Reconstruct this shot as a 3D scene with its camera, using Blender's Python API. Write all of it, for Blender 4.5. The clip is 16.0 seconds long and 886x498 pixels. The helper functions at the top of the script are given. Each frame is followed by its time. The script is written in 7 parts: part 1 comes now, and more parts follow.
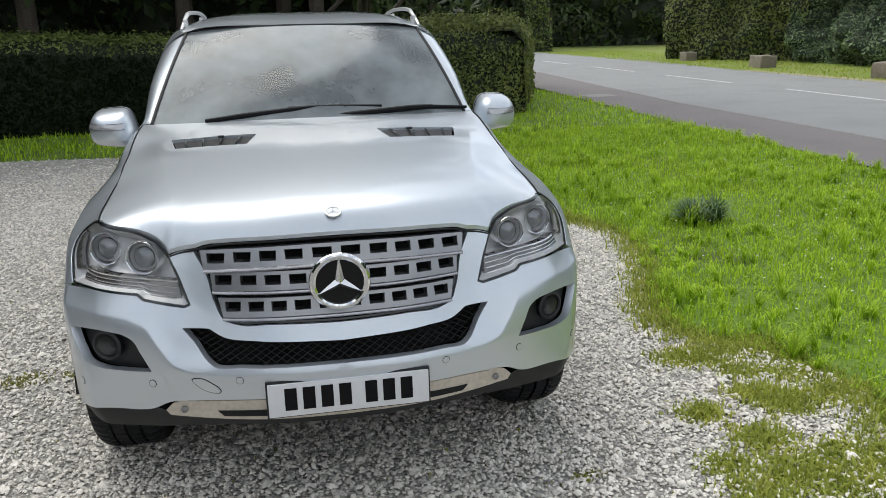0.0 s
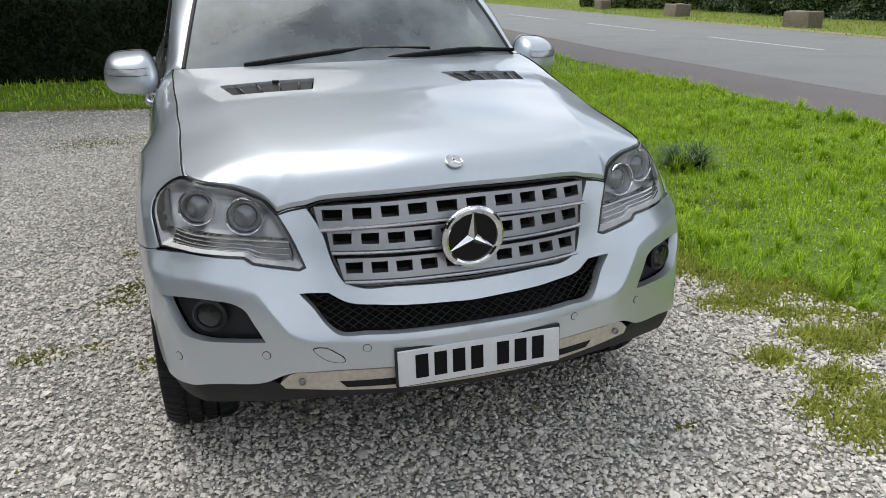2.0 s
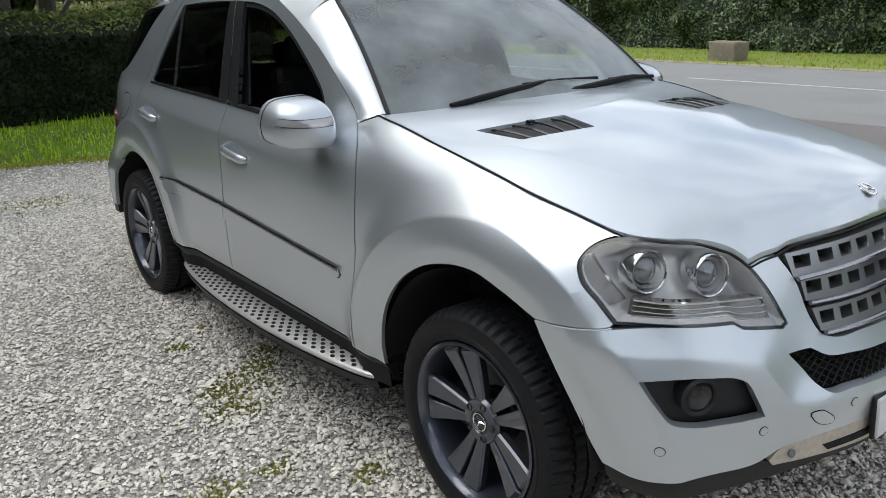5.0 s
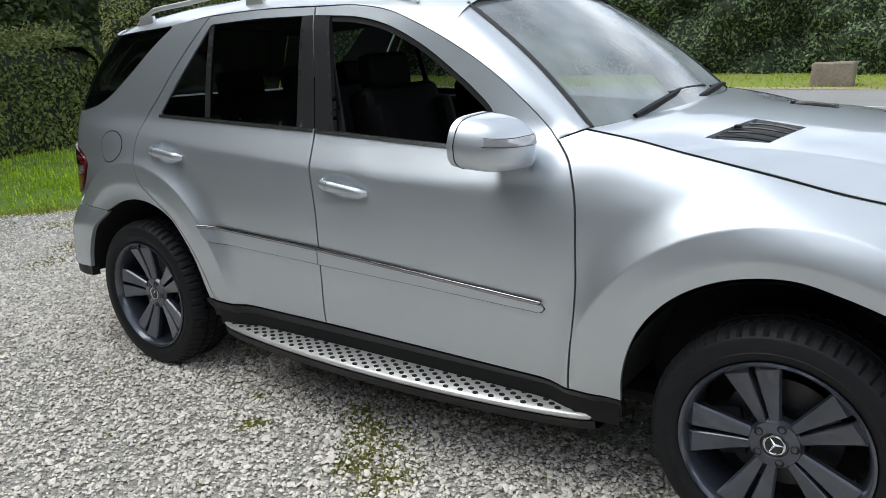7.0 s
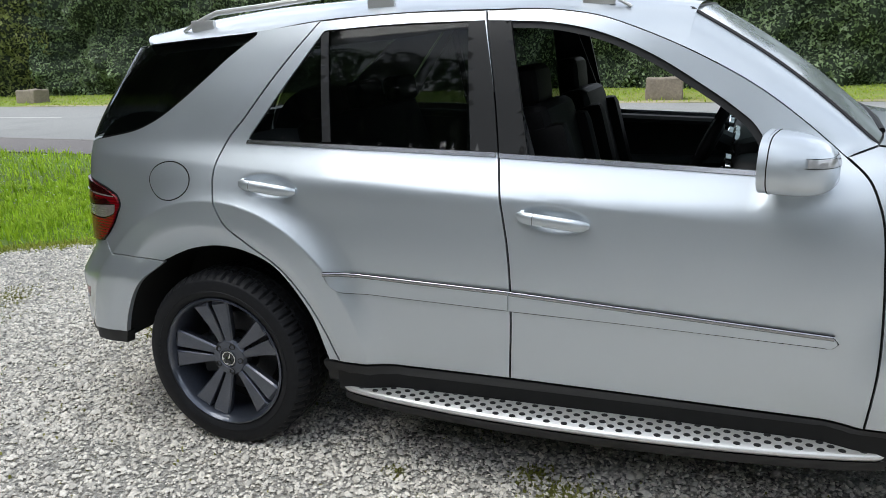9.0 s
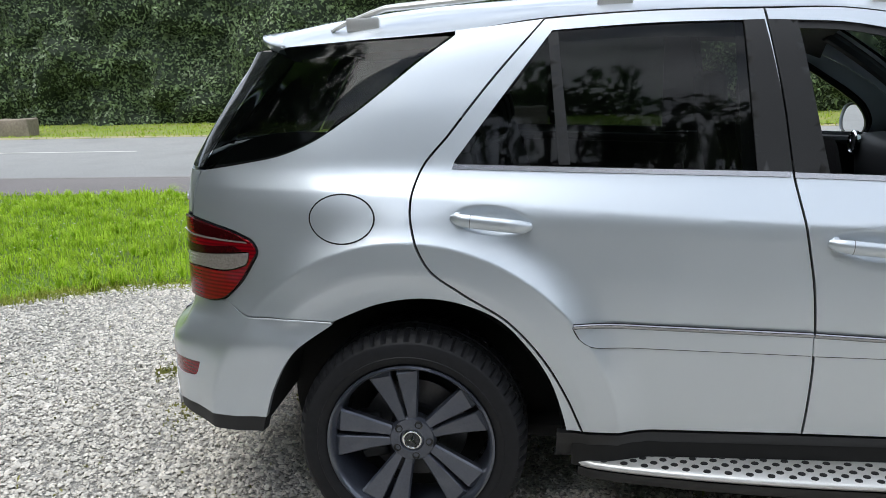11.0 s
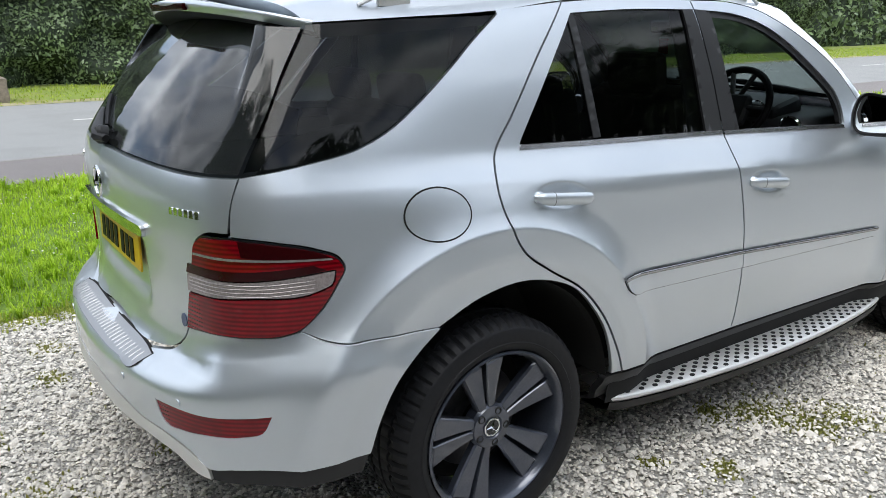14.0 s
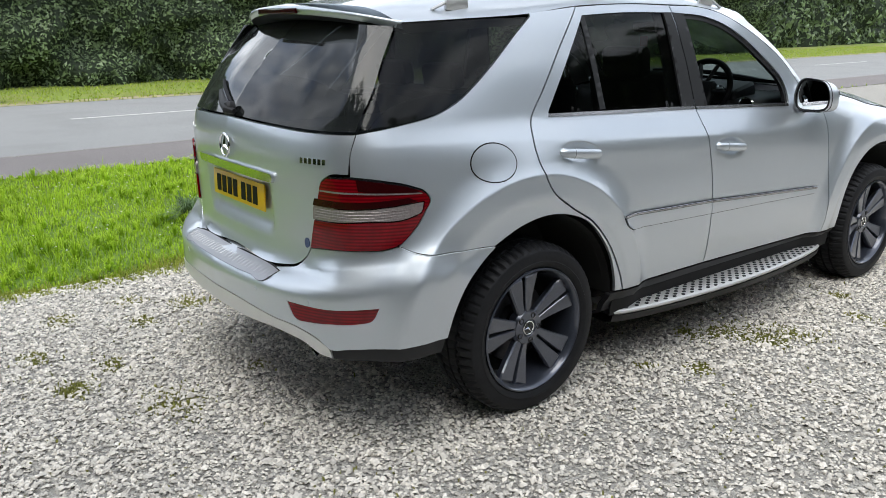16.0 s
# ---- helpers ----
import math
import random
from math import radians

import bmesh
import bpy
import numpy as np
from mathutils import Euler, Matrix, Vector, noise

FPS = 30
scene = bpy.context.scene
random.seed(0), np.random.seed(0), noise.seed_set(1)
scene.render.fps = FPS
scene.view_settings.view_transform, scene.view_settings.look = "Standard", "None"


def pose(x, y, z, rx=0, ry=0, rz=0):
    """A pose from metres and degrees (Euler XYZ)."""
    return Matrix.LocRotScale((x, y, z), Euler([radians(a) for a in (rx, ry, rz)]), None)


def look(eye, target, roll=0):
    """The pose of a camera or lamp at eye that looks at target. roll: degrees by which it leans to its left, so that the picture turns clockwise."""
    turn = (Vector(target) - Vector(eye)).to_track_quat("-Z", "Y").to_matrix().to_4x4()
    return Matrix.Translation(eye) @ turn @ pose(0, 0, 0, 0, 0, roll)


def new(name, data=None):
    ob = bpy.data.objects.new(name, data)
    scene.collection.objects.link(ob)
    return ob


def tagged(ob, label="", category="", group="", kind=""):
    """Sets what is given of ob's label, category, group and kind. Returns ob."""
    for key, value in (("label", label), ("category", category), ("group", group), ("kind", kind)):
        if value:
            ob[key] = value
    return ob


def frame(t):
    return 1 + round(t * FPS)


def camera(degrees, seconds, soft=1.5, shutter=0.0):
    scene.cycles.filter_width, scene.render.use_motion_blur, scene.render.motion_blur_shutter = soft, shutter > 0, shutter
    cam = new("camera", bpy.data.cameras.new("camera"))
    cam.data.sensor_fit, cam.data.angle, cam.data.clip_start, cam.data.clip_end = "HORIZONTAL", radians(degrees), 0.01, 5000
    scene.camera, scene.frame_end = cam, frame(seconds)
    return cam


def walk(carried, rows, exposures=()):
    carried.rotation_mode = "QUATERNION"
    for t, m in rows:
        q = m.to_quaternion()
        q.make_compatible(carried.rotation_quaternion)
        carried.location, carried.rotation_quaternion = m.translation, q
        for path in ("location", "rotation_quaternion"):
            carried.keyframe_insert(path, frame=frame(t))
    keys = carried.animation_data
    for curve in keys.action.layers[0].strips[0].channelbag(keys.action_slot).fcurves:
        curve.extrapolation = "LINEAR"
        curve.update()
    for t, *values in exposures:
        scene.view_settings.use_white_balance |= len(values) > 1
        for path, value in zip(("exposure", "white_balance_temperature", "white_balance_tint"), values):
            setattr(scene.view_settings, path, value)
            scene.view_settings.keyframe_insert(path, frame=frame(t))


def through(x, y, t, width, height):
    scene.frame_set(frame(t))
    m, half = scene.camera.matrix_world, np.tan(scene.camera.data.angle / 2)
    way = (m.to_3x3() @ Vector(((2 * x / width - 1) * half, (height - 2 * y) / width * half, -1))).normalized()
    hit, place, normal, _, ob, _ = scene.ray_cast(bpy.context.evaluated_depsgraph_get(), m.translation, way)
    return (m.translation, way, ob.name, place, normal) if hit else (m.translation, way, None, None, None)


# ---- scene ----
cam = camera(58.8, 16.0, 0.7)
PATH = [
    (0, (-0.127, -3.232, 1.645), (0.238, -1.342, 1.102), -1.3),
    (0.5, (-0.132, -3.264, 1.636), (0.134, -1.363, 1.074), -1.6),
    (1, (-0.409, -3.258, 1.632), (-0.089, -1.377, 1.032), -1.7),
    (1.5, (-0.643, -3.174, 1.638), (-0.196, -1.329, 1.007), -1.3),
    (2, (-0.761, -2.887, 1.608), (-0.177, -1.093, 0.944), -0.7),
    (2.5, (-0.979, -2.693, 1.598), (-0.266, -0.952, 0.917), -0.1),
    (3, (-1.323, -2.59, 1.634), (-0.507, -0.904, 0.931), 0.1),
    (3.5, (-1.554, -2.371, 1.614), (-0.769, -0.663, 0.931), -0.5),
    (4, (-1.755, -2.087, 1.63), (-0.93, -0.381, 0.99), -1.9),
    (4.2, (-1.87, -2.015, 1.613), (-0.972, -0.341, 0.987), -2.0),
    (6.3, (-2.917, -0.895, 1.6), (-1.455, 0.342, 1.023), -1.9),
    (6.5, (-2.985, -0.794, 1.582), (-1.49, 0.409, 1.02), -2.0),
    (7, (-3.086, -0.422, 1.56), (-1.52, 0.7, 1.023), -2.6),
    (7.5, (-3.26, -0.06, 1.566), (-1.624, 0.964, 1.044), -3.0),
    (8, (-3.399, 0.27, 1.592), (-1.695, 1.185, 1.083), -2.9),
    (8.5, (-3.344, 0.669, 1.585), (-1.581, 1.466, 1.081), -2.5),
    (9, (-3.366, 1.04, 1.584), (-1.558, 1.723, 1.066), -2.1),
    (9.5, (-3.399, 1.411, 1.601), (-1.559, 1.985, 1.067), -1.9),
    (10, (-3.319, 1.79, 1.58), (-1.454, 2.268, 1.039), -1.7),
    (10.2, (-3.288, 1.924, 1.572), (-1.413, 2.367, 1.036), -1.7),
    (12.3, (-3.091, 3.411, 1.484), (-1.167, 3.192, 0.986), -1.7),
    (12.5, (-3.077, 3.51, 1.581), (-1.178, 3.232, 1.017), -1.9),
    (13, (-2.891, 3.787, 1.536), (-1.042, 3.25, 0.993), -1.5),
    (13.5, (-2.683, 4.031, 1.569), (-0.948, 3.2, 1.021), -1.1),
    (14, (-2.652, 4.315, 1.607), (-1.074, 3.221, 1.046), -0.3),
    (14.5, (-2.797, 4.486, 1.628), (-1.289, 3.304, 1.056), 0.2),
    (15, (-3.037, 4.64, 1.591), (-1.516, 3.476, 1.017), 0.2),
    (15.5, (-3.14, 4.829, 1.598), (-1.609, 3.675, 1.029), -0.0),
    (16, (-3.137, 5.068, 1.601), (-1.608, 3.903, 1.046), -0.4),
]
walk(cam, [(t, look(e, g, r)) for t, e, g, r in PATH], ((0, .28, 6480, 10), (1.5, .17, 6480, 10), (4.0, .22, 6450, 10), (6.5, .46, 6380, 9.5), (8.0, .60, 6300, 9), (13.5, .86, 6250, 10), (15.0, .70, 6350, 10), (16.0, .68, 6350, 10)))

# ---- world, sun, exposure ----
SUN_ELEVATION, SUN_TURN = radians(57), radians(28)  # high, veiled by thin cloud, behind the car and a little to its right
world = bpy.data.worlds.new("sky")
scene.world = world
world.use_nodes = True
wn, wl = world.node_tree.nodes, world.node_tree.links
wn.clear()
sky = wn.new("ShaderNodeTexSky")
sky.sky_type, sky.sun_disc = "NISHITA", False
sky.sun_elevation, sky.sun_rotation = SUN_ELEVATION, -SUN_TURN
sky.air_density, sky.dust_density, sky.ozone_density = 1.0, 1.6, 1.0
co = wn.new("ShaderNodeTexCoord")
stretch = wn.new("ShaderNodeMapping")
stretch.inputs["Scale"].default_value = (1.0, 1.6, 3.0)
cloud = wn.new("ShaderNodeTexNoise")
cloud.inputs["Scale"].default_value, cloud.inputs["Detail"].default_value, cloud.inputs["Roughness"].default_value = 2.2, 7, .6
ramp = wn.new("ShaderNodeValToRGB")
ramp.color_ramp.elements[0].position, ramp.color_ramp.elements[1].position = .28, .54
belly = wn.new("ShaderNodeTexNoise")  # thick and thin places in the cloud
belly.inputs["Scale"].default_value, belly.inputs["Detail"].default_value, belly.inputs["Roughness"].default_value = 4.2, 6, .55
grey = wn.new("ShaderNodeValToRGB")
grey.color_ramp.elements[0].position, grey.color_ramp.elements[1].position = .36, .64
grey.color_ramp.elements[0].color, grey.color_ramp.elements[1].color = (4.0, 4.25, 4.65, 1), (9.6, 10.0, 10.5, 1)
white = wn.new("ShaderNodeMix")
white.data_type = "RGBA"
back = wn.new("ShaderNodeBackground")
back.inputs["Strength"].default_value = .128
wo = wn.new("ShaderNodeOutputWorld")
wl.new(co.outputs["Generated"], stretch.inputs["Vector"])
wl.new(stretch.outputs["Vector"], cloud.inputs["Vector"])
wl.new(cloud.outputs["Fac"], ramp.inputs["Fac"])
wl.new(ramp.outputs["Color"], white.inputs["Factor"])
wl.new(stretch.outputs["Vector"], belly.inputs["Vector"])
wl.new(belly.outputs["Fac"], grey.inputs["Fac"])
height, rise, thin = wn.new("ShaderNodeSeparateXYZ"), wn.new("ShaderNodeMapRange"), wn.new("ShaderNodeMix")
rise.inputs["From Min"].default_value, rise.inputs["From Max"].default_value = 0, .95
rise.inputs["To Min"].default_value, rise.inputs["To Max"].default_value = 1.34, .66  # cloud thins towards the zenith
thin.data_type, thin.blend_type = "RGBA", "MULTIPLY"
thin.inputs["Factor"].default_value = 1
wl.new(co.outputs["Generated"], height.inputs["Vector"])
wl.new(height.outputs["Z"], rise.inputs["Value"])
wl.new(grey.outputs["Color"], thin.inputs["A"])
wl.new(rise.outputs["Result"], thin.inputs["B"])
wl.new(thin.outputs["Result"], white.inputs["B"])
wl.new(sky.outputs["Color"], white.inputs["A"])
wl.new(white.outputs["Result"], back.inputs["Color"])
wl.new(back.outputs["Background"], wo.inputs["Surface"])
sun = new("sun", bpy.data.lights.new("sun", "SUN"))
sun.data.energy, sun.data.angle, sun.data.color = 1.8, radians(54.0), (1, .975, .91)
sun.matrix_world = look((0, 0, 0), (math.sin(SUN_TURN) * math.cos(SUN_ELEVATION), -math.cos(SUN_TURN) * math.cos(SUN_ELEVATION), -math.sin(SUN_ELEVATION)))

# ---- materials ----
def material(name, color, rough=.5, metal=0.0, grain=0.0, scale=200.0, bump=0.0, coat=0.0, vary=0.0, spec=.5, stains=0.0):
    """A surface with a base colour, fine grain and larger stains in object space."""
    m = bpy.data.materials.new(name)
    m.use_nodes = True
    n, l = m.node_tree.nodes, m.node_tree.links
    b = n["Principled BSDF"]
    b.inputs["Base Color"].default_value = (*color, 1)
    b.inputs["Roughness"].default_value, b.inputs["Metallic"].default_value = rough, metal
    b.inputs["Coat Weight"].default_value, b.inputs["Coat Roughness"].default_value = coat, .04
    b.inputs["Specular IOR Level"].default_value = spec
    tc = n.new("ShaderNodeTexCoord")
    col = None
    if grain or bump:
        fine = n.new("ShaderNodeTexNoise")
        fine.inputs["Scale"].default_value, fine.inputs["Detail"].default_value = scale, 3
        l.new(tc.outputs["Object"], fine.inputs["Vector"])
        if grain:
            mix = n.new("ShaderNodeMix")
            mix.data_type = "RGBA"
            mix.inputs["A"].default_value = (*[c * (1 - grain) for c in color], 1)
            mix.inputs["B"].default_value = (*[min(1, c * (1 + grain)) for c in color], 1)
            l.new(fine.outputs["Fac"], mix.inputs["Factor"])
            col = mix.outputs["Result"]
        if bump:
            bp = n.new("ShaderNodeBump")
            bp.inputs["Strength"].default_value, bp.inputs["Distance"].default_value = bump, .01
            l.new(fine.outputs["Fac"], bp.inputs["Height"])
            l.new(bp.outputs["Normal"], b.inputs["Normal"])
    if stains:
        big = n.new("ShaderNodeTexNoise")
        big.inputs["Scale"].default_value, big.inputs["Detail"].default_value = 2.5, 6
        l.new(tc.outputs["Object"], big.inputs["Vector"])
        mix2 = n.new("ShaderNodeMix")
        mix2.data_type, mix2.blend_type = "RGBA", "MULTIPLY"
        mix2.inputs["Factor"].default_value = stains
        if col is None:
            mix2.inputs["A"].default_value = (*color, 1)
        else:
            l.new(col, mix2.inputs["A"])
        l.new(big.outputs["Fac"], mix2.inputs["B"])
        col = mix2.outputs["Result"]
    if vary:
        geo = n.new("ShaderNodeNewGeometry")
        hsv = n.new("ShaderNodeHueSaturation")
        mr = n.new("ShaderNodeMapRange")
        mr.inputs["To Min"].default_value, mr.inputs["To Max"].default_value = 1 - vary, 1 + vary
        l.new(geo.outputs["Random Per Island"], mr.inputs["Value"])
        l.new(mr.outputs["Result"], hsv.inputs["Value"])
        if col is None:
            hsv.inputs["Color"].default_value = (*color, 1)
        else:
            l.new(col, hsv.inputs["Color"])
        col = hsv.outputs["Color"]
    if col is not None:
        l.new(col, b.inputs["Base Color"])
    return m


def glass(name, color, rough=0.0, boost=1.7, dust_sheen=0.0):
    """A thin pane: clear light through it, tinted, with a true gloss."""
    m = bpy.data.materials.new(name)
    m.use_nodes = True
    n, l = m.node_tree.nodes, m.node_tree.links
    n.clear()
    out, mix = n.new("ShaderNodeOutputMaterial"), n.new("ShaderNodeMixShader")
    t, g, f = n.new("ShaderNodeBsdfTransparent"), n.new("ShaderNodeBsdfGlossy"), n.new("ShaderNodeLayerWeight")
    t.inputs["Color"].default_value = (*color, 1)
    g.inputs["Roughness"].default_value = rough
    f.inputs["Blend"].default_value = .5
    p5, sc = n.new("ShaderNodeMath"), n.new("ShaderNodeMath")
    p5.operation, sc.operation = "POWER", "MULTIPLY_ADD"
    p5.inputs[1].default_value = 4.5
    sc.inputs[1].default_value, sc.inputs[2].default_value = .957, .043
    l.new(f.outputs["Facing"], p5.inputs[0])
    l.new(p5.outputs["Value"], sc.inputs[0])
    mul = n.new("ShaderNodeMath")
    mul.operation, mul.use_clamp = "MULTIPLY", True
    mul.inputs[1].default_value = boost  # two faces, and a coating where there is one
    l.new(sc.outputs["Value"], mul.inputs[0])
    l.new(mul.outputs["Value"], mix.inputs["Fac"])
    l.new(t.outputs["BSDF"], mix.inputs[1])
    l.new(g.outputs["BSDF"], mix.inputs[2])
    last = mix.outputs["Shader"]
    if dust_sheen:  # an uneven pale film: dirt, and on the windscreen a painted sky sheen
        d, mx, nz, tc, r = n.new("ShaderNodeBsdfDiffuse"), n.new("ShaderNodeMixShader"), n.new("ShaderNodeTexNoise"), n.new("ShaderNodeTexCoord"), n.new("ShaderNodeMapRange")
        d.inputs["Color"].default_value = (.57, .64, .66, 1)
        nz.inputs["Scale"].default_value, nz.inputs["Detail"].default_value = 3.5, 7
        r.inputs["From Min"].default_value, r.inputs["From Max"].default_value = .3, .7
        r.inputs["To Min"].default_value, r.inputs["To Max"].default_value = dust_sheen * .5, dust_sheen * 1.5
        l.new(tc.outputs["Object"], nz.inputs["Vector"])
        l.new(nz.outputs["Fac"], r.inputs["Value"])
        l.new(r.outputs["Result"], mx.inputs["Fac"])
        l.new(last, mx.inputs[1])
        l.new(d.outputs["BSDF"], mx.inputs[2])
        last = mx.outputs["Shader"]
    l.new(last, out.inputs["Surface"])
    return m


def leaf_material(name, dark, light, through=.25, rough=.45, spec=.5, clumps=0.0):
    """Leaves and grass: each its own green, some light through it."""
    m = bpy.data.materials.new(name)
    m.use_nodes = True
    n, l = m.node_tree.nodes, m.node_tree.links
    b = n["Principled BSDF"]
    geo, ramp, out = n.new("ShaderNodeNewGeometry"), n.new("ShaderNodeMix"), n["Material Output"]
    tc, big = n.new("ShaderNodeTexCoord"), n.new("ShaderNodeTexNoise")
    big.inputs["Scale"].default_value, big.inputs["Detail"].default_value = .9, 4
    l.new(tc.outputs["Object"], big.inputs["Vector"])
    add = n.new("ShaderNodeMath")
    add.operation = "MULTIPLY_ADD"
    add.inputs[1].default_value = .6
    half = n.new("ShaderNodeMapRange")
    half.inputs["From Min"].default_value, half.inputs["From Max"].default_value = .3, .7
    half.inputs["To Min"].default_value, half.inputs["To Max"].default_value = -.1, .5
    l.new(big.outputs["Fac"], half.inputs["Value"])
    if clumps:  # tufts of their own tone
        tuft_noise, both_noise = n.new("ShaderNodeTexNoise"), n.new("ShaderNodeMix")
        tuft_noise.inputs["Scale"].default_value, tuft_noise.inputs["Detail"].default_value = clumps, 2
        l.new(tc.outputs["Object"], tuft_noise.inputs["Vector"])
        both_noise.inputs["Factor"].default_value = .6
        l.new(big.outputs["Fac"], both_noise.inputs["A"])
        l.new(tuft_noise.outputs["Fac"], both_noise.inputs["B"])
        l.new(both_noise.outputs["Result"], half.inputs["Value"])
    l.new(geo.outputs["Random Per Island"], add.inputs[0])
    l.new(half.outputs["Result"], add.inputs[2])
    ramp.data_type = "RGBA"
    ramp.inputs["A"].default_value, ramp.inputs["B"].default_value = (*dark, 1), (*light, 1)
    l.new(add.outputs["Value"], ramp.inputs["Factor"])
    l.new(ramp.outputs["Result"], b.inputs["Base Color"])
    b.inputs["Roughness"].default_value, b.inputs["Specular IOR Level"].default_value = rough, spec
    tr, mix = n.new("ShaderNodeBsdfTranslucent"), n.new("ShaderNodeMixShader")
    l.new(ramp.outputs["Result"], tr.inputs["Color"])
    mix.inputs["Fac"].default_value = through
    l.new(b.outputs["BSDF"], mix.inputs[1])
    l.new(tr.outputs["BSDF"], mix.inputs[2])
    l.new(mix.outputs["Shader"], out.inputs["Surface"])
    return m


def ground_material(name, stops, scale, bump, patch=None, cells=True):
    """Loose ground: small cells in several tones, uneven, with larger patches of another tone."""
    m = bpy.data.materials.new(name)
    m.use_nodes = True
    n, l = m.node_tree.nodes, m.node_tree.links
    b = n["Principled BSDF"]
    b.inputs["Roughness"].default_value = .85
    tc = n.new("ShaderNodeTexCoord")
    if cells:
        v = n.new("ShaderNodeTexVoronoi")
        v.inputs["Scale"].default_value = scale
        l.new(tc.outputs["Object"], v.inputs["Vector"])
        pick, height = v.outputs["Color"], v.outputs["Distance"]
    else:
        v = n.new("ShaderNodeTexNoise")
        v.inputs["Scale"].default_value, v.inputs["Detail"].default_value, v.inputs["Roughness"].default_value = scale, 8, .7
        l.new(tc.outputs["Object"], v.inputs["Vector"])
        pick = height = v.outputs["Fac"]
    r = n.new("ShaderNodeValToRGB")
    r.color_ramp.elements[0].color, r.color_ramp.elements[1].color = (*stops[0], 1), (*stops[-1], 1)
    for k, c in enumerate(stops[1:-1]):
        e = r.color_ramp.elements.new((k + 1) / (len(stops) - 1))
        e.color = (*c, 1)
    if not cells:
        r.color_ramp.elements[0].position, r.color_ramp.elements[-1].position = .3, .7
    l.new(pick, r.inputs["Fac"])
    col = r.outputs["Color"]
    if patch:
        big, edge, mix = n.new("ShaderNodeTexNoise"), n.new("ShaderNodeValToRGB"), n.new("ShaderNodeMix")
        big.inputs["Scale"].default_value, big.inputs["Detail"].default_value = .8, 8
        edge.color_ramp.elements[0].position, edge.color_ramp.elements[1].position = .48, .72
        mix.data_type = "RGBA"
        mix.inputs["B"].default_value = (*patch, 1)
        l.new(tc.outputs["Object"], big.inputs["Vector"])
        l.new(big.outputs["Fac"], edge.inputs["Fac"])
        l.new(edge.outputs["Color"], mix.inputs["Factor"])
        l.new(col, mix.inputs["A"])
        col = mix.outputs["Result"]
    l.new(col, b.inputs["Base Color"])
    bp = n.new("ShaderNodeBump")
    bp.inputs["Strength"].default_value, bp.inputs["Distance"].default_value = bump, .02
    bp.invert = cells
    l.new(height, bp.inputs["Height"])
    l.new(bp.outputs["Normal"], b.inputs["Normal"])
    return m


PAINT = material("silver_paint", (.62, .67, .72), .41, .80, grain=.12, scale=1400, coat=1.0, stains=.04)
PAINT.node_tree.nodes["Principled BSDF"].inputs["Coat IOR"].default_value = 1.52
PAINT.node_tree.nodes["Principled BSDF"].inputs["Coat Roughness"].default_value = .06
BLACK = material("black_plastic", (.011, .0115, .013), .55, grain=.25, scale=300, bump=.05)
GLOSS_BLACK = material("gloss_black_trim", (.010, .013, .015), .18, grain=.1, scale=60, coat=.3)
DARK = material("dark_cavity", (.008, .008, .008), .9)
RUBBER = material("tyre_rubber", (.0135, .014, .016), .55, grain=.35, scale=45, bump=.05, spec=.2)
RIM = material("anthracite_wheel_paint", (.072, .082, .110), .30, .6, grain=.2, scale=120, coat=1.0)
CHROME = material("chrome", (.78, .79, .80), .09, 1.0)
BRUSHED = material("satin_aluminium", (.70, .70, .69), .36, .6, grain=.12, scale=400)
GREY_SLAT = material("grille_silver", (.30, .305, .315), .36, .85, grain=.06, scale=300, coat=.4)
WINDOW_STRIP = material("window_strip_metal", (.40, .40, .42), .22, .95, grain=.08, scale=300)
SILL_METAL = material("ribbed_sill_metal", (.38, .385, .40), .38, .85, grain=.15, scale=200)
SKID = material("dusty_skid_plate", (.54, .485, .41), .6, .15, grain=.3, scale=60)
BRAKE = material("dull_brake_disc", (.085, .085, .09), .45, .8, grain=.2, scale=80)
STEEL = material("brake_steel", (.30, .30, .31), .4, .9, grain=.2, scale=80)
# the windscreen's strong film paints in the sky's milky reflection over a little dirt
WS_GLASS = glass("windscreen_glass", (.44, .53, .52), .12, 1.6, .30)
TINT = glass("privacy_glass", (.17, .19, .195), .03, .62, .001)
REAR_TINT = glass("dusty_rear_glass", (.06, .066, .069), .05, 1.15, .025)
CLEAR = glass("clear_lens", (.97, .97, .97), 0.0, 1.2)
RED = material("red_lens", (.20, .001, .006), .26, coat=.7, spec=.1)
_n, _l = RED.node_tree.nodes, RED.node_tree.links
_tc, _wave, _nz, _r, _mix = _n.new("ShaderNodeTexCoord"), _n.new("ShaderNodeTexWave"), _n.new("ShaderNodeTexNoise"), _n.new("ShaderNodeValToRGB"), _n.new("ShaderNodeMath")
_wave.bands_direction, _wave.inputs["Scale"].default_value = "Z", 26  # moulded ribs behind the lens
_nz.inputs["Scale"].default_value, _nz.inputs["Detail"].default_value = 22, 3
_mix.operation = "MULTIPLY"
_r.color_ramp.elements[0].color, _r.color_ramp.elements[1].color = (.10, .0006, .003, 1), (.24, .0012, .007, 1)
_r.color_ramp.elements[0].position, _r.color_ramp.elements[1].position = .02, .55
for _t in (_wave, _nz):
    _l.new(_tc.outputs["Object"], _t.inputs["Vector"])
_l.new(_wave.outputs["Fac"], _mix.inputs[0])
_l.new(_nz.outputs["Fac"], _mix.inputs[1])
_l.new(_mix.outputs["Value"], _r.inputs["Fac"])
_l.new(_r.outputs["Color"], _n["Principled BSDF"].inputs["Base Color"])
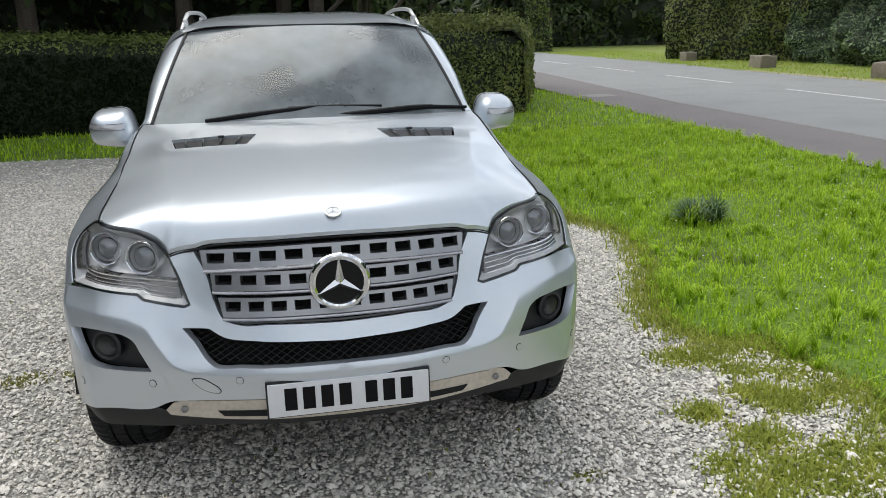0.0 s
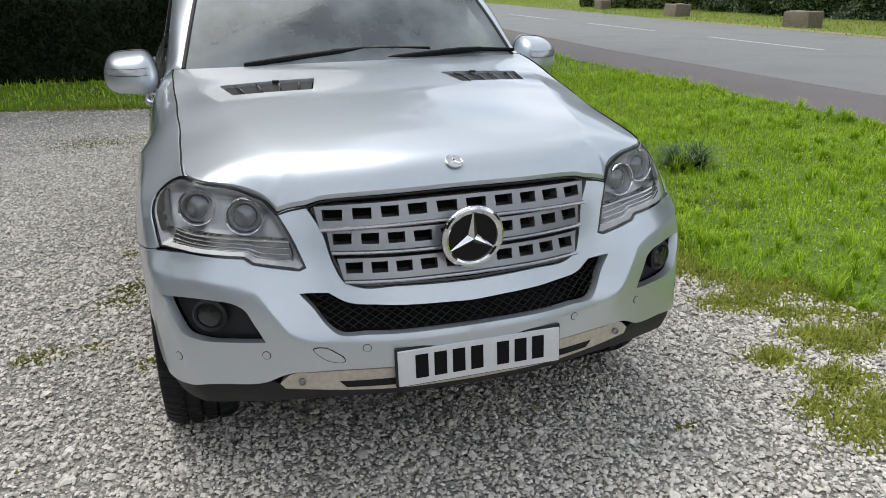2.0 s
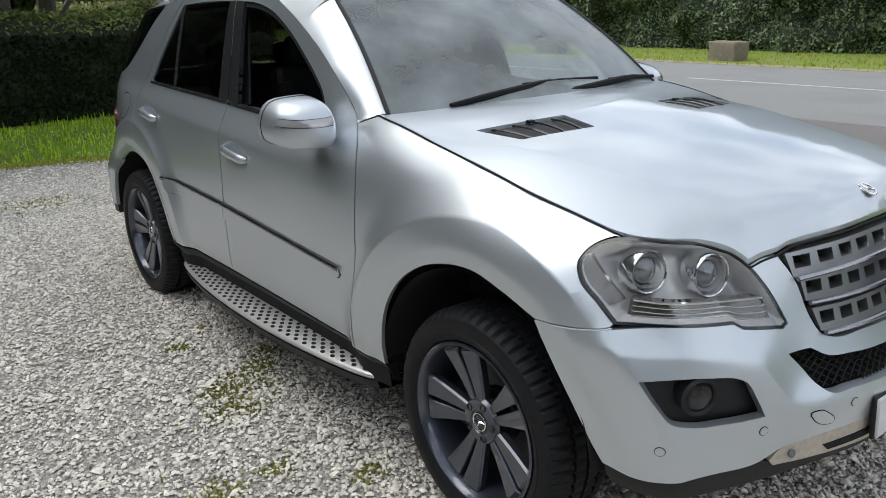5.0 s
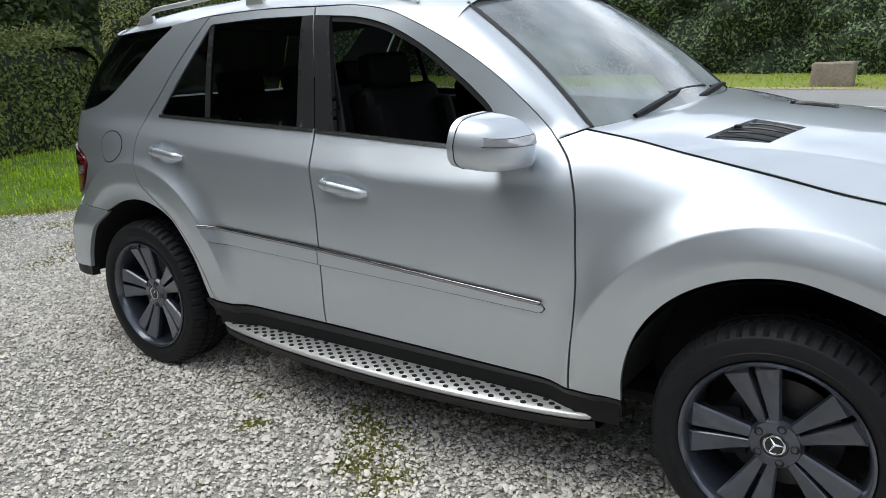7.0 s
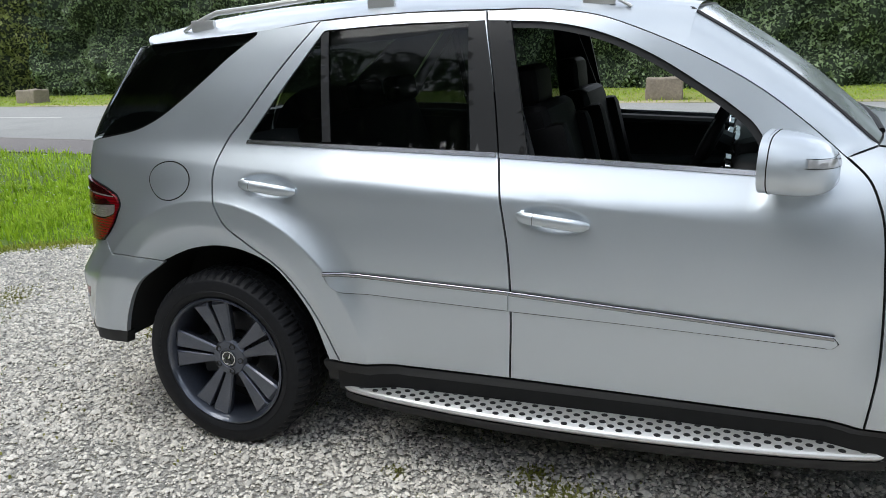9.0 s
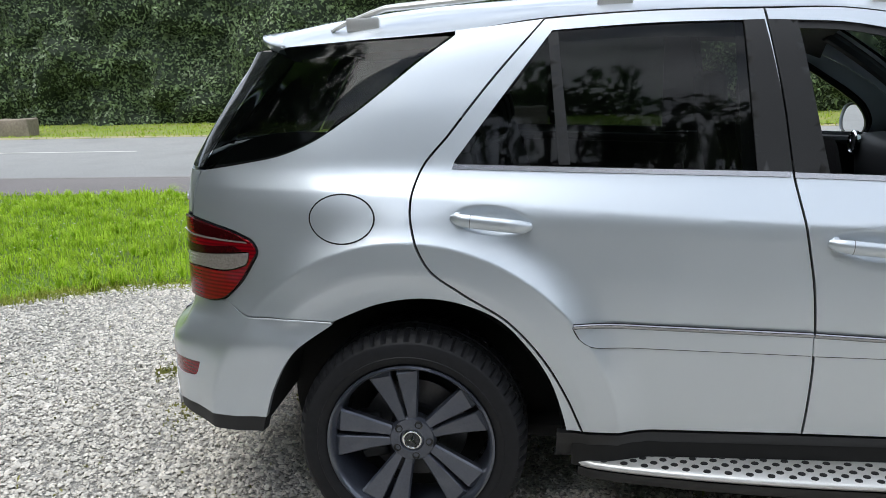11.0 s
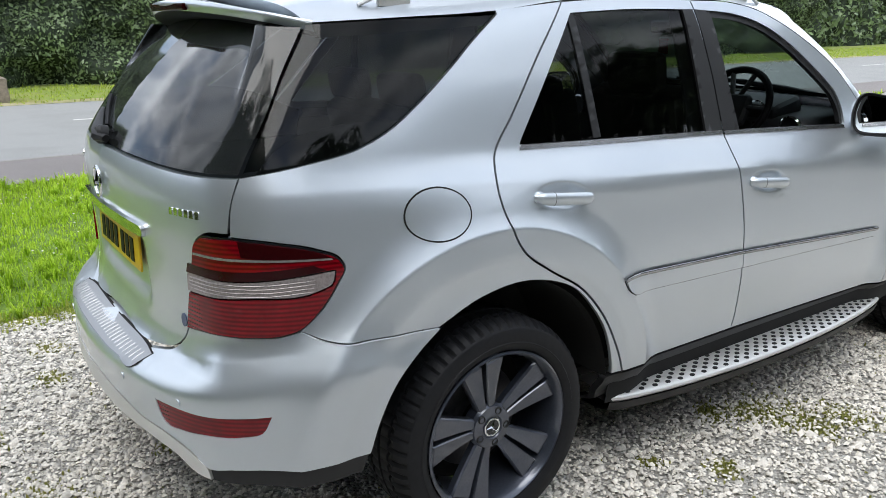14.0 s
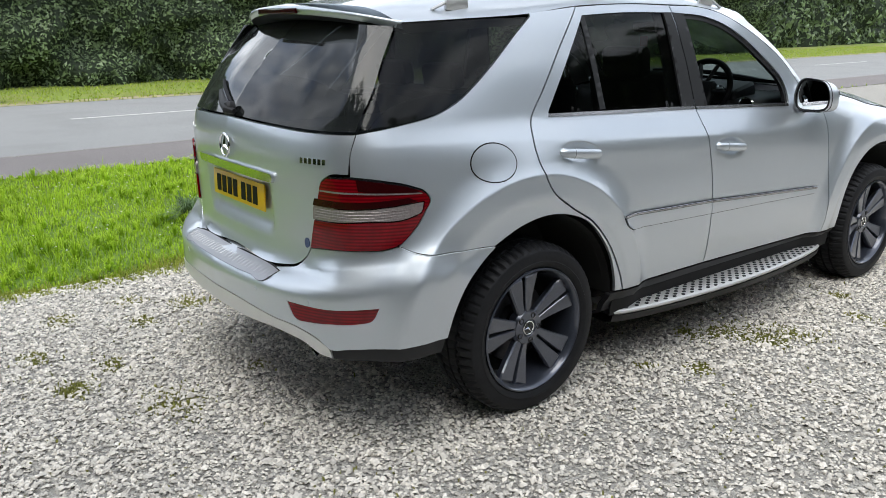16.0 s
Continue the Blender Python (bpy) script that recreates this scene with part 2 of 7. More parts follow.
DARK_RED = material("dark_red_lens", (.026, .001, .002), .25, grain=.3, scale=140, coat=.4, spec=.1)
WHITE_LENS = material("ribbed_clear_lens", (.27, .235, .23), .16, .2, grain=.6, scale=160, coat=1.0)
MIRROR_LENS = material("clear_indicator_lens", (.46, .46, .47), .14, .3, grain=.12, scale=120, coat=1.0)
AMBER = material("smoked_indicator", (.17, .168, .162), .2, .4, grain=.3, scale=150, coat=.6)
LAMP_GREY = material("lamp_bezel", (.50, .505, .51), .34, .45, grain=.15, scale=90)
LENS_DARK = material("projector_lens", (.16, .17, .18), .06, .5, coat=1.0)
BADGE_BLACK = material("badge_black", (.006, .006, .007), .35, spec=.25)
PLATE_WHITE = material("white_number_plate", (.72, .73, .75), .28, grain=.04, scale=60, coat=.3)
PLATE_YELLOW = material("yellow_number_plate", (.80, .50, .015), .28, grain=.05, scale=60, coat=.3)
INK = material("black_print", (.005, .005, .006), .5, grain=.2, scale=80, spec=.15)
LEATHER = material("black_leather", (.0035, .0035, .004), .55, grain=.2, scale=120, bump=.1, spec=.12)
TRIM_GREY = material("grey_interior_plastic", (.024, .0255, .028), .6, grain=.1, scale=150)
LINING = material("grey_roof_lining", (.14, .14, .135), .9, grain=.1, scale=200)
MIRROR = material("mirror_glass", (.85, .87, .88), .01, 1.0)
BLUE = material("blue_badge", (.03, .06, .16), .3, coat=.5)
GRAVEL = ground_material("gravel_bed", [(.14, .135, .125), (.42, .41, .38), (.60, .575, .52), (.36, .345, .315), (.72, .69, .635)], 72, 1.0)
STONE = material("gravel_stone", (.78, .73, .66), .80, grain=.30, scale=90, vary=.30)
SOIL = ground_material("grass_soil", [(.09, .14, .015), (.15, .25, .025), (.22, .35, .035)], 30, .6, (.10, .13, .03), cells=False)
FAR_SOIL = ground_material("mown_grass", [(.13, .18, .03), (.20, .27, .045), (.28, .33, .07)], 14, .5, (.27, .25, .09), cells=False)
FAR_GRASS = leaf_material("mown_grass_blade", (.22, .32, .03), (.50, .60, .10), .4, .6, .2, 1.2)
MOSS = leaf_material("moss_and_weeds", (.16, .175, .035), (.42, .41, .12), .3, .7, .3)
DRY_GRASS = leaf_material("dry_grass_blade", (.20, .27, .03), (.56, .58, .12), .40, .6, .3, 5.0)
GRASS = leaf_material("grass_blade", (.19, .33, .012), (.66, .88, .07), .42, .5, .3, 6.0)
GRASS_DARK = leaf_material("coarse_grass_blade", (.06, .13, .03), (.20, .30, .11), .25, .38)
ASPHALT = ground_material("asphalt", [(.22, .225, .225), (.295, .30, .30), (.35, .355, .35)], 160, .35, (.26, .265, .262), cells=False)
SAND = ground_material("worn_sandy_edge", [(.30, .26, .16), (.40, .35, .23), (.46, .40, .28)], 40, .4, (.26, .27, .10), cells=False)
TARMAC_OLD = ground_material("old_pavement", [(.16, .147, .145), (.215, .198, .195), (.27, .252, .246)], 130, .4, (.195, .18, .177), cells=False)
LINE_PAINT = material("road_paint", (.72, .72, .70), .7, grain=.2, scale=60, stains=.3)
KERB = material("kerb_stone", (.26, .25, .24), .85, grain=.3, scale=30, bump=.3)
BLOCK_STONE = material("weathered_stone_block", (.34, .29, .23), .9, grain=.4, scale=18, bump=.5, stains=.6)
# clipped hedge's face: the shade on it is painted into the green
SHADED_HEDGE_LEAF = leaf_material("shaded_hedge_leaf", (.0025, .006, .002), (.015, .027, .008), .12, .6, .08)
LAUREL_LEAF = leaf_material("far_hedge_leaf", (.009, .022, .010), (.32, .44, .21), .28, .30, .5, 1.7)
TREE_LEAF = leaf_material("tree_leaf", (.011, .024, .007), (.076, .118, .032), .20, .55)
# lighter hedge greens: sunlight painted in, with some yellow-green of young shoots
SUNLIT_LEAF = leaf_material("sunlit_hedge_leaf", (.060, .095, .022), (.33, .36, .10), .30, .55)
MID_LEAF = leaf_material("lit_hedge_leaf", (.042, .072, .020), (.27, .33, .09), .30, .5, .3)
# hedge cores: near-black greens that paint the shade behind the leaves
HEDGE_CORE_LIT = ground_material("tall_hedge_inner_shade", [(.006, .012, .005), (.014, .026, .010), (.026, .044, .016)], 9, 1.0, cells=False)
HEDGE_CORE = ground_material("hedge_inner_shade", [(.006, .010, .004), (.012, .020, .007), (.020, .032, .010)], 14, 1.0, cells=False)
BARK = material("bark", (.09, .075, .06), .9, grain=.5, scale=25, bump=.6)
CONCRETE = material("concrete_cover", (.30, .29, .28), .9, grain=.2, scale=50)
WHITE_PETAL = material("daisy_white", (.8, .8, .76), .7, vary=.1)

# ---- the car's skin: a plan curve from front centre round to rear centre, and how far the skin lies inside it at each height
BASE = [(0, -.875), (.25, -.862), (.43, -.822), (.62, -.758), (.75, -.690), (.84, -.602), (.893, -.49), (.922, -.36), (.940, -.2), (.951, 0), (.955, .4), (.955, 1.5), (.955, 2.6), (.948, 3.0), (.937, 3.25), (.913, 3.43), (.862, 3.612), (.775, 3.735), (.6, 3.828), (.3, 3.888), (0, 3.905)]


def pchip(xs, ys, q):
    """Shape-keeping cubic through (xs, ys), at q."""
    xs, ys, q = np.asarray(xs, float), np.asarray(ys, float), np.asarray(q, float)
    h = np.diff(xs)
    k = np.diff(ys, axis=0) / (h if ys.ndim == 1 else h[:, None])
    m = np.zeros_like(ys)
    a, b = k[:-1], k[1:]
    with np.errstate(divide="ignore", invalid="ignore"):
        hm = np.where(a * b > 0, 2 * a * b / (a + b), 0)
    m[1:-1], m[0], m[-1] = hm, k[0], k[-1]
    i = np.clip(np.searchsorted(xs, q) - 1, 0, len(xs) - 2)
    t = np.clip((q - xs[i]) / h[i], 0, 1)
    hh = h[i]
    if ys.ndim > 1:
        t, hh = t[:, None], hh[:, None]
    return (2 * t**3 - 3 * t**2 + 1) * ys[i] + (t**3 - 2 * t**2 + t) * hh * m[i] + (3 * t**2 - 2 * t**3) * ys[i + 1] + (t**3 - t**2) * hh * m[i + 1]


def catmull(pts, step, closed=False):
    """Smooth polyline through pts, about step apart; a point with a True behind it is a corner."""
    P = [np.array(p[:2], float) for p in pts]
    C = [len(p) > 2 for p in pts]
    n = len(P)
    out = []
    for i in range(n if closed else n - 1):
        p1, p2 = P[i], P[(i + 1) % n]
        p0 = P[i - 1] if (closed or i > 0) and not C[i] else 2 * p1 - p2
        p3 = P[(i + 2) % n] if (closed or i + 2 < n) and not C[(i + 1) % n] else 2 * p2 - p1
        d01, d12, d23 = [max(np.linalg.norm(b - a), 1e-6) for a, b in ((p0, p1), (p1, p2), (p2, p3))]
        m1 = d12 * ((p1 - p0) / d01 - (p2 - p0) / (d01 + d12) + (p2 - p1) / d12)
        m2 = d12 * ((p2 - p1) / d12 - (p3 - p1) / (d12 + d23) + (p3 - p2) / d23)
        k = max(1, int(round(d12 / step)))
        for t in np.arange(k) / k:
            out.append((2 * t**3 - 3 * t**2 + 1) * p1 + (t**3 - 2 * t**2 + t) * m1 + (3 * t**2 - 2 * t**3) * p2 + (t**3 - t**2) * m2)
    if not closed:
        out.append(P[-1])
    return np.array(out)


_c = catmull(BASE, .004)
_l = np.concatenate([[0], np.cumsum(np.linalg.norm(np.diff(_c, axis=0), axis=1))])
S_END = _l[-1]
_ss = np.arange(0, S_END, .01)
_cx, _cy = np.interp(_ss, _l, _c[:, 0]), np.interp(_ss, _l, _c[:, 1])
for _ in range(30):  # even out the curvature
    _cx[1:-1] = (_cx[:-2] + 2 * _cx[1:-1] + _cx[2:]) / 4
    _cy[1:-1] = (_cy[:-2] + 2 * _cy[1:-1] + _cy[2:]) / 4
_tx, _ty = np.gradient(_cx), np.gradient(_cy)
_tl = np.hypot(_tx, _ty)
_nx, _ny = _ty / _tl, -_tx / _tl  # outward


def s_at(x, y):
    """The curve's parameter nearest to a place in plan."""
    return float(_ss[np.argmin((_cx - abs(x))**2 + (_cy - y)**2)])


STATIONS = [
    ((0, -.875), [(.25, .10), (.36, .03), (.44, 0), (.60, 0), (.66, .03), (.73, .062), (.80, .09), (.90, .12), (.98, .15), (1.05, .19), (1.3, .4)]),
    ((.45, -.815), [(.25, .10), (.36, .03), (.44, 0), (.60, 0), (.66, .03), (.73, .06), (.80, .088), (.90, .12), (.98, .15), (1.05, .19), (1.3, .4)]),
    ((.65, -.745), [(.25, .10), (.36, .03), (.44, 0), (.65, 0), (.72, .014), (.80, .055), (.90, .115), (.98, .165), (1.03, .21), (1.3, .45)]),
    ((.86, -.56), [(.25, .08), (.36, .03), (.44, 0), (.68, 0), (.76, .012), (.82, .03), (.90, .05), (.975, .08), (1.03, .13), (1.08, .2), (1.3, .4)]),
    ((.93, -.25), [(.25, .06), (.4, .01), (.5, 0), (.75, 0), (.85, .015), (.95, .04), (1.0, .07), (1.04, .11), (1.065, .145), (1.12, .25), (1.3, .5)]),
    ((.955, .15), [(.25, .06), (.4, .03), (.6, .02), (.8, .022), (.9, .032), (1.0, .055), (1.06, .085), (1.11, .125), (1.14, .165), (1.2, .25), (1.3, .45)]),
    ((.955, .6), [(.25, .05), (.4, .036), (.5, .026), (.67, .02), (.8, .022), (.9, .03), (1.0, .044), (1.10, .071), (1.17, .105), (1.22, .15), (1.25, .19), (1.4, .25), (1.7, .35)]),
    ((.955, 1.0), [(.25, .05), (.4, .036), (.5, .026), (.67, .02), (.8, .023), (.9, .03), (1.0, .041), (1.04, .0455), (1.07, .0495), (1.10, .061), (1.145, .083), (1.21, .118), (1.25, .129), (1.46, .184), (1.67, .26), (1.72, .32)]),
    ((.955, 2.4), [(.25, .05), (.4, .036), (.5, .026), (.67, .02), (.8, .023), (.9, .03), (1.0, .041), (1.04, .0455), (1.07, .0495), (1.10, .061), (1.145, .083), (1.21, .118), (1.25, .129), (1.46, .184), (1.67, .26), (1.72, .32)]),
    ((.951, 2.9), [(.25, .05), (.4, .04), (.5, .025), (.67, .02), (.8, .023), (.9, .03), (1.0, .042), (1.04, .0465), (1.07, .0505), (1.10, .062), (1.145, .084), (1.21, .118), (1.25, .129), (1.45, .183), (1.64, .26), (1.72, .35)]),
    ((.925, 3.35), [(.25, .04), (.4, 0), (.68, 0), (.75, .025), (.85, .045), (.974, .055), (1.1, .08), (1.22, .12), (1.25, .129), (1.43, .205), (1.60, .30), (1.72, .44)]),
    ((.80, 3.71), [(.25, .05), (.4, 0), (.64, 0), (.71, .04), (.76, .07), (.9, .075), (1.06, .085), (1.15, .1), (1.23, .125), (1.60, .40), (1.72, .6)]),
    ((.55, 3.845), [(.25, .05), (.4, 0), (.62, 0), (.66, .02), (.69, .10), (.8, .11), (.97, .108), (1.1, .1), (1.2, .115), (1.25, .14), (1.60, .46), (1.72, .7)]),
    ((0, 3.905), [(.25, .05), (.4, 0), (.60, 0), (.65, .02), (.68, .11), (.8, .13), (.97, .12), (1.1, .1), (1.2, .105), (1.25, .13), (1.60, .45), (1.72, .65)]),
]
_zz = np.arange(.2, 1.8, .01)
_rows = np.array([pchip(*zip(*prof), np.clip(_zz, prof[0][0], prof[-1][0])) for _, prof in STATIONS])
_D = pchip([0] + [s_at(*p) for p, _ in STATIONS[1:-1]] + [S_END], _rows, _ss)
for _ in range(2):
    _D[:, 1:-1] = (_D[:, :-2] + 2 * _D[:, 1:-1] + _D[:, 2:]) / 4
for _ in range(12):
    _D[1:-1] = (_D[:-2] + 2 * _D[1:-1] + _D[2:]) / 4
WHEELS = ((0.0, .367), (2.915, .367))


def smooth(a, b, v):
    t = np.clip((v - a) / (b - a), 0, 1)
    return t * t * (3 - 2 * t)


def ridge_front(s):
    """The height of the edge that runs under the headlamps and dips below the intake."""
    return pchip([0, .40, .48, .545, .60, .65, .73, .95, 1.06, 1.2], [.590, .592, .600, .622, .682, .744, .766, .771, .790, .80], np.asarray(s, float))


def ridge_rear(s):
    """The height of the shelf's edge under the tail lamps."""
    return pchip([4.8, 4.9, 5.05, 5.27, 5.45, 5.57, 5.75, S_END], [.775, .765, .750, .735, .715, .690, .660, .645], np.asarray(s, float))


CREST = .650  # radius of the flares' crest


def belt_line(y):
    """The height of the crease under the windows."""
    return pchip([-1, .6, .87, 1.14, 1.52, 1.92, 2.45, 2.9, 3.3, 3.7, 4], [.98, .98, 1.0, 1.02, 1.05, 1.08, 1.115, 1.15, 1.168, 1.172, 1.172], np.asarray(y, float))


def skin(s, z, inset=0.0):
    """The skin on the car's right side (x negative) at curve parameter s and height z."""
    s, z = np.asarray(s, float), np.asarray(z, float)
    i = np.clip(s / .01, 0, len(_ss) - 1.001)
    yb = np.interp(s, _ss, _cy)
    belt = pchip([-1, .55, .75, 1.0, 1.78, 2.77, 3.2, 3.6, 4], [0, 0, -.012, -.040, -.014, .018, .016, 0, 0], yb)  # the shoulder climbs to the rear
    zs = z - belt * smooth(.95, 1.12, z) * (1 - smooth(1.32, 1.62, z))
    j = np.clip((zs - .2) / .01, 0, len(_zz) - 1.001)
    i0, j0 = i.astype(int), j.astype(int)
    a, b = i - i0, j - j0
    d = (_D[i0, j0] * (1 - a) + _D[i0 + 1, j0] * a) * (1 - b) + (_D[i0, j0 + 1] * (1 - a) + _D[i0 + 1, j0 + 1] * a) * b
    x, y = _cx[i0] * (1 - a) + _cx[i0 + 1] * a, _cy[i0] * (1 - a) + _cy[i0 + 1] * a
    nx, ny = _nx[i0] * (1 - a) + _nx[i0 + 1] * a, _ny[i0] * (1 - a) + _ny[i0 + 1] * a
    for wy, wz in WHEELS:  # the flares round the wheels
        r = np.hypot(y - wy, z - wz)
        side_on = smooth(.3, .6, np.abs(nx))
        f = np.clip((CREST + .10 - r) / .10, 0, 1)
        d = d - .033 * (.3 * f + .7 * f * f) * side_on  # rises outward to a crest, then stands upright
        d = d + .010 * np.clip((.560 - r) / .05, 0, 1) * side_on  # and turns in again along the arch
    q = z - belt_line(yb)
    d = d - pchip([-1, .6, 1.1, 1.6, 2.6, 3.0, 3.5, 3.72, 4], [0, 0, .0025, .0045, .005, .0065, .006, 0, 0], yb) * np.where(q > 0, np.clip(1 - q / .06, 0, 1), np.exp(-(q / .09) ** 2))
    for line, a in ((ridge_front, .008), (ridge_rear, .007)):
        q, w = z - line(s), smooth(.02, .10, s - 4.86) if line is ridge_rear else 1 - smooth(1.0, 1.14, s)
        d = d - a * w * np.where(q > 0, np.clip(1 - q / .05, 0, 1), np.exp(-(q / .055) ** 2))
    d = d + .010 * np.clip((.52 - z) / .15, 0, 1) ** 2 * np.clip(np.abs(nx), 0, 1) ** 8  # the sides turn in at the foot
    d = d + inset
    return np.stack([-(x - nx * d), y - ny * d, z], -1)

# ---- building helpers ----
from mathutils.geometry import delaunay_2d_cdt


def thing(name, label, category, group="", at=(0, 0, 0)):
    ob = new(name)
    ob.location = at
    return tagged(ob, label, category, group)


def mesh_object(name, verts, faces, mat, parent=None, label="", smooth_faces=True, sharp=()):
    me = bpy.data.meshes.new(name)
    me.from_pydata([tuple(v) for v in verts], [], [tuple(int(i) for i in f) for f in faces])
    me.validate()
    if smooth_faces:
        me.shade_smooth()
    if sharp:
        for e in me.edges:
            if tuple(sorted(e.vertices)) in sharp:
                e.use_edge_sharp = True
    me.materials.append(mat)
    ob = new(name, me)
    if parent is not None:
        ob.parent = parent
        ob.matrix_parent_inverse = Matrix.Translation(-parent.location) if parent.parent is None else Matrix()
        if parent.parent is not None:
            ob.matrix_parent_inverse = Matrix.Identity(4)
    if label:
        tagged(ob, label)
    return ob


def part(name, bm, mat, parent=None, label="", smooth_angle=35):
    """Links a bmesh as one mesh object under a thing or a part; edges sharper than the angle stay sharp."""
    bmesh.ops.recalc_face_normals(bm, faces=bm.faces)
    me = bpy.data.meshes.new(name)
    for f in bm.faces:
        f.smooth = True
    for e in bm.edges:
        if len(e.link_faces) == 2 and e.calc_face_angle(0) > radians(smooth_angle):
            e.smooth = False
    bm.to_mesh(me)
    bm.free()
    me.materials.append(mat)
    ob = new(name, me)
    if parent is not None:
        ob.parent = parent
        ob.matrix_parent_inverse = Matrix.Translation(-parent.location) if parent.parent is None else Matrix.Identity(4)
    if label:
        tagged(ob, label)
    return ob


def add_box(bm, size, m, bevel=0.0, segments=2):
    r = bmesh.ops.create_cube(bm, size=1.0, matrix=m @ Matrix.Diagonal((*size, 1)))
    if bevel:
        edges = list({e for v in r["verts"] for e in v.link_edges})
        bmesh.ops.bevel(bm, geom=edges, offset=bevel, segments=segments, affect="EDGES", profile=.6)


def box(size, m, bevel=0.0, segments=2):
    bm = bmesh.new()
    add_box(bm, size, m, bevel, segments)
    return bm


def add_lathe(bm, profile, m, segments=48, wobble=None, close=False):
    """Turns (radius, height) pairs round the local z axis. wobble(radius, height, angle) gives a change of radius."""
    rings = []
    for r, h in profile:
        ring = []
        for k in range(segments):
            a = 2 * math.pi * k / segments
            rr = r + (wobble(r, h, k) if wobble else 0)
            ring.append(bm.verts.new(m @ Vector((rr * math.cos(a), rr * math.sin(a), h))))
        rings.append(ring)
    pairs = list(zip(rings, rings[1:])) + ([(rings[-1], rings[0])] if close else [])
    for a, b in pairs:
        for k in range(segments):
            bm.faces.new((a[k], a[(k + 1) % segments], b[(k + 1) % segments], b[k]))
    return rings


def lathe(profile, m, segments=48, wobble=None, cap=True, close=False):
    bm = bmesh.new()
    rings = add_lathe(bm, profile, m, segments, wobble, close)
    if cap and not close:
        for ring in (rings[0], rings[-1]):
            if ring[0].co != ring[1].co:
                bm.faces.new(ring)
    bmesh.ops.remove_doubles(bm, verts=bm.verts, dist=1e-5)
    return bm


def add_tube(bm, pts, radius, sides=8, flat=1.0, up=(0, 0, 1)):
    """A tube along pts; radius may be one number or one a point."""
    pts = [Vector([float(c) for c in p]) for p in pts]
    rad = [float(r) for r in radius] if hasattr(radius, "__len__") else [float(radius)] * len(pts)
    rings = []
    for i, p in enumerate(pts):
        d = (pts[min(i + 1, len(pts) - 1)] - pts[max(i - 1, 0)]).normalized()
        side = d.cross(Vector(up))
        side = side.normalized() if side.length > 1e-4 else Vector((1, 0, 0))
        top = side.cross(d)
        rings.append([bm.verts.new(p + rad[i] * (math.cos(a) * side + flat * math.sin(a) * top)) for a in [2 * math.pi * k / sides for k in range(sides)]])
    for a, b in zip(rings, rings[1:]):
        for k in range(sides):
            bm.faces.new((a[k], a[(k + 1) % sides], b[(k + 1) % sides], b[k]))
    bm.faces.new(rings[0])
    bm.faces.new(rings[-1])


def tube(pts, radius, sides=8, flat=1.0, up=(0, 0, 1)):
    bm = bmesh.new()
    add_tube(bm, pts, radius, sides, flat, up)
    return bm


def inside(poly, pts):
    x, y = pts[:, 0], pts[:, 1]
    r = np.zeros(len(pts), bool)
    a, b = poly, np.roll(poly, -1, 0)
    for (x1, y1), (x2, y2) in zip(a, b):
        if y1 != y2:
            r ^= ((y1 > y) != (y2 > y)) & (x < (x2 - x1) * (y - y1) / (y2 - y1) + x1)
    return r


def shrink(poly, d):
    """Moves an outline inward by d."""
    if not d:
        return poly
    area = np.sum(poly[:, 0] * np.roll(poly[:, 1], -1) - np.roll(poly[:, 0], -1) * poly[:, 1])
    t = np.roll(poly, -1, 0) - np.roll(poly, 1, 0)
    n = np.stack([-t[:, 1], t[:, 0]], -1) / np.maximum(np.linalg.norm(t, axis=1), 1e-9)[:, None]
    return poly + n * (d if area > 0 else -d)


def fill(outer, holes, step, lines=()):
    """Triangles over an outline with holes, on an even grid."""
    lo, hi = outer.min(0), outer.max(0)
    g = np.stack(np.meshgrid(np.arange(lo[0] + step / 2, hi[0], step), np.arange(lo[1] + step / 2, hi[1], step)), -1).reshape(-1, 2)
    g[:, 0] += ((g[:, 1] - lo[1]) / step).astype(int) % 2 * step * .5
    keep = inside(outer, g)
    for h in holes:
        keep &= ~inside(h, g)
    loops = [outer] + list(holes)
    dense = np.concatenate(loops + list(lines))
    if len(g):
        g = g[keep]
        near = np.ones(len(g), bool)
        for i in range(0, len(g), 4000):
            near[i:i + 4000] = (((g[i:i + 4000, None, :] - dense[None]) ** 2).sum(-1).min(1) > (step * .42) ** 2)
        g = g[near]
    pts, edges, k = [], [], 0
    for lp in loops:
        n = len(lp)
        pts += [Vector(p) for p in lp]
        edges += [(k + i, k + (i + 1) % n) for i in range(n)]
        k += n
    for ln in lines:  # creases that the triangles follow
        pts += [Vector(p) for p in ln]
        edges += [(k + i, k + i + 1) for i in range(len(ln) - 1)]
        k += len(ln)
    pts += [Vector(p) for p in g]
    v, _, f, *_ = delaunay_2d_cdt(pts, edges, [], 0, 1e-6)
    v, f = np.array([tuple(p) for p in v]), np.array([t for t in f if len(t) == 3])
    c = v[f].mean(1)
    keep = inside(outer, c)
    for h in holes:
        keep &= ~inside(h, c)
    return v, f[keep]


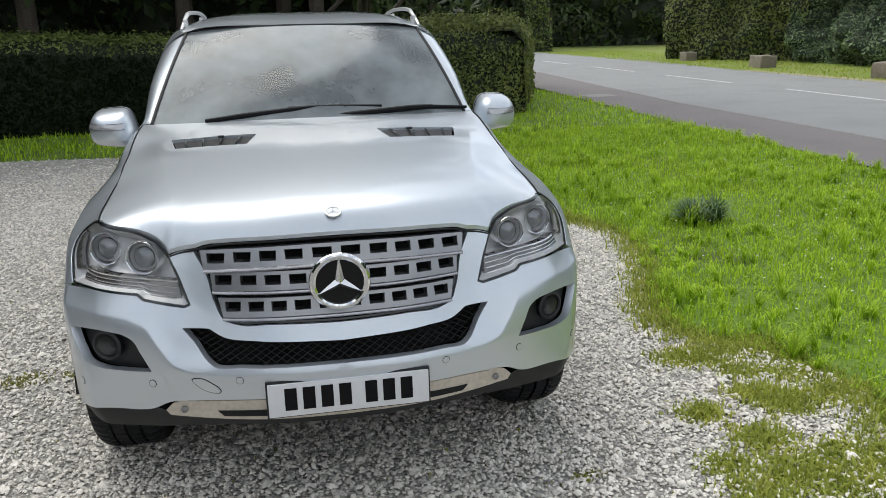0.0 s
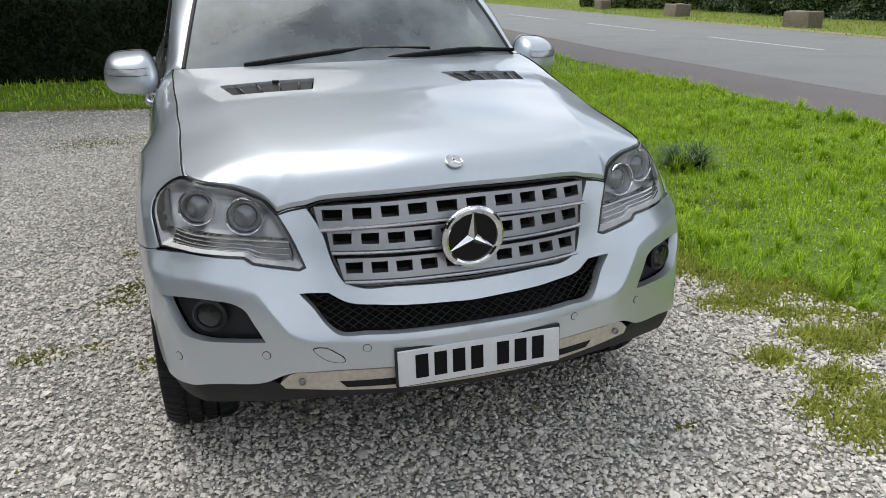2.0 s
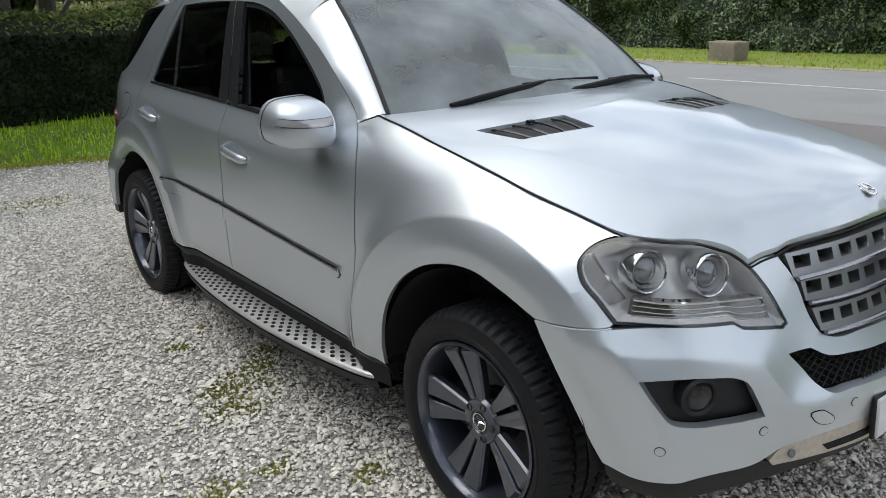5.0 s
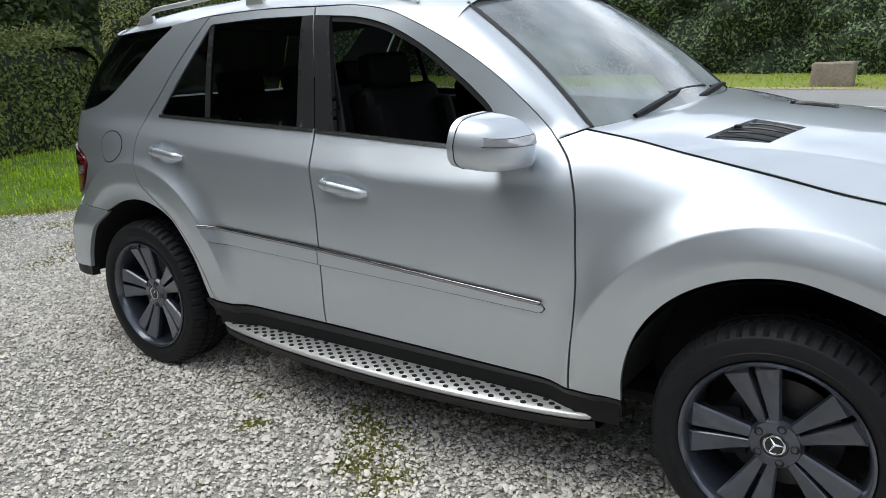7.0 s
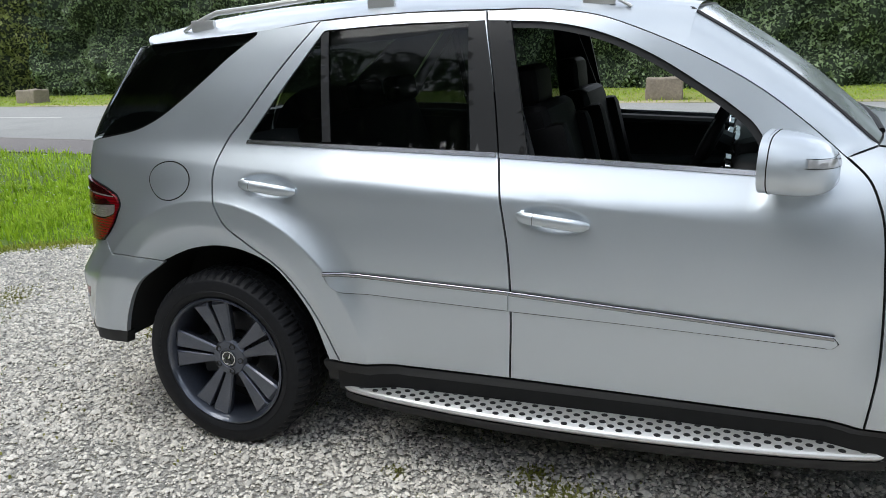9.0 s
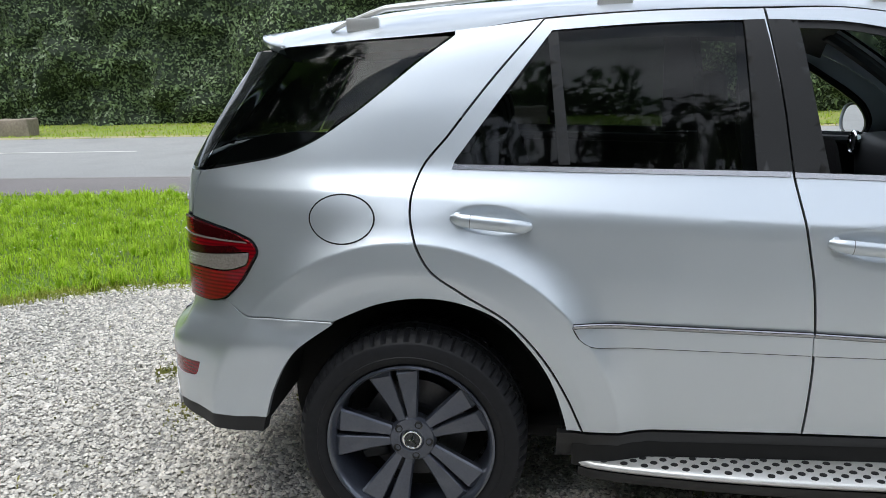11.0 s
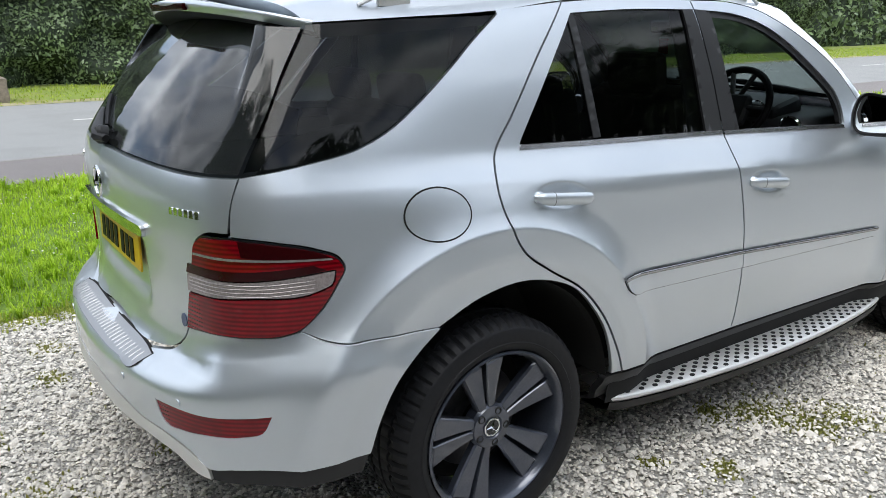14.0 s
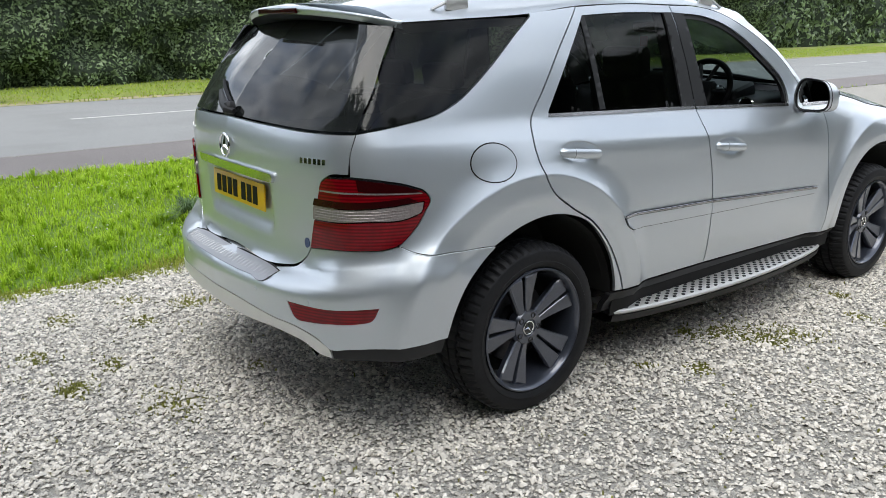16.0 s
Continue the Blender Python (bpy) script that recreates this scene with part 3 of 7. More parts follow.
def panel(name, outline, mat, parent=None, on="right", holes=(), gap=.0036, thick=.014, proud=0.0, step=.024, fine=.012, label="", shape=None, lines=()):
    """A piece of the skin: an outline in (curve parameter, height), smoothed, filled, laid on the skin and turned in at its rim.
    on: right, left (mirrored), front or rear (parameter counted from the middle, positive on the car's right)."""
    def lay(v, inset):
        u = v[:, 0]
        if shape is not None:
            return shape(v, inset)
        if on in ("right", "left"):
            p = skin(u, v[:, 1], inset)
            return p * (1, 1, 1) if on == "right" else p * (-1, 1, 1)
        p = skin(np.abs(u) if on == "front" else S_END - np.abs(u), v[:, 1], inset)
        p[:, 0] *= np.where(u < 0, -1, 1)
        return p
    outer = shrink(catmull(outline, fine, True), gap)
    inner = [shrink(catmull(h, fine, True), -gap) for h in holes]
    v, f = fill(outer, inner, step, lines)
    used = np.unique(f)
    remap = -np.ones(len(v), int)
    remap[used] = np.arange(len(used))
    v, f = v[used], remap[f]
    a, b = lay(v, -proud), lay(v, -proud + thick)
    tri = a[f]
    nrm = np.cross(tri[:, 1] - tri[:, 0], tri[:, 2] - tri[:, 0])
    flip = (nrm * (a[f] - b[f]).mean(1)).sum(1) < 0
    f[flip] = f[flip][:, ::-1]
    count = {}
    for t in f:
        for i in range(3):
            e = (int(t[i]), int(t[(i + 1) % 3]))
            count[e] = count.get(e, 0) + 1
    rim = [e for e in count if (e[1], e[0]) not in count]
    ids = sorted({i for e in rim for i in e})
    low = {i: len(a) + k for k, i in enumerate(ids)}
    verts = np.concatenate([a, b[ids]])
    faces = [tuple(t) for t in f] + [(e[1], e[0], low[e[0]], low[e[1]]) for e in rim]
    return mesh_object(name, verts, faces, mat, parent, label, True, {tuple(sorted(e)) for e in rim})


def creases(outline):
    """Lines (parameter, height) along the flares' crests and the belt line, as far as they run inside an outline."""
    half = (_ss > 1.15) & (_ss < 5.4)
    at = lambda y: np.interp(y, _cy[half], _ss[half])
    ring, runs = catmull(outline, .012, True), []
    edge = lambda p: np.sqrt(((p[:, None] - ring[None]) ** 2).sum(-1).min(1))
    rays = []
    for wy, wz in WHEELS:
        for r in (CREST - .007, CREST, CREST + .006, .508 + .052, .508 + .044):
            a = np.arange(0.05, 3.1, .02)
            rays.append(np.stack([at(wy + r * np.cos(a)), wz + r * np.sin(a)], -1))
    ys = np.arange(.9, 3.66, .014)
    for dz in (-.008, 0, .007):
        rays.append(np.stack([at(ys), belt_line(ys) + dz], -1))
    for line in rays:
        ok = inside(ring, line) & (edge(line) > .010)
        k = 0
        while k < len(line):
            if ok[k]:
                e = k
                while e < len(line) and ok[e]:
                    e += 1
                if e - k > 2:
                    runs.append(line[k:e])
                k = e
            k += 1
    return runs


def both(pts):
    """A half outline (from the middle round to the middle), closed by its mirror image; points on the middle line are kept once."""
    other = [(-p[0], *p[1:]) for p in reversed(pts) if abs(p[0]) > 1e-6]
    return list(pts) + other


def grid_mesh(name, rows, mat, parent=None, label="", close=False, flip=False):
    """A mesh over equal rows of points."""
    n = len(rows[0])
    v = [p for r in rows for p in r]
    f = []
    for i in range(len(rows) - 1):
        for j in range(n - 1 + (1 if close else 0)):
            q = (i * n + j, i * n + (j + 1) % n, (i + 1) * n + (j + 1) % n, (i + 1) * n + j)
            f.append(q[::-1] if flip else q)
    return mesh_object(name, v, f, mat, parent, label)


def big_mesh(name, verts, faces, mat, corners=3):
    """A large mesh from arrays."""
    me = bpy.data.meshes.new(name)
    me.vertices.add(len(verts))
    me.vertices.foreach_set("co", np.ascontiguousarray(verts, dtype=np.float32).ravel())
    me.loops.add(faces.size)
    me.loops.foreach_set("vertex_index", np.ascontiguousarray(faces, dtype=np.int32).ravel())
    me.polygons.add(len(faces))
    me.polygons.foreach_set("loop_start", np.arange(0, faces.size, corners, dtype=np.int32))
    me.polygons.foreach_set("loop_total", np.full(len(faces), corners, dtype=np.int32))
    me.update(calc_edges=True)
    me.materials.append(mat)
    return new(name, me)

# ---- the car: body panels ----
car = thing("car", "silver metallic off-roader with dark wheels parked on gravel", "car", at=(0, 1.5, 0))
C = True  # a corner
ARCH_F = [(1.98, .406, C), (1.972, .511), (1.925, .656), (1.84, .762), (1.73, .832), (1.61, .867), (1.50, .874), (1.38, .848), (1.25, .806, C)]
HOOD_EDGE = [(1.068, 1.032, C), (1.15, 1.0465), (1.24, 1.061), (1.42, 1.088), (1.60, 1.1257), (1.84, 1.1745), (2.02, 1.2138), (2.175, 1.238, C)]
DOOR_FRONT = [(2.26, 1.208, C), (2.20, 1.147), (2.17, 1.074), (2.145, .867), (2.14, .663), (2.16, .410, C)]
B_GAP = [(3.26, .428, C), (3.25, .665), (3.26, .881), (3.29, 1.066), (3.31, 1.188), (3.34, 1.428), (3.385, 1.672, C)]
REAR_EDGE = [(4.025, 1.662, C), (4.18, 1.49), (4.312, 1.328), (4.402, 1.215), (4.425, 1.132), (4.41, 1.028), (4.37, .946), (4.27, .869), (4.132, .782), (4.03, .67), (3.955, .541), (3.908, .430, C)]
ARCH_R = [(3.958, .430, C), (3.975, .50), (4.01, .60), (4.075, .70), (4.16, .785), (4.27, .832), (4.39, .848), (4.52, .829), (4.67, .769, C)]
TAIL_OUT = [(5.07, .815, C), (5.0, .871), (4.955, .933), (4.932, .978), (4.945, 1.000), (5.0, 1.026), (5.12, 1.052), (5.27, 1.068, C)]
Q_LOW = [(5.225, 1.226, C), (5.0, 1.247), (4.84, 1.278), (4.74, 1.318), (4.63, 1.384), (4.52, 1.464), (4.41, 1.548), (4.30, 1.622, C)]
LAMP_LOW = [(1.03, .838, C), (.91, .836), (.80, .833), (.70, .829, C), (.672, .814, C), (.53, .794, C)]
LAMP_IN = [(.512, .802, C), (.56, .888), (.607, .948), (.66, .984, C)]
LAMP_TOP = [(.66, .984), (.77, 1.012), (.94, 1.029), (1.0, 1.031), (1.065, 1.030), (1.11, 1.021), (1.145, 1.0), (1.158, .972), (1.14, .935), (1.08, .884)]
GRILLE_SIDE = [(.505, .962, C), (.462, .90), (.425, .80), (.395, .755), (.36, .742), (.23, .737), (0, .731)]

def cup_ring(sm, zm, k=1.0):
    return np.array([(sm + .122 * k * math.cos(a), zm + .046 * k * math.sin(a) + .012 * k * math.cos(a)) for a in np.linspace(0, 2 * math.pi, 40)])


def dished(side, cup):
    """The skin of a door, with a smooth hollow behind its handle."""
    sm, zm = cup

    def shape(v, inset):
        d = ((v[:, 0] - sm) / .122) ** 2 + ((v[:, 1] - zm - .012 * (v[:, 0] - sm) / .122) / .046) ** 2
        return skin(v[:, 0], v[:, 1], inset + .0125 * smooth(1.0, .2, d)) * ((1, 1, 1) if side == "right" else (-1, 1, 1))
    return shape


CUP_F, CUP_R = (3.105, 1.003), (4.175, 1.079)
for side in ("right", "left"):
    fender = [(1.03, .838, C), (1.08, .884), (1.14, .935), (1.158, .972), (1.145, 1.0), (1.11, 1.021)] + HOOD_EDGE + DOOR_FRONT + ARCH_F + [(1.12, .815), (1.04, .828, C)]
    panel("front_fender", fender, PAINT, car, side, lines=creases(fender))
    window_f = [(3.37, 1.634, C), (3.30, 1.630), (3.15, 1.618), (3.0, 1.584), (2.84, 1.515), (2.68, 1.418), (2.58, 1.349), (2.515, 1.293), (2.475, 1.20), (2.48, 1.166, C), (3.305, 1.208, C)]
    front = list(reversed(DOOR_FRONT)) + [(2.37, 1.304), (2.5, 1.403), (2.7, 1.517), (2.86, 1.589), (3.0, 1.639), (3.15, 1.665)] + list(reversed(B_GAP))
    clear = lambda ring, runs: [p for r in runs for p in (r[:np.argmax(~(ring_far(ring, r)))] if not ring_far(ring, r).all() else r, r[len(r) - np.argmax(~(ring_far(ring, r)[::-1])):] if not ring_far(ring, r).all() else r[:0]) if len(p) > 2]
    ring_far = lambda cup, r: ((r[:, 0] - cup[0]) / .135) ** 2 + ((r[:, 1] - cup[1]) / .062) ** 2 > 1
    fd = panel("front_door", front, PAINT, car, side, [window_f], shape=dished(side, CUP_F), lines=clear(CUP_F, creases(front)) + [cup_ring(*CUP_F, k) for k in (1.04, .94, .82, .68, .5, .3)])
    window_r = [(4.295, 1.243, C), (4.16, 1.419), (4.0, 1.622, C), (3.72, 1.634), (3.40, 1.634, C), (3.335, 1.210, C)]
    rear = B_GAP + [(3.68, 1.676), (3.86, 1.671)] + REAR_EDGE
    rd = panel("rear_door", rear, PAINT, car, side, [window_r], shape=dished(side, CUP_R), lines=clear(CUP_R, creases(rear)) + [cup_ring(*CUP_R, k) for k in (1.04, .94, .82, .68, .5, .3)])
    back_wing = [(4.30, 1.636, C), (4.02, 1.664, C)] + REAR_EDGE[1:] + ARCH_R + [(4.85, .776), (5.01, .786), (5.07, .812, C)] + TAIL_OUT[1:] + [(5.265, 1.15), (5.235, 1.219, C)] + Q_LOW[1:]
    quarter = panel("rear_quarter", back_wing, PAINT, car, side, lines=creases(back_wing))
    panel("quarter_window", [(4.30, 1.622, C)] + Q_LOW[::-1][1:] + [(5.20, 1.271), (5.10, 1.389), (4.99, 1.527), (4.935, 1.598, C), (4.62, 1.612)], TINT, car, side, thick=.004, proud=-.002, label="dark tinted glass")
    # window glass, pillar trims, bright strips
    panel("pillar_trim", [(3.379, 1.638, C), (3.295, 1.632, C), (3.212, 1.200, C), (3.309, 1.206, C), (3.338, 1.428)], BLACK, fd, side, gap=0, proud=.0015, thick=.02, label="matt black pillar trim")
    panel("pillar_trim", [(3.445, 1.638, C), (3.387, 1.638, C), (3.344, 1.428), (3.315, 1.207, C), (3.412, 1.211, C)], BLACK, rd, side, gap=0, proud=.0015, thick=.02, label="matt black pillar trim")
    panel("window_divider", [(4.015, 1.615, C), (3.985, 1.624, C), (3.948, 1.234, C), (3.982, 1.234, C)], BLACK, rd, side, gap=0, proud=-.004)
    panel("window_pane", window_r, TINT, rd, side, gap=-.004, thick=.004, proud=-.008, label="dark tinted glass")
    panel("window_seal", [(3.31, 1.637, C), (3.15, 1.626), (3.0, 1.592), (2.84, 1.523), (2.68, 1.426), (2.575, 1.357), (2.507, 1.297), (2.466, 1.20), (2.472, 1.166, C), (2.495, 1.166, C), (2.492, 1.20), (2.535, 1.285), (2.60, 1.338), (2.70, 1.406), (2.855, 1.500), (3.01, 1.566), (3.155, 1.599), (3.305, 1.611, C)], BLACK, fd, side, gap=0, proud=-.010, thick=.02)
    panel("chrome_strip", [(3.31, 1.190, C), (3.31, 1.206, C), (2.49, 1.166, C), (2.49, 1.150, C)], WINDOW_STRIP, fd, side, gap=.001, proud=.005)
    panel("chrome_strip", [(4.303, 1.226, C), (4.298, 1.241, C), (3.32, 1.208, C), (3.32, 1.192, C)], WINDOW_STRIP, rd, side, gap=.001, proud=.005)
    panel("rub_strip", [(3.255, .746, C), (2.30, .688, C), (2.262, .683), (2.250, .670), (2.262, .656), (2.30, .655, C), (2.88, .674), (3.255, .684, C)], PAINT, fd, side, gap=.001, proud=.007, step=.02)
    panel("rub_strip", [(3.94, .775, C), (3.258, .747, C), (3.258, .685, C), (3.82, .704, C), (3.885, .713), (3.922, .738)], PAINT, rd, side, gap=.001, proud=.007, step=.02)
    flip_x = np.array((1, 1, 1) if side == "right" else (-1, 1, 1))
    for door, (s0, z0), (s1, z1) in ((fd, (2.262, .686), (3.254, .746)), (rd, (3.259, .747), (3.94, .774))):
        for kind, up, out, r, flat, mat, note in (("rub_strip_groove", .0022, -.0080, .0034, 2.6, INK, ""), ("rub_strip_chrome", .0020, -.0096, .0042, 1.6, WINDOW_STRIP, "thin chrome line")):
            line = [skin(s, z0 + (z1 - z0) * (s - s0) / (s1 - s0) + up, out) * flip_x for s in np.linspace(s0, s1, 40)]
            part(kind, tube(line, r, 10, flat), mat, door, note)
    # shade in the gap below the rub strip, drawn as a thin dark tube
    low_f = [skin(s, z, -.0008) * flip_x for s, z in catmull([(3.254, .6825), (2.88, .6730), (2.30, .6535, C), (2.262, .6545), (2.248, .669), (2.260, .684)], .02)]
    part("rub_strip_edge", tube(low_f, .0018, 5), DARK, fd)
    low_r = [skin(s, z, -.0008) * flip_x for s, z in catmull([(3.259, .6835), (3.82, .7025, C), (3.887, .712), (3.924, .738), (3.942, .772)], .02)]
    part("rub_strip_edge", tube(low_r, .0018, 5), DARK, rd)
    # door handles: a shallow dark cup and a bar across it
    for door, (sm, zm) in ((fd, CUP_F), (rd, CUP_R)):
        mirrored = np.array((1, 1, 1) if side == "right" else (-1, 1, 1))
        ks = np.linspace(-1, 1, 21)
        bar = [skin(sm + .006 + .118 * k, zm + .013 * k - .003, -.003 - .021 * (1 - k ** 6)) * mirrored for k in ks]
        grip = part("door_handle", tube(bar, [.0065 + .0065 * (1 - k ** 8) for k in ks], 14, 1.55), PAINT, door)
        part("handle_seam", tube([bar[15] + 0, bar[15] + (bar[16] - bar[15]) * .10], .0136, 14, 1.52), DARK, grip)
        part("handle_gasket", tube([skin(sm + .006 + .118 * k, zm + .013 * k - .003, -.0005) * mirrored for k in (.80, .9, 1.0)], [.017, .016, .006], 12, 1.2), PAINT, door)
    if side == "right":
        sc = skin(4.64, 1.085, -.001)
        panel("fuel_flap", [(4.64 + .104 * math.cos(a), 1.084 + .071 * math.sin(a)) for a in np.linspace(0, 2 * math.pi, 25)[:-1]], PAINT, quarter, side, gap=.001, proud=.0025, thick=.006, step=.03)
        panel("fuel_flap_gap", [(4.64 + .108 * math.cos(a), 1.084 + .0745 * math.sin(a)) for a in np.linspace(0, 2 * math.pi, 25)[:-1]], DARK, quarter, side, gap=0, proud=.0012, thick=.004, step=.03)
    # sill, running board
    panel("sill", [(3.985, .424, C), (3.9, .424), (3.26, .422), (2.16, .404), (1.985, .402, C), (2.0, .27, C), (3.99, .27, C)], BLACK, car, side, gap=.001, thick=.03,
          shape=lambda v, inset, side=side: skin(v[:, 0], v[:, 1], inset + .028 * smooth(.422, .345, v[:, 1]) + .10 * smooth(.33, .29, v[:, 1])) * ((1, 1, 1) if side == "right" else (-1, 1, 1)))
    sx = 1 if side == "left" else -1
    us = np.linspace(0, 1, 61)
    yy = .555 + us * 1.835
    out = .912 + .104 * np.sin(np.pi * np.clip(us, 0, 1)) ** .6
    rows = []
    for dx, z in ((-.20, .326), (-.15, .328), (-.012, .320), (0, .311), (-.006, .298), (-.03, .292), (-.12, .292)):
        rows.append([(sx * (o + dx), y, z) for o, y in zip(out, yy)])
    grid_mesh("running_board", rows, BRUSHED, car, "satin metal running board with black rubber studs", flip=side == "left")
    stud = bmesh.new()
    for i in range(58):
        y = .62 + i * .0302
        o = float(np.interp(y, yy, out))
        for j, dx in enumerate((-.024, -.046, -.068, -.090, -.112)):
            if (i + j) % 2 == 0 and o + dx > .878:
                bmesh.ops.create_cone(stud, cap_ends=True, segments=8, radius1=.0100, radius2=.0085, depth=.005, matrix=Matrix.Translation((sx * (o + dx), y, .3215 - .05 * (dx + .024))) @ Matrix.Diagonal((1, 1.25, 1, 1)))
    part("step_studs", stud, BLACK, car, "black rubber studs")
    rows = [[(sx * (o + dx), y, z) for o, y in zip(out, yy)] for dx, z in ((-.002, .296), (-.012, .262), (-.06, .250), (-.2, .255))]
    grid_mesh("step_underside", rows, BLACK, car, flip=side == "left")

# bonnet
FRONT = np.array([(0, -.718, 1.000), (.228, -.708, .996), (.413, -.671, .986), (.452, -.664, .974), (.505, -.645, .962), (.541, -.636, .950), (.573, -.595, .986), (.641, -.552, 1.014), (.738, -.508, 1.031), (.775, -.445, 1.035)])
_fp = catmull([(x, y, True) if k in (3, 5) else (x, y) for k, (x, y) in enumerate(FRONT[:, :2])], .001)
_fz = np.where(_fp[:, 0] <= FRONT[5, 0], pchip(FRONT[:6, 0], FRONT[:6, 2], _fp[:, 0]), pchip(FRONT[5:, 0], FRONT[5:, 2], _fp[:, 0]))
_fd = np.concatenate([_fp, _fz[:, None]], 1)


def crease_at(y):
    return pchip([-.75, -.507, -.331, -.138, .057, .268, .476, .7], [.43, .522, .561, .597, .639, .687, .731, .76], np.asarray(y, float))


def bonnet_main(x, y):
    """The bonnet's face without the roll of its front edge: a crowned middle, a crisp step down along the crease, the fender's edge."""
    zc = pchip([-.75, -.4, 0, .3, .7], [1.068, 1.140, 1.196, 1.228, 1.256], y)
    ze = pchip([-.75, -.44, -.27, -.1, .076, .31, .49, .65, .7], [.99, 1.032, 1.061, 1.088, 1.1267, 1.1745, 1.2138, 1.238, 1.242], y)
    a = np.abs(x)
    c = crease_at(y)
    share = .30 + (np.clip(c / .787, 0, 1) ** 2.3 - .30) * smooth(-.05, .42, y)  # of the fall that lies inside the crease
    fall = np.where(a < c, share * (a / c) ** 2, share + (1 - share) * np.clip((a - c) / np.maximum(.787 - c, .01), 0, 1.3) ** 1.12)
    return zc - (zc - ze) * fall


_fr = _fd[:, 2] - bonnet_main(_fd[:, 0], _fd[:, 1])


def bonnet(v, inset=0.0):
    x, y = v[:, 0], v[:, 1]
    d2 = (np.abs(x)[:, None] - _fd[None, :, 0]) ** 2 + (y[:, None] - _fd[None, :, 1]) ** 2
    w = 1 / (d2 + 1e-6) ** 2
    drop = (w * _fr[None]).sum(1) / w.sum(1) * np.exp(-np.sqrt(d2.min(1)) / .036)
    return np.stack([x, y, bonnet_main(x, y) + drop - inset], -1)


hood_half = [(0, -.718, C), (.228, -.708), (.413, -.671), (.452, -.664, C), (.505, -.645), (.541, -.636, C), (.573, -.595), (.641, -.552), (.738, -.508), (.775, -.445), (.784, -.40), (.786, -.35), (.786, -.1), (.787, .15), (.789, .40), (.787, .652, C), (.65, .622), (.5, .600), (.25, .580), (0, .574)]
for sg in (1, -1):  # dark seal in the gap between bonnet and fender, and along the bonnet's front edge
    seal = [skin(s, z, -.0005) * (sg, 1, 1) for s, z in catmull(HOOD_EDGE, .02)]
    part("bonnet_seal", tube(seal, .0028, 6), DARK, car, "black gap along the bonnet")
    lip = [(sg * x, y - .003, z - .007) for x, y, z in _fd[::12]]
    part("bonnet_seal", tube(lip, .003, 6), DARK, car, "black gap along the bonnet")
vent_r = [(.615, .320, C), (.582, .145, C), (.300, .098, C), (.266, .262, C)]
panel("bonnet", both(hood_half), PAINT, car, shape=bonnet, holes=[vent_r, [(-x, y, C) for x, y, _ in vent_r]], step=.018, fine=.012, gap=.005,
             lines=[np.stack([sg * (crease_at(np.linspace(-.58, .44, 80)) + d), np.linspace(-.58, .44, 80)], -1) for sg in (1, -1) for d in (-.012, -.005, 0, .005, .012)])
for sg in (1, -1):
    vent = panel("bonnet_vent", [(sg * x, y, C) for x, y, _ in vent_r], BLACK, car, shape=bonnet, gap=.003, proud=-.010, thick=.01, label="black mesh bonnet vent")
    for k in range(4):
        f0 = (k + .62) / 4.3
        a = Vector((sg * (.615 + (.266 - .615) * f0), .320 + (.262 - .320) * f0, 0))
        b = Vector((sg * (.582 + (.300 - .582) * f0), .145 + (.098 - .145) * f0, 0))
        pts = []
        for q in np.linspace(0.03, .97, 7):
            p = a.lerp(b, q)
            z = float(bonnet(np.array([[p.x, p.y]]))[0, 2])
            pts.append((p.x, p.y, z - .006 + .006 * math.sin(math.pi * q)))
        part("fin", tube(pts, .0042, 6, .9), GLOSS_BLACK, vent)
    nz = bonnet(np.array([[sg * .41, .285]]))[0]
    part("washer_jet", box((.026, .020, .010), pose(sg * .41, .282, nz[2] - .001), .004), BLACK, car)

# front bumper
half = [(0, .508, C), (.25, .507), (.48, .503), (.575, .494), (.635, .468), (.79, .456), (.93, .445), (1.035, .462, C), (1.06, .50), (1.12, .60), (1.19, .71), (1.25, .804, C), (1.12, .813), (1.04, .826, C)] + LAMP_LOW[1:-1] + [(.53, .791, C), (.509, .799, C), (.557, .888), (.604, .948, C), (.565, .960), (.510, .966, C)] + GRILLE_SIDE[1:]
mesh_hole = [(0, .676), (.09, .679), (.29, .690), (.395, .703), (.445, .728, C), (.53, .731, C), (.49, .690), (.452, .645), (.42, .622), (.33, .617), (.09, .613), (0, .613)]
fog_hole = [(.955, .713, C), (.85, .718), (.78, .718), (.72, .712), (.688, .697), (.66, .653), (.63, .598, C), (.74, .593), (.83, .594), (.88, .608), (.905, .639), (.935, .682)]
bumper = panel("front_bumper", both(half), PAINT, car, "front", [both(mesh_hole), fog_hole, [(-p[0], *p[1:]) for p in fog_hole]], gap=.0008, thick=.03, step=.022,
               lines=[np.stack([sg * u, ridge_front(u) + dz], -1) for sg in (1, -1) for u in (np.arange(.03, 1.04, .012),) for dz in (-.006, 0, .006)])
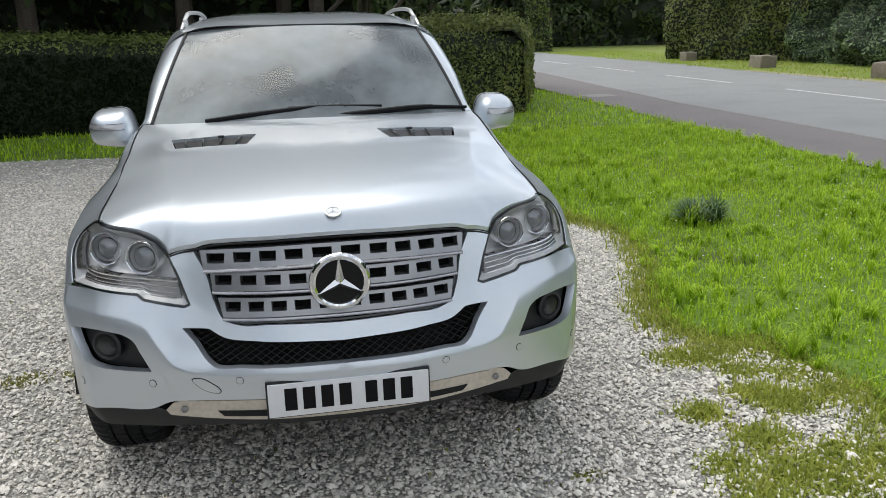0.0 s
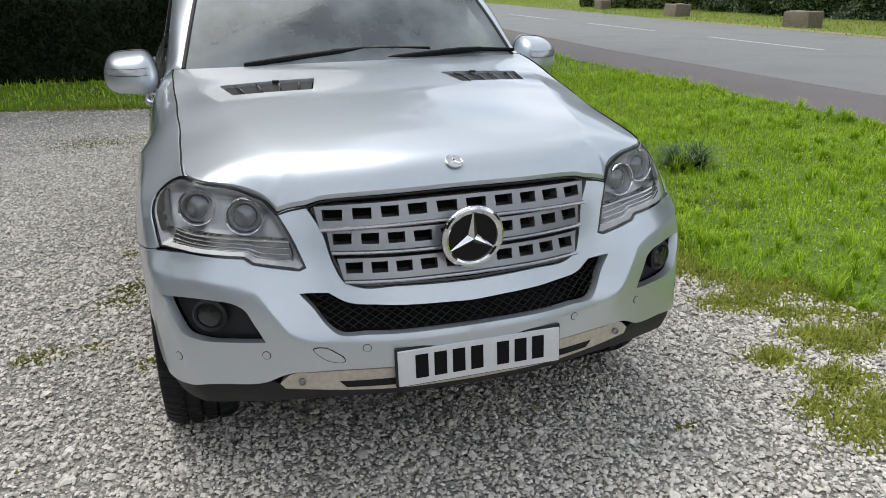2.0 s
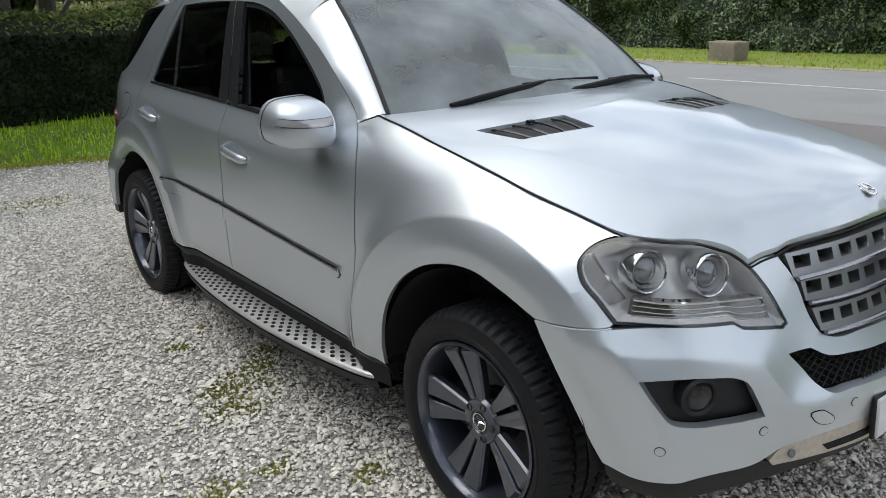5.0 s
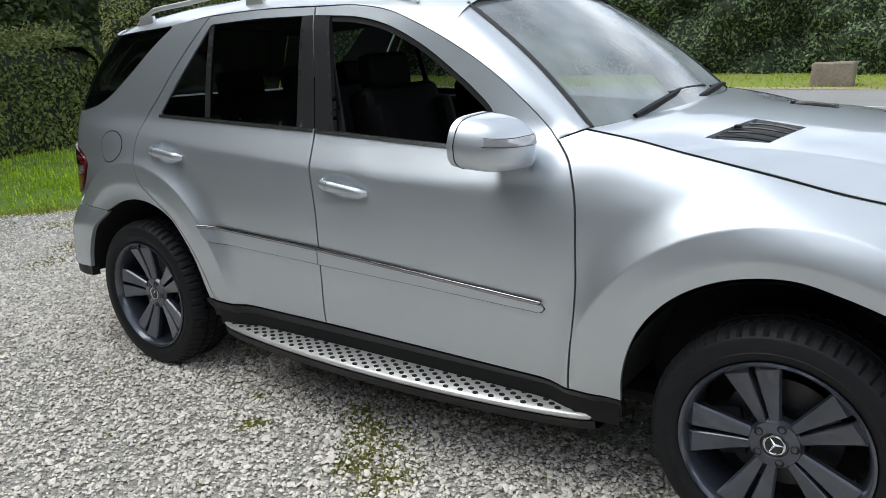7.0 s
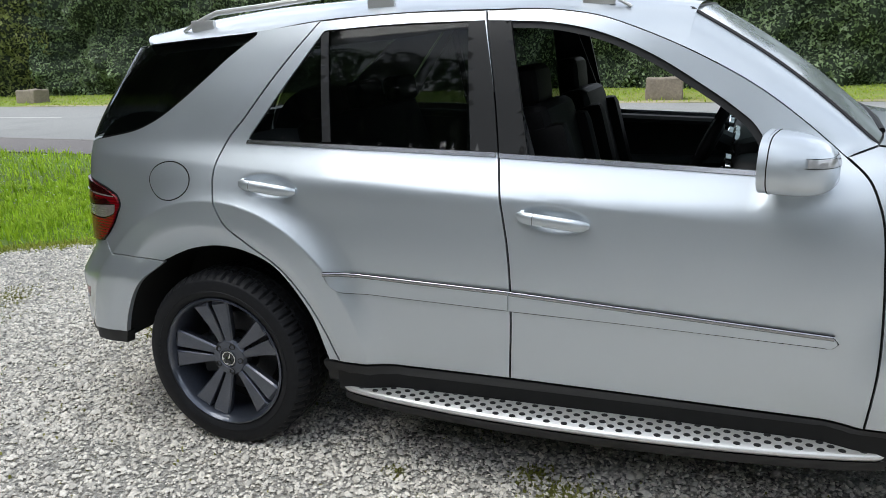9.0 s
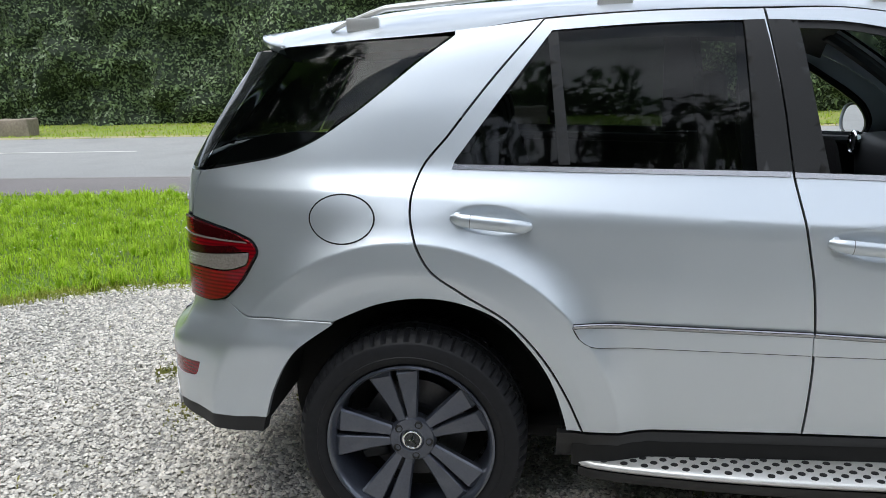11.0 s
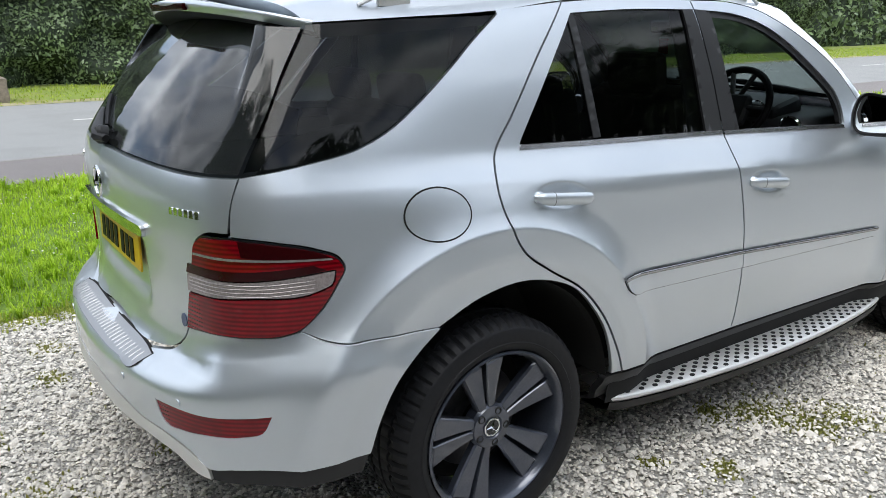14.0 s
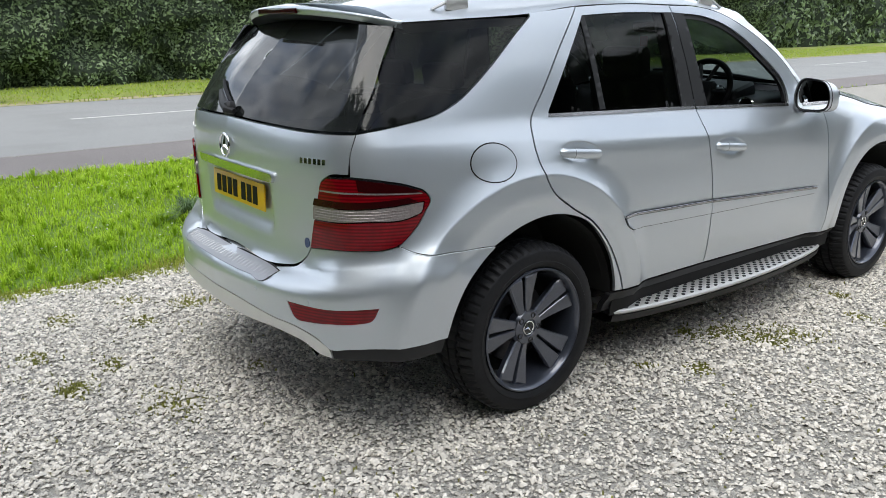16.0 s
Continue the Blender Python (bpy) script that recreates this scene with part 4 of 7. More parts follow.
# lower mesh: two families of thin bars over a dark hollow
bm = bmesh.new()
mh = catmull(both(mesh_hole), .02, True)
for fam in (1, -1):
    for k in range(-30, 31):
        pts = []
        for z in np.linspace(.605, .735, 14):
            u = k * .034 + fam * (z - .67) * 1.75
            if abs(u) < .56 and inside(mh, np.array([[u, z]]))[0]:
                p = skin(abs(u), z, .022)
                p[0] *= -1 if u < 0 else 1
                pts.append(p)
        if len(pts) > 1:
            add_tube(bm, pts, .0018, 4)
part("intake_mesh", bm, DARK, car, "black diamond mesh in the lower intake")
for sg in (1, -1):
    pocket = panel("fog_lamp_pocket", [(sg * p[0], *p[1:]) for p in fog_hole], BLACK, car, "front", gap=-.006, proud=-.045, thick=.01, label="black plastic fog lamp surround")
    p0, p1 = skin(.812, .665, .030), skin(.812, .665, .0)
    axis = Vector((-.42, -1, 0)).normalized()
    if sg < 0:
        p0, axis = p0 * (-1, 1, 1), Vector((.42, -1, 0)).normalized()
    m = look(Vector(p0) + axis * .012, Vector(p0) - axis)
    part("lamp_ring", lathe([(.050, -.03), (.052, .004), (.044, .010), (.039, .004), (.039, -.03)], m, 32, cap=False), BLACK, pocket)
    part("fog_lamp", lathe([(.039, -.004), (.032, .008), (.018, .013), (0.0001, .015)], m, 32, cap=False), CLEAR, pocket, "clear round lens")
    part("reflector", lathe([(.038, -.004), (.026, -.022), (.010, -.030), (.0001, -.030)], m, 24, cap=False), TRIM_GREY, pocket)
# sensors and towing cap
for u, z in ((.63, .557), (-.63, .557), (.335, .578), (-.335, .578), (.90, .535), (-.90, .535)):
    panel("parking_sensor", [(u + .0125 * math.cos(a), z + .0125 * math.sin(a)) for a in np.linspace(0, 2 * math.pi, 13)[:-1]], PAINT, bumper, "front", gap=.001, proud=.002, thick=.006, step=.02)
    panel("sensor_ring", [(u + .0133 * math.cos(a), z + .0133 * math.sin(a)) for a in np.linspace(0, 2 * math.pi, 13)[:-1]], DARK, bumper, "front", gap=0, proud=.0008, thick=.004, step=.02)
panel("towing_cap", [(.49, .580), (.455, .583), (.425, .566), (.402, .545), (.40, .538), (.44, .536), (.465, .549)], PAINT, bumper, "front", gap=.001, proud=.002, thick=.006, step=.02)
panel("towing_cap_gap", [(.492, .581), (.455, .5845), (.424, .5675), (.400, .5455), (.3985, .5365), (.44, .5345), (.4665, .548)], DARK, bumper, "front", gap=0, proud=.0009, thick=.004, step=.02)
# skid plate and lip
panel("skid_plate", both([(0, .505, C), (.25, .503), (.48, .499), (.568, .490), (.60, .462, C), (.585, .444, C), (.30, .432), (0, .428)]), SKID, car, "front", gap=.001, proud=-.006, thick=.04, label="dusty grey metal skid plate")
panel("skid_slot", both([(0, .470, C), (.42, .466, C), (.40, .447, C), (0, .445)]), DARK, car, "front", gap=0, proud=-.003, thick=.01)
for u in (.53, -.53):
    p = Vector(skin(abs(u), .470, -.002))
    p.x *= 1 if u > 0 else -1
    part("skid_bolt", lathe([(.011, -.006), (.011, .002), (.007, .003), (.006, 0), (.0001, 0)], look(p, p + Vector((0, 1, 0))), 16, cap=False), STEEL, car)
panel("front_lip", both([(0, .430, C), (.30, .434), (.57, .448), (.64, .468), (.79, .458), (.93, .447), (1.038, .464, C), (1.02, .405), (.93, .385), (.70, .385), (.5, .405), (0, .405)]), BLACK, car, "front", gap=0, proud=-.012, thick=.05, label="black plastic lower lip")

# grille
panel("grille_back", both([(0, .995, C), (.30, .988), (.50, .972, C)] + GRILLE_SIDE[1:]), DARK, car, "front", gap=-.005, proud=-.075, thick=.01)
panel("grille_frame", both([(0, .994, C), (.25, .990), (.46, .979), (.503, .966, C)] + GRILLE_SIDE[1:]), GLOSS_BLACK, car, "front", gap=.002, proud=-.010, thick=.05,
      holes=[both([(0, .985), (.25, .981), (.45, .970), (.488, .958, C), (.45, .90), (.412, .80), (.385, .764), (.35, .752), (.23, .747), (0, .741)])])
for zt, zb, low_end, reach, n in ((.976, .914, .466, .496, 5), (.898, .837, .434, .458, 5), (.817, .757, .396, .428, 5)):
    bend = lambda u, zt=zt: zt - .010 * (abs(u) / .49) ** 2 if zt > .9 else zt + .006 * (abs(u) / .49) ** 2
    d = zt - zb
    lo = [(0, zb)] + [(low_end * f, bend(reach * f) - d) for f in (.3, .6, .9)]
    outline = [(0, zt)] + [(reach * f, bend(reach * f)) for f in (.3, .6, .9)] + [(reach - .012, bend(reach), C), (low_end, bend(reach) - d, C)] + lo[:0:-1] + [(0, zb)]
    holes = []
    pitch = (low_end + .004) / n
    for k in range(n):
        for sg in (1, -1):
            c = .004 + pitch * (k + .5) + (.0 if n == 5 else .0)
            w = pitch * .34
            z1 = bend(c) - .011
            holes.append([(sg * (c - w), z1, C), (sg * (c + w), z1, C), (sg * (c + w * .9), z1 - d * .50, C), (sg * (c - w * .96), z1 - d * .50, C)])
    slat = panel("grille_slat", both(outline), GREY_SLAT, car, "front", holes, gap=0, proud=.002, thick=.035, step=.03, fine=.03, label="silver slat with square openings")
    pts = []
    for u in np.linspace(-low_end + .004, low_end - .004, 41):
        p = skin(abs(u), bend(u) - d - .001, -.012)
        p[0] *= -1 if u < 0 else 1
        pts.append(p)
    part("chrome_bar", tube(pts, .0080, 8, .8), WINDOW_STRIP, slat)
    for k in range(-n, n + 1):
        u = k * pitch
        a, b = skin(abs(u), zb - .002, .03), skin(abs(u), zb - .034, .03)
        for p in (a, b):
            p[0] *= -1 if u < 0 else 1
        if abs(u) > .09 and zb > .76:
            part("fin", tube([a, b], .0035, 4), GREY_SLAT, slat)


def star(r, m, mat, parent, ring=.09, thick=.012, disc=None, name="badge"):
    """A round badge: a ring, and three tapering ridges that meet in its middle."""
    bm = bmesh.new()
    rr = r * ring
    add_lathe(bm, [(r - rr + rr * math.cos(a), thick * .5 * math.sin(a)) for a in np.linspace(0, 2 * math.pi, 11)[:-1]], m, 48, close=True)
    for k in range(3):
        a = math.pi / 2 + k * 2 * math.pi / 3
        d, e = Vector((math.cos(a), math.sin(a), 0)), Vector((-math.sin(a), math.cos(a), 0))
        inner, w = .0, r * .16
        c0, top, tip = Vector((0, 0, 0)), Vector((0, 0, thick * .8)), d * (r - rr)
        l, rgt = d * w * .6 + e * w * .9, d * w * .6 - e * w * .9
        v = [bm.verts.new(m @ p) for p in (c0 + Vector((0, 0, -thick * .2)), l, tip, rgt, top)]
        for q in ((4, 1, 2), (4, 2, 3), (4, 0, 1), (4, 3, 0), (0, 3, 2), (0, 2, 1)):
            bm.faces.new([v[i] for i in q])
    ob = part(name, bm, mat, parent, "chrome three-pointed badge", 20)
    if disc is not None:
        part("badge_disc", lathe([(r * .97, -thick * .3), (r * .9, 0), (.0001, 0)], m, 40, cap=False), disc, ob)
    return ob


star(.098, look((0, -.832, .874), (0, 0, .95)), CHROME, car, .12, .020, BADGE_BLACK)
ez = bonnet(np.array([[0, -.672]]))[0, 2]
star(.029, Matrix.Translation((0, -.672, ez + .003)) @ pose(0, 0, 0, 28, 0, 0), CHROME, car, .14, .006, LAMP_GREY)

# number plate: border, print shown as plain bars
fp = part("number_plate", box((.520, .010, .111), pose(.008, -.884, .508, -3, 0, 0), .003), PLATE_WHITE, car, "white front number plate with black print")
part("plate_holder", box((.532, .012, .125), pose(.008, -.874, .508, -3, 0, 0), .004), BLACK, car)
for k, (cx, w) in enumerate(((-.196, .050), (-.138, .050), (-.080, .050), (-.022, .050), (.062, .050), (.120, .050), (.178, .050))):
    part("print_bar", box((w * .78, .002, .074), pose(.008 + cx + .008, -.8902, .511, -3, 0, 0)), INK, fp)
part("print_bar", box((.12, .002, .005), pose(.0, -.8865, .459, -3, 0, 0)), INK, fp)

# headlamps: clear cover, bucket, two round units, indicator strip below
UNIT_OUT, UNIT_IN = (-.757, -.480, .947), (-.627, -.574, .931)
lamp_half = LAMP_LOW[:-1] + [(.53, .792, C)] + LAMP_IN + LAMP_TOP[1:]
for sg in (1, -1):
    outl = [(sg * p[0], *p[1:]) for p in lamp_half]
    hl = panel("headlamp", outl, LAMP_GREY, car, "front", gap=.001, thick=.006, step=.012, label="headlamp with two round lenses behind a clear cover",
               shape=lambda v, inset, sg=sg, edge=catmull(lamp_half, .01, True): skin(np.abs(v[:, 0]), v[:, 1], inset + .003 + .085 * smooth(0, .055, np.sqrt(((np.abs(v[:, 0])[:, None] - edge[None, :, 0]) ** 2 + (v[:, 1][:, None] - edge[None, :, 1]) ** 2).min(1)))) * (sg, 1, 1))
    panel("lamp_rim", outl, GLOSS_BLACK, hl, "front", gap=.0, proud=-.001, thick=.004, step=.02, holes=[[(p[0], *p[1:]) for p in [tuple(q) for q in shrink(catmull(outl, .02, True), .006)]]], fine=.02)
    panel("lens_cover", outl, CLEAR, hl, "front", gap=.006, proud=.001, thick=.003, step=.02, label="clear lens cover")
    strip_top = lambda u: .866 + .058 * (u - .57)
    strip_low = lambda u: float(np.interp(u, [.53, .66, .70, 1.03], [.803, .818, .836, .848]))
    strip = [(u, strip_top(u), C if u in (.57, 1.01) else False) for u in (.57, .70, .85, 1.01)] + [(u, strip_low(u), C if u in (1.01, .55) else False) for u in (1.01, .85, .70, .66, .55)]
    panel("indicator", [(sg * p[0], *p[1:]) for p in strip], AMBER, hl, "front", gap=0, proud=-.024, thick=.03, step=.02, label="smoked indicator strip")
    for f in (.15, .42, .70, 1.0):
        pts = [skin(u, strip_low(u) + f * (strip_top(u) - strip_low(u)), .019) * (sg, 1, 1) for u in np.linspace(.565, 1.0, 24)]
        part("lamp_bridge" if f == 1.0 else "indicator_rib", tube(pts, .0038 if f == 1.0 else .0022, 5), CHROME, hl)
    side_pane = [(1.145, .990, C), (1.02, .893, C), (1.055, .878, C), (1.135, .935), (1.152, .965)]
    panel("marker_lens", [(sg * p[0], *p[1:]) for p in side_pane], AMBER, hl, "front", gap=0, proud=-.010, thick=.012, step=.02, label="grey side marker lens")
    for (x, y, z), r in ((UNIT_OUT, .055), (UNIT_IN, .055)):
        c = Vector((x * sg, y, z))
        m = look(c + Vector((-.25 * sg, -1, .08)).normalized() * .012, c + Vector((.25 * sg, 1, -.08)))
        part("lamp_bezel", lathe([(r * 1.04, -.05), (r * 1.04, 0), (r * 1.0, .006), (r * .95, .004), (r * .90, -.010)], m, 40, cap=False), CHROME, hl)
        part("lamp_inner_ring", lathe([(r * .88, -.014), (r * .78, -.004), (r * .68, -.016), (r * .64, -.03)], m, 36, cap=False), LAMP_GREY, hl)
        part("projector", lathe([(r * .70, -.030), (r * .62, -.012), (r * .4, -.002), (.0001, .002)], m, 32, cap=False), LENS_DARK, hl)

# ---- the car: roof, pillars, glass, rear ----
EDGE = catmull([(2.26, 1.208), (2.37, 1.304), (2.5, 1.403), (2.7, 1.517), (2.86, 1.589), (3.0, 1.639), (3.15, 1.665), (3.385, 1.674), (3.68, 1.677), (3.86, 1.672), (4.02, 1.664), (4.30, 1.632), (4.62, 1.614), (4.935, 1.600)], .02)
EDGE3 = skin(EDGE[:, 0], EDGE[:, 1], .0)
ws_v = np.linspace(0, 1, 22)


def windscreen(u, v):
    """u from -1 to 1 across, v from 0 at the foot to 1 at the top."""
    w = .742 + (.600 - .742) * v
    y0, y1 = .56 + .085 * u * u, 1.135 + .06 * u * u
    z0, z1 = 1.243 - .006 * u * u, 1.672 - .024 * u * u
    bulge = .030 * math.sin(math.pi * v)
    return np.array((w * u, y0 + (y1 - y0) * v - bulge * .5, z0 + (z1 - z0) * v + bulge * .55))


ws = grid_mesh("windscreen", [[windscreen(u, v) for u in np.linspace(-1, 1, 30)] for v in ws_v], WS_GLASS, car, "windscreen reflecting the sky")
for a, b in ((-1.0, -.955), (.955, 1.0)):
    grid_mesh("windscreen_border", [[windscreen(u, v) + (0, .004, -.004) for u in np.linspace(a, b, 4)] for v in ws_v], GLOSS_BLACK, ws)
for a, b in ((0, .045), (.965, 1)):
    grid_mesh("windscreen_border", [[windscreen(u, v) + (0, .004, -.004) for u in np.linspace(-.955, .955, 30)] for v in np.linspace(a, b, 4)], GLOSS_BLACK, ws)
# A-pillars
low = EDGE3[EDGE3[:, 1] < 1.21]
for sg in (1, -1):
    rows = []
    for k, e in enumerate(low):
        v = k / (len(low) - 1)
        w = windscreen(1.0, v) + (.006, 0, -.002)
        w[0] *= -1
        if k == 0:
            w = np.array((-.752, .648, 1.240))
        mid = (e + w) / 2 + (-.016, -.012, .022)
        row = []
        for t in np.linspace(0, 1, 9):
            p = (1 - t) ** 2 * e + 2 * t * (1 - t) * mid + t * t * w
            row.append(p * (sg, 1, 1))
        rows.append(row)
    foot = np.array((-.786, .652, 1.2395))
    rows.insert(0, [((1 - t) * low[0] + t * foot + (0, -.002, .006 * t * (1 - t))) * (sg, 1, 1) for t in np.linspace(0, 1, 9)])
    grid_mesh("a_pillar", rows, PAINT, car, flip=sg > 0)
    part("windscreen_seal", tube([windscreen(1.0, v) * (-sg, 1, 1) + (-sg * .004, 0, .001) for v in np.linspace(0, 1, 20)], .009, 6, .7), BLACK, ws)

# roof
top = EDGE3[EDGE3[:, 1] >= 1.19]


def roof_at(y, v):
    xe, ze = np.interp(y, EDGE3[:, 1], EDGE3[:, 0]), np.interp(y, EDGE3[:, 1], EDGE3[:, 2])
    zc = float(pchip([1.1, 1.35, 1.7, 2.2, 2.8, 3.2, 3.45], [1.668, 1.708, 1.742, 1.758, 1.742, 1.702, 1.660], np.array([y]))[0])
    p = float(np.interp(y, [1.15, 1.5, 2.0, 3.0, 3.4], [7.5, 5.5, 4.2, 4.0, 4.5]))
    return np.array((xe * v, y, ze + (zc - ze) * (1 - abs(v) ** p)))


vs = np.sin(np.linspace(-1, 1, 49) * math.pi / 2)
rows = []
for f in np.linspace(0, 1, 64):
    rows.append([roof_at((1.142 + .055 * v * v) * (1 - f) + (3.40 - .05 * v * v) * f, v) for v in vs])
grid_mesh("roof", rows, PAINT, car, flip=True)
part("header_seal", tube([windscreen(u, 1.0) + (0, .004, .001) for u in np.linspace(-1, 1, 24)], .006, 6), BLACK, ws)
# dark roof panel line and sunroof
sr = []
for f in np.linspace(0, 1, 16):
    sr.append([roof_at(1.95 + .55 * f, v) + (0, 0, .003) for v in np.linspace(-.62, .62, 20)])
grid_mesh("sunroof", sr, GLOSS_BLACK, car, "dark glass sunroof", flip=True)
# roof rails
for sg in (1, -1):
    pts = []
    for f in np.linspace(0, 1, 40):
        y = 1.38 + 1.80 * f
        base = roof_at(y, .90)
        lift = .052 * min(1, math.sin(math.pi * f) * 3.2) ** .8
        pts.append((sg * abs(base[0]) * 1.0, y, base[2] + lift + .004))
    rail = part("roof_rail", tube(pts, [.006 + .008 * min(1, 8 * f * (1 - f) + .15) for f in np.linspace(0, 1, 40)], 10, .8), BRUSHED, car, "satin metal roof rail")
    for f in (.06, .5, .94):
        y = 1.38 + 1.80 * f
        b = roof_at(y, .90)
        part("rail_foot", box((.020, .11, .045), pose(sg * abs(b[0]), y, b[2] + .014), .009), BRUSHED, rail)

# tailgate and rear glass (parameter counted from the middle of the rear)
R = lambda pts: [(S_END - p[0], *p[1:]) for p in pts]
GLASS_SIDE = [(5.235, 1.222, C), (5.205, 1.271), (5.105, 1.389), (4.995, 1.527), (4.945, 1.592, C)]
tg_half = [(0, 1.236, C)] + R([(5.75, 1.226), (5.46, 1.218), (5.235, 1.218, C), (5.262, 1.15), (5.275, 1.075, C), (5.39, 1.066), (5.425, 1.045), (5.445, .99), (5.485, .861), (5.507, .785, C), (5.53, .750), (5.60, .705), (5.68, .690)]) + [(0, .690)]


def tailgate_shape(v, inset):
    u = np.abs(v[:, 0])
    p = skin(S_END - u, v[:, 1], inset + .022 * (1 - smooth(.30, .34, u)) * smooth(.800, .825, v[:, 1]) * (1 - smooth(1.0, 1.015, v[:, 1])))
    p[:, 0] *= np.where(v[:, 0] < 0, -1, 1)
    return p


tailgate = panel("tailgate", both(tg_half), PAINT, car, "rear", shape=tailgate_shape, thick=.02)
panel("rear_window", both([(0, 1.240, C)] + R([(5.75, 1.230), (5.46, 1.223)] + GLASS_SIDE) + [(.60, 1.605), (0, 1.625)]), REAR_TINT, car, "rear", thick=.004, label="dark tinted rear window")
# spoiler
rows = []
for f in np.linspace(0, 1, 12):
    row = []
    for v in np.linspace(-1, 1, 41):
        root = roof_at(3.38 - .05 * v * v, v * .985)
        lip = np.array((v * .618, 3.545 - .15 * v * v - .060 * v ** 8, 1.668 - .050 * v * v - .012 * v ** 8))
        p = root + (lip - root) * f
        p[2] += .012 * math.sin(math.pi * f)
        row.append(p)
    rows.append(row)
under = []
for k, (dz, dy) in enumerate(((-.012, .003), (-.030, -.010), (-.046, -.04), (-.056, -.12))):
    (rows if k < 2 else under).append([np.array((v * .618, 3.545 - .15 * v * v - .060 * v ** 8 + dy * (1 - .5 * v ** 8), 1.668 - .050 * v * v - .012 * v ** 8 + dz)) for v in np.linspace(-1, 1, 41)])
sp = grid_mesh("spoiler", rows, PAINT, car, "silver roof spoiler", flip=True)
grid_mesh("spoiler_underside", [rows[-1]] + under, BLACK, sp, "black spoiler underside", flip=True)
part("brake_light", box((.34, .016, .022), pose(0, 3.538, 1.648), .004), DARK_RED, sp, "high brake light strip")
# rear wiper
def on_glass(u, z, out):
    p = skin(S_END - abs(u), z, -out)
    return (p[0] * (-1 if u < 0 else 1), p[1], p[2])


wiper_arm = part("rear_wiper", tube([on_glass(u, z, o) for u, z, o in ((.060, 1.258, .018), (.03, 1.263, .032), (-.04, 1.280, .034), (-.12, 1.303, .028), (-.20, 1.326, .022))], [.014, .024, .020, .014, .008], 10, .75), BLACK, car, "black rear wiper")
part("wiper_blade", tube([on_glass(u, 1.262 + .30 * (.04 - u), .009) for u in np.linspace(-.04, -.29, 10)], .008, 6), INK, wiper_arm)
part("wiper_hub", lathe([(.030, -.012), (.030, .012), (.022, .022), (.0001, .024)], look(on_glass(.02, 1.266, .02), (0, 2.8, 1.1)), 20, cap=False), BLACK, wiper_arm)
# badges as plain bars and a round badge, handle strip, plate
star(.052, look((0, 3.812, 1.118), (0, 2.8, 1.10)), CHROME, tailgate, .13, .012)
for k in range(6):
    u = 5.40 + k * .024
    panel("badge_bar", [(S_END - u, 1.107, C), (S_END - u - .016, 1.107, C), (S_END - u - .016, 1.127, C), (S_END - u, 1.127, C)], CHROME, tailgate, "rear", gap=0, proud=.004, thick=.005, step=.02)
for k in range(6):
    u = .50 + k * .026
    panel("badge_bar", [(-u, 1.128, C), (-u - .017, 1.128, C), (-u - .017, 1.150, C), (-u, 1.150, C)], CHROME, tailgate, "rear", gap=0, proud=.004, thick=.005, step=.02)
panel("handle_strip", both([(0, 1.050, C), (.25, 1.048), (.375, 1.043, C), (.385, 1.026), (.372, 1.008, C), (.25, 1.010), (0, 1.012)]), CHROME, tailgate, "rear", gap=0, proud=.014, thick=.03, label="satin metal handle strip")
py = float(skin(S_END - .1, .93)[1])
rp = part("number_plate", box((.520, .008, .111), pose(0, py - .012, .928, 2, 0, 0), .003), PLATE_YELLOW, car, "yellow rear number plate with black print")
for cx in (-.196, -.138, -.080, -.022, .062, .120, .178):
    part("print_bar", box((.040, .002, .074), pose(-cx, py - .0062, .928, 2, 0, 0)), INK, rp)
panel("dealer_badge", [(S_END - 5.53 + .016 * math.cos(a), .80 + .02 * math.sin(a)) for a in np.linspace(0, 2 * math.pi, 13)[:-1]], BLUE, tailgate, "rear", gap=0, proud=.003, thick=.004, step=.02)
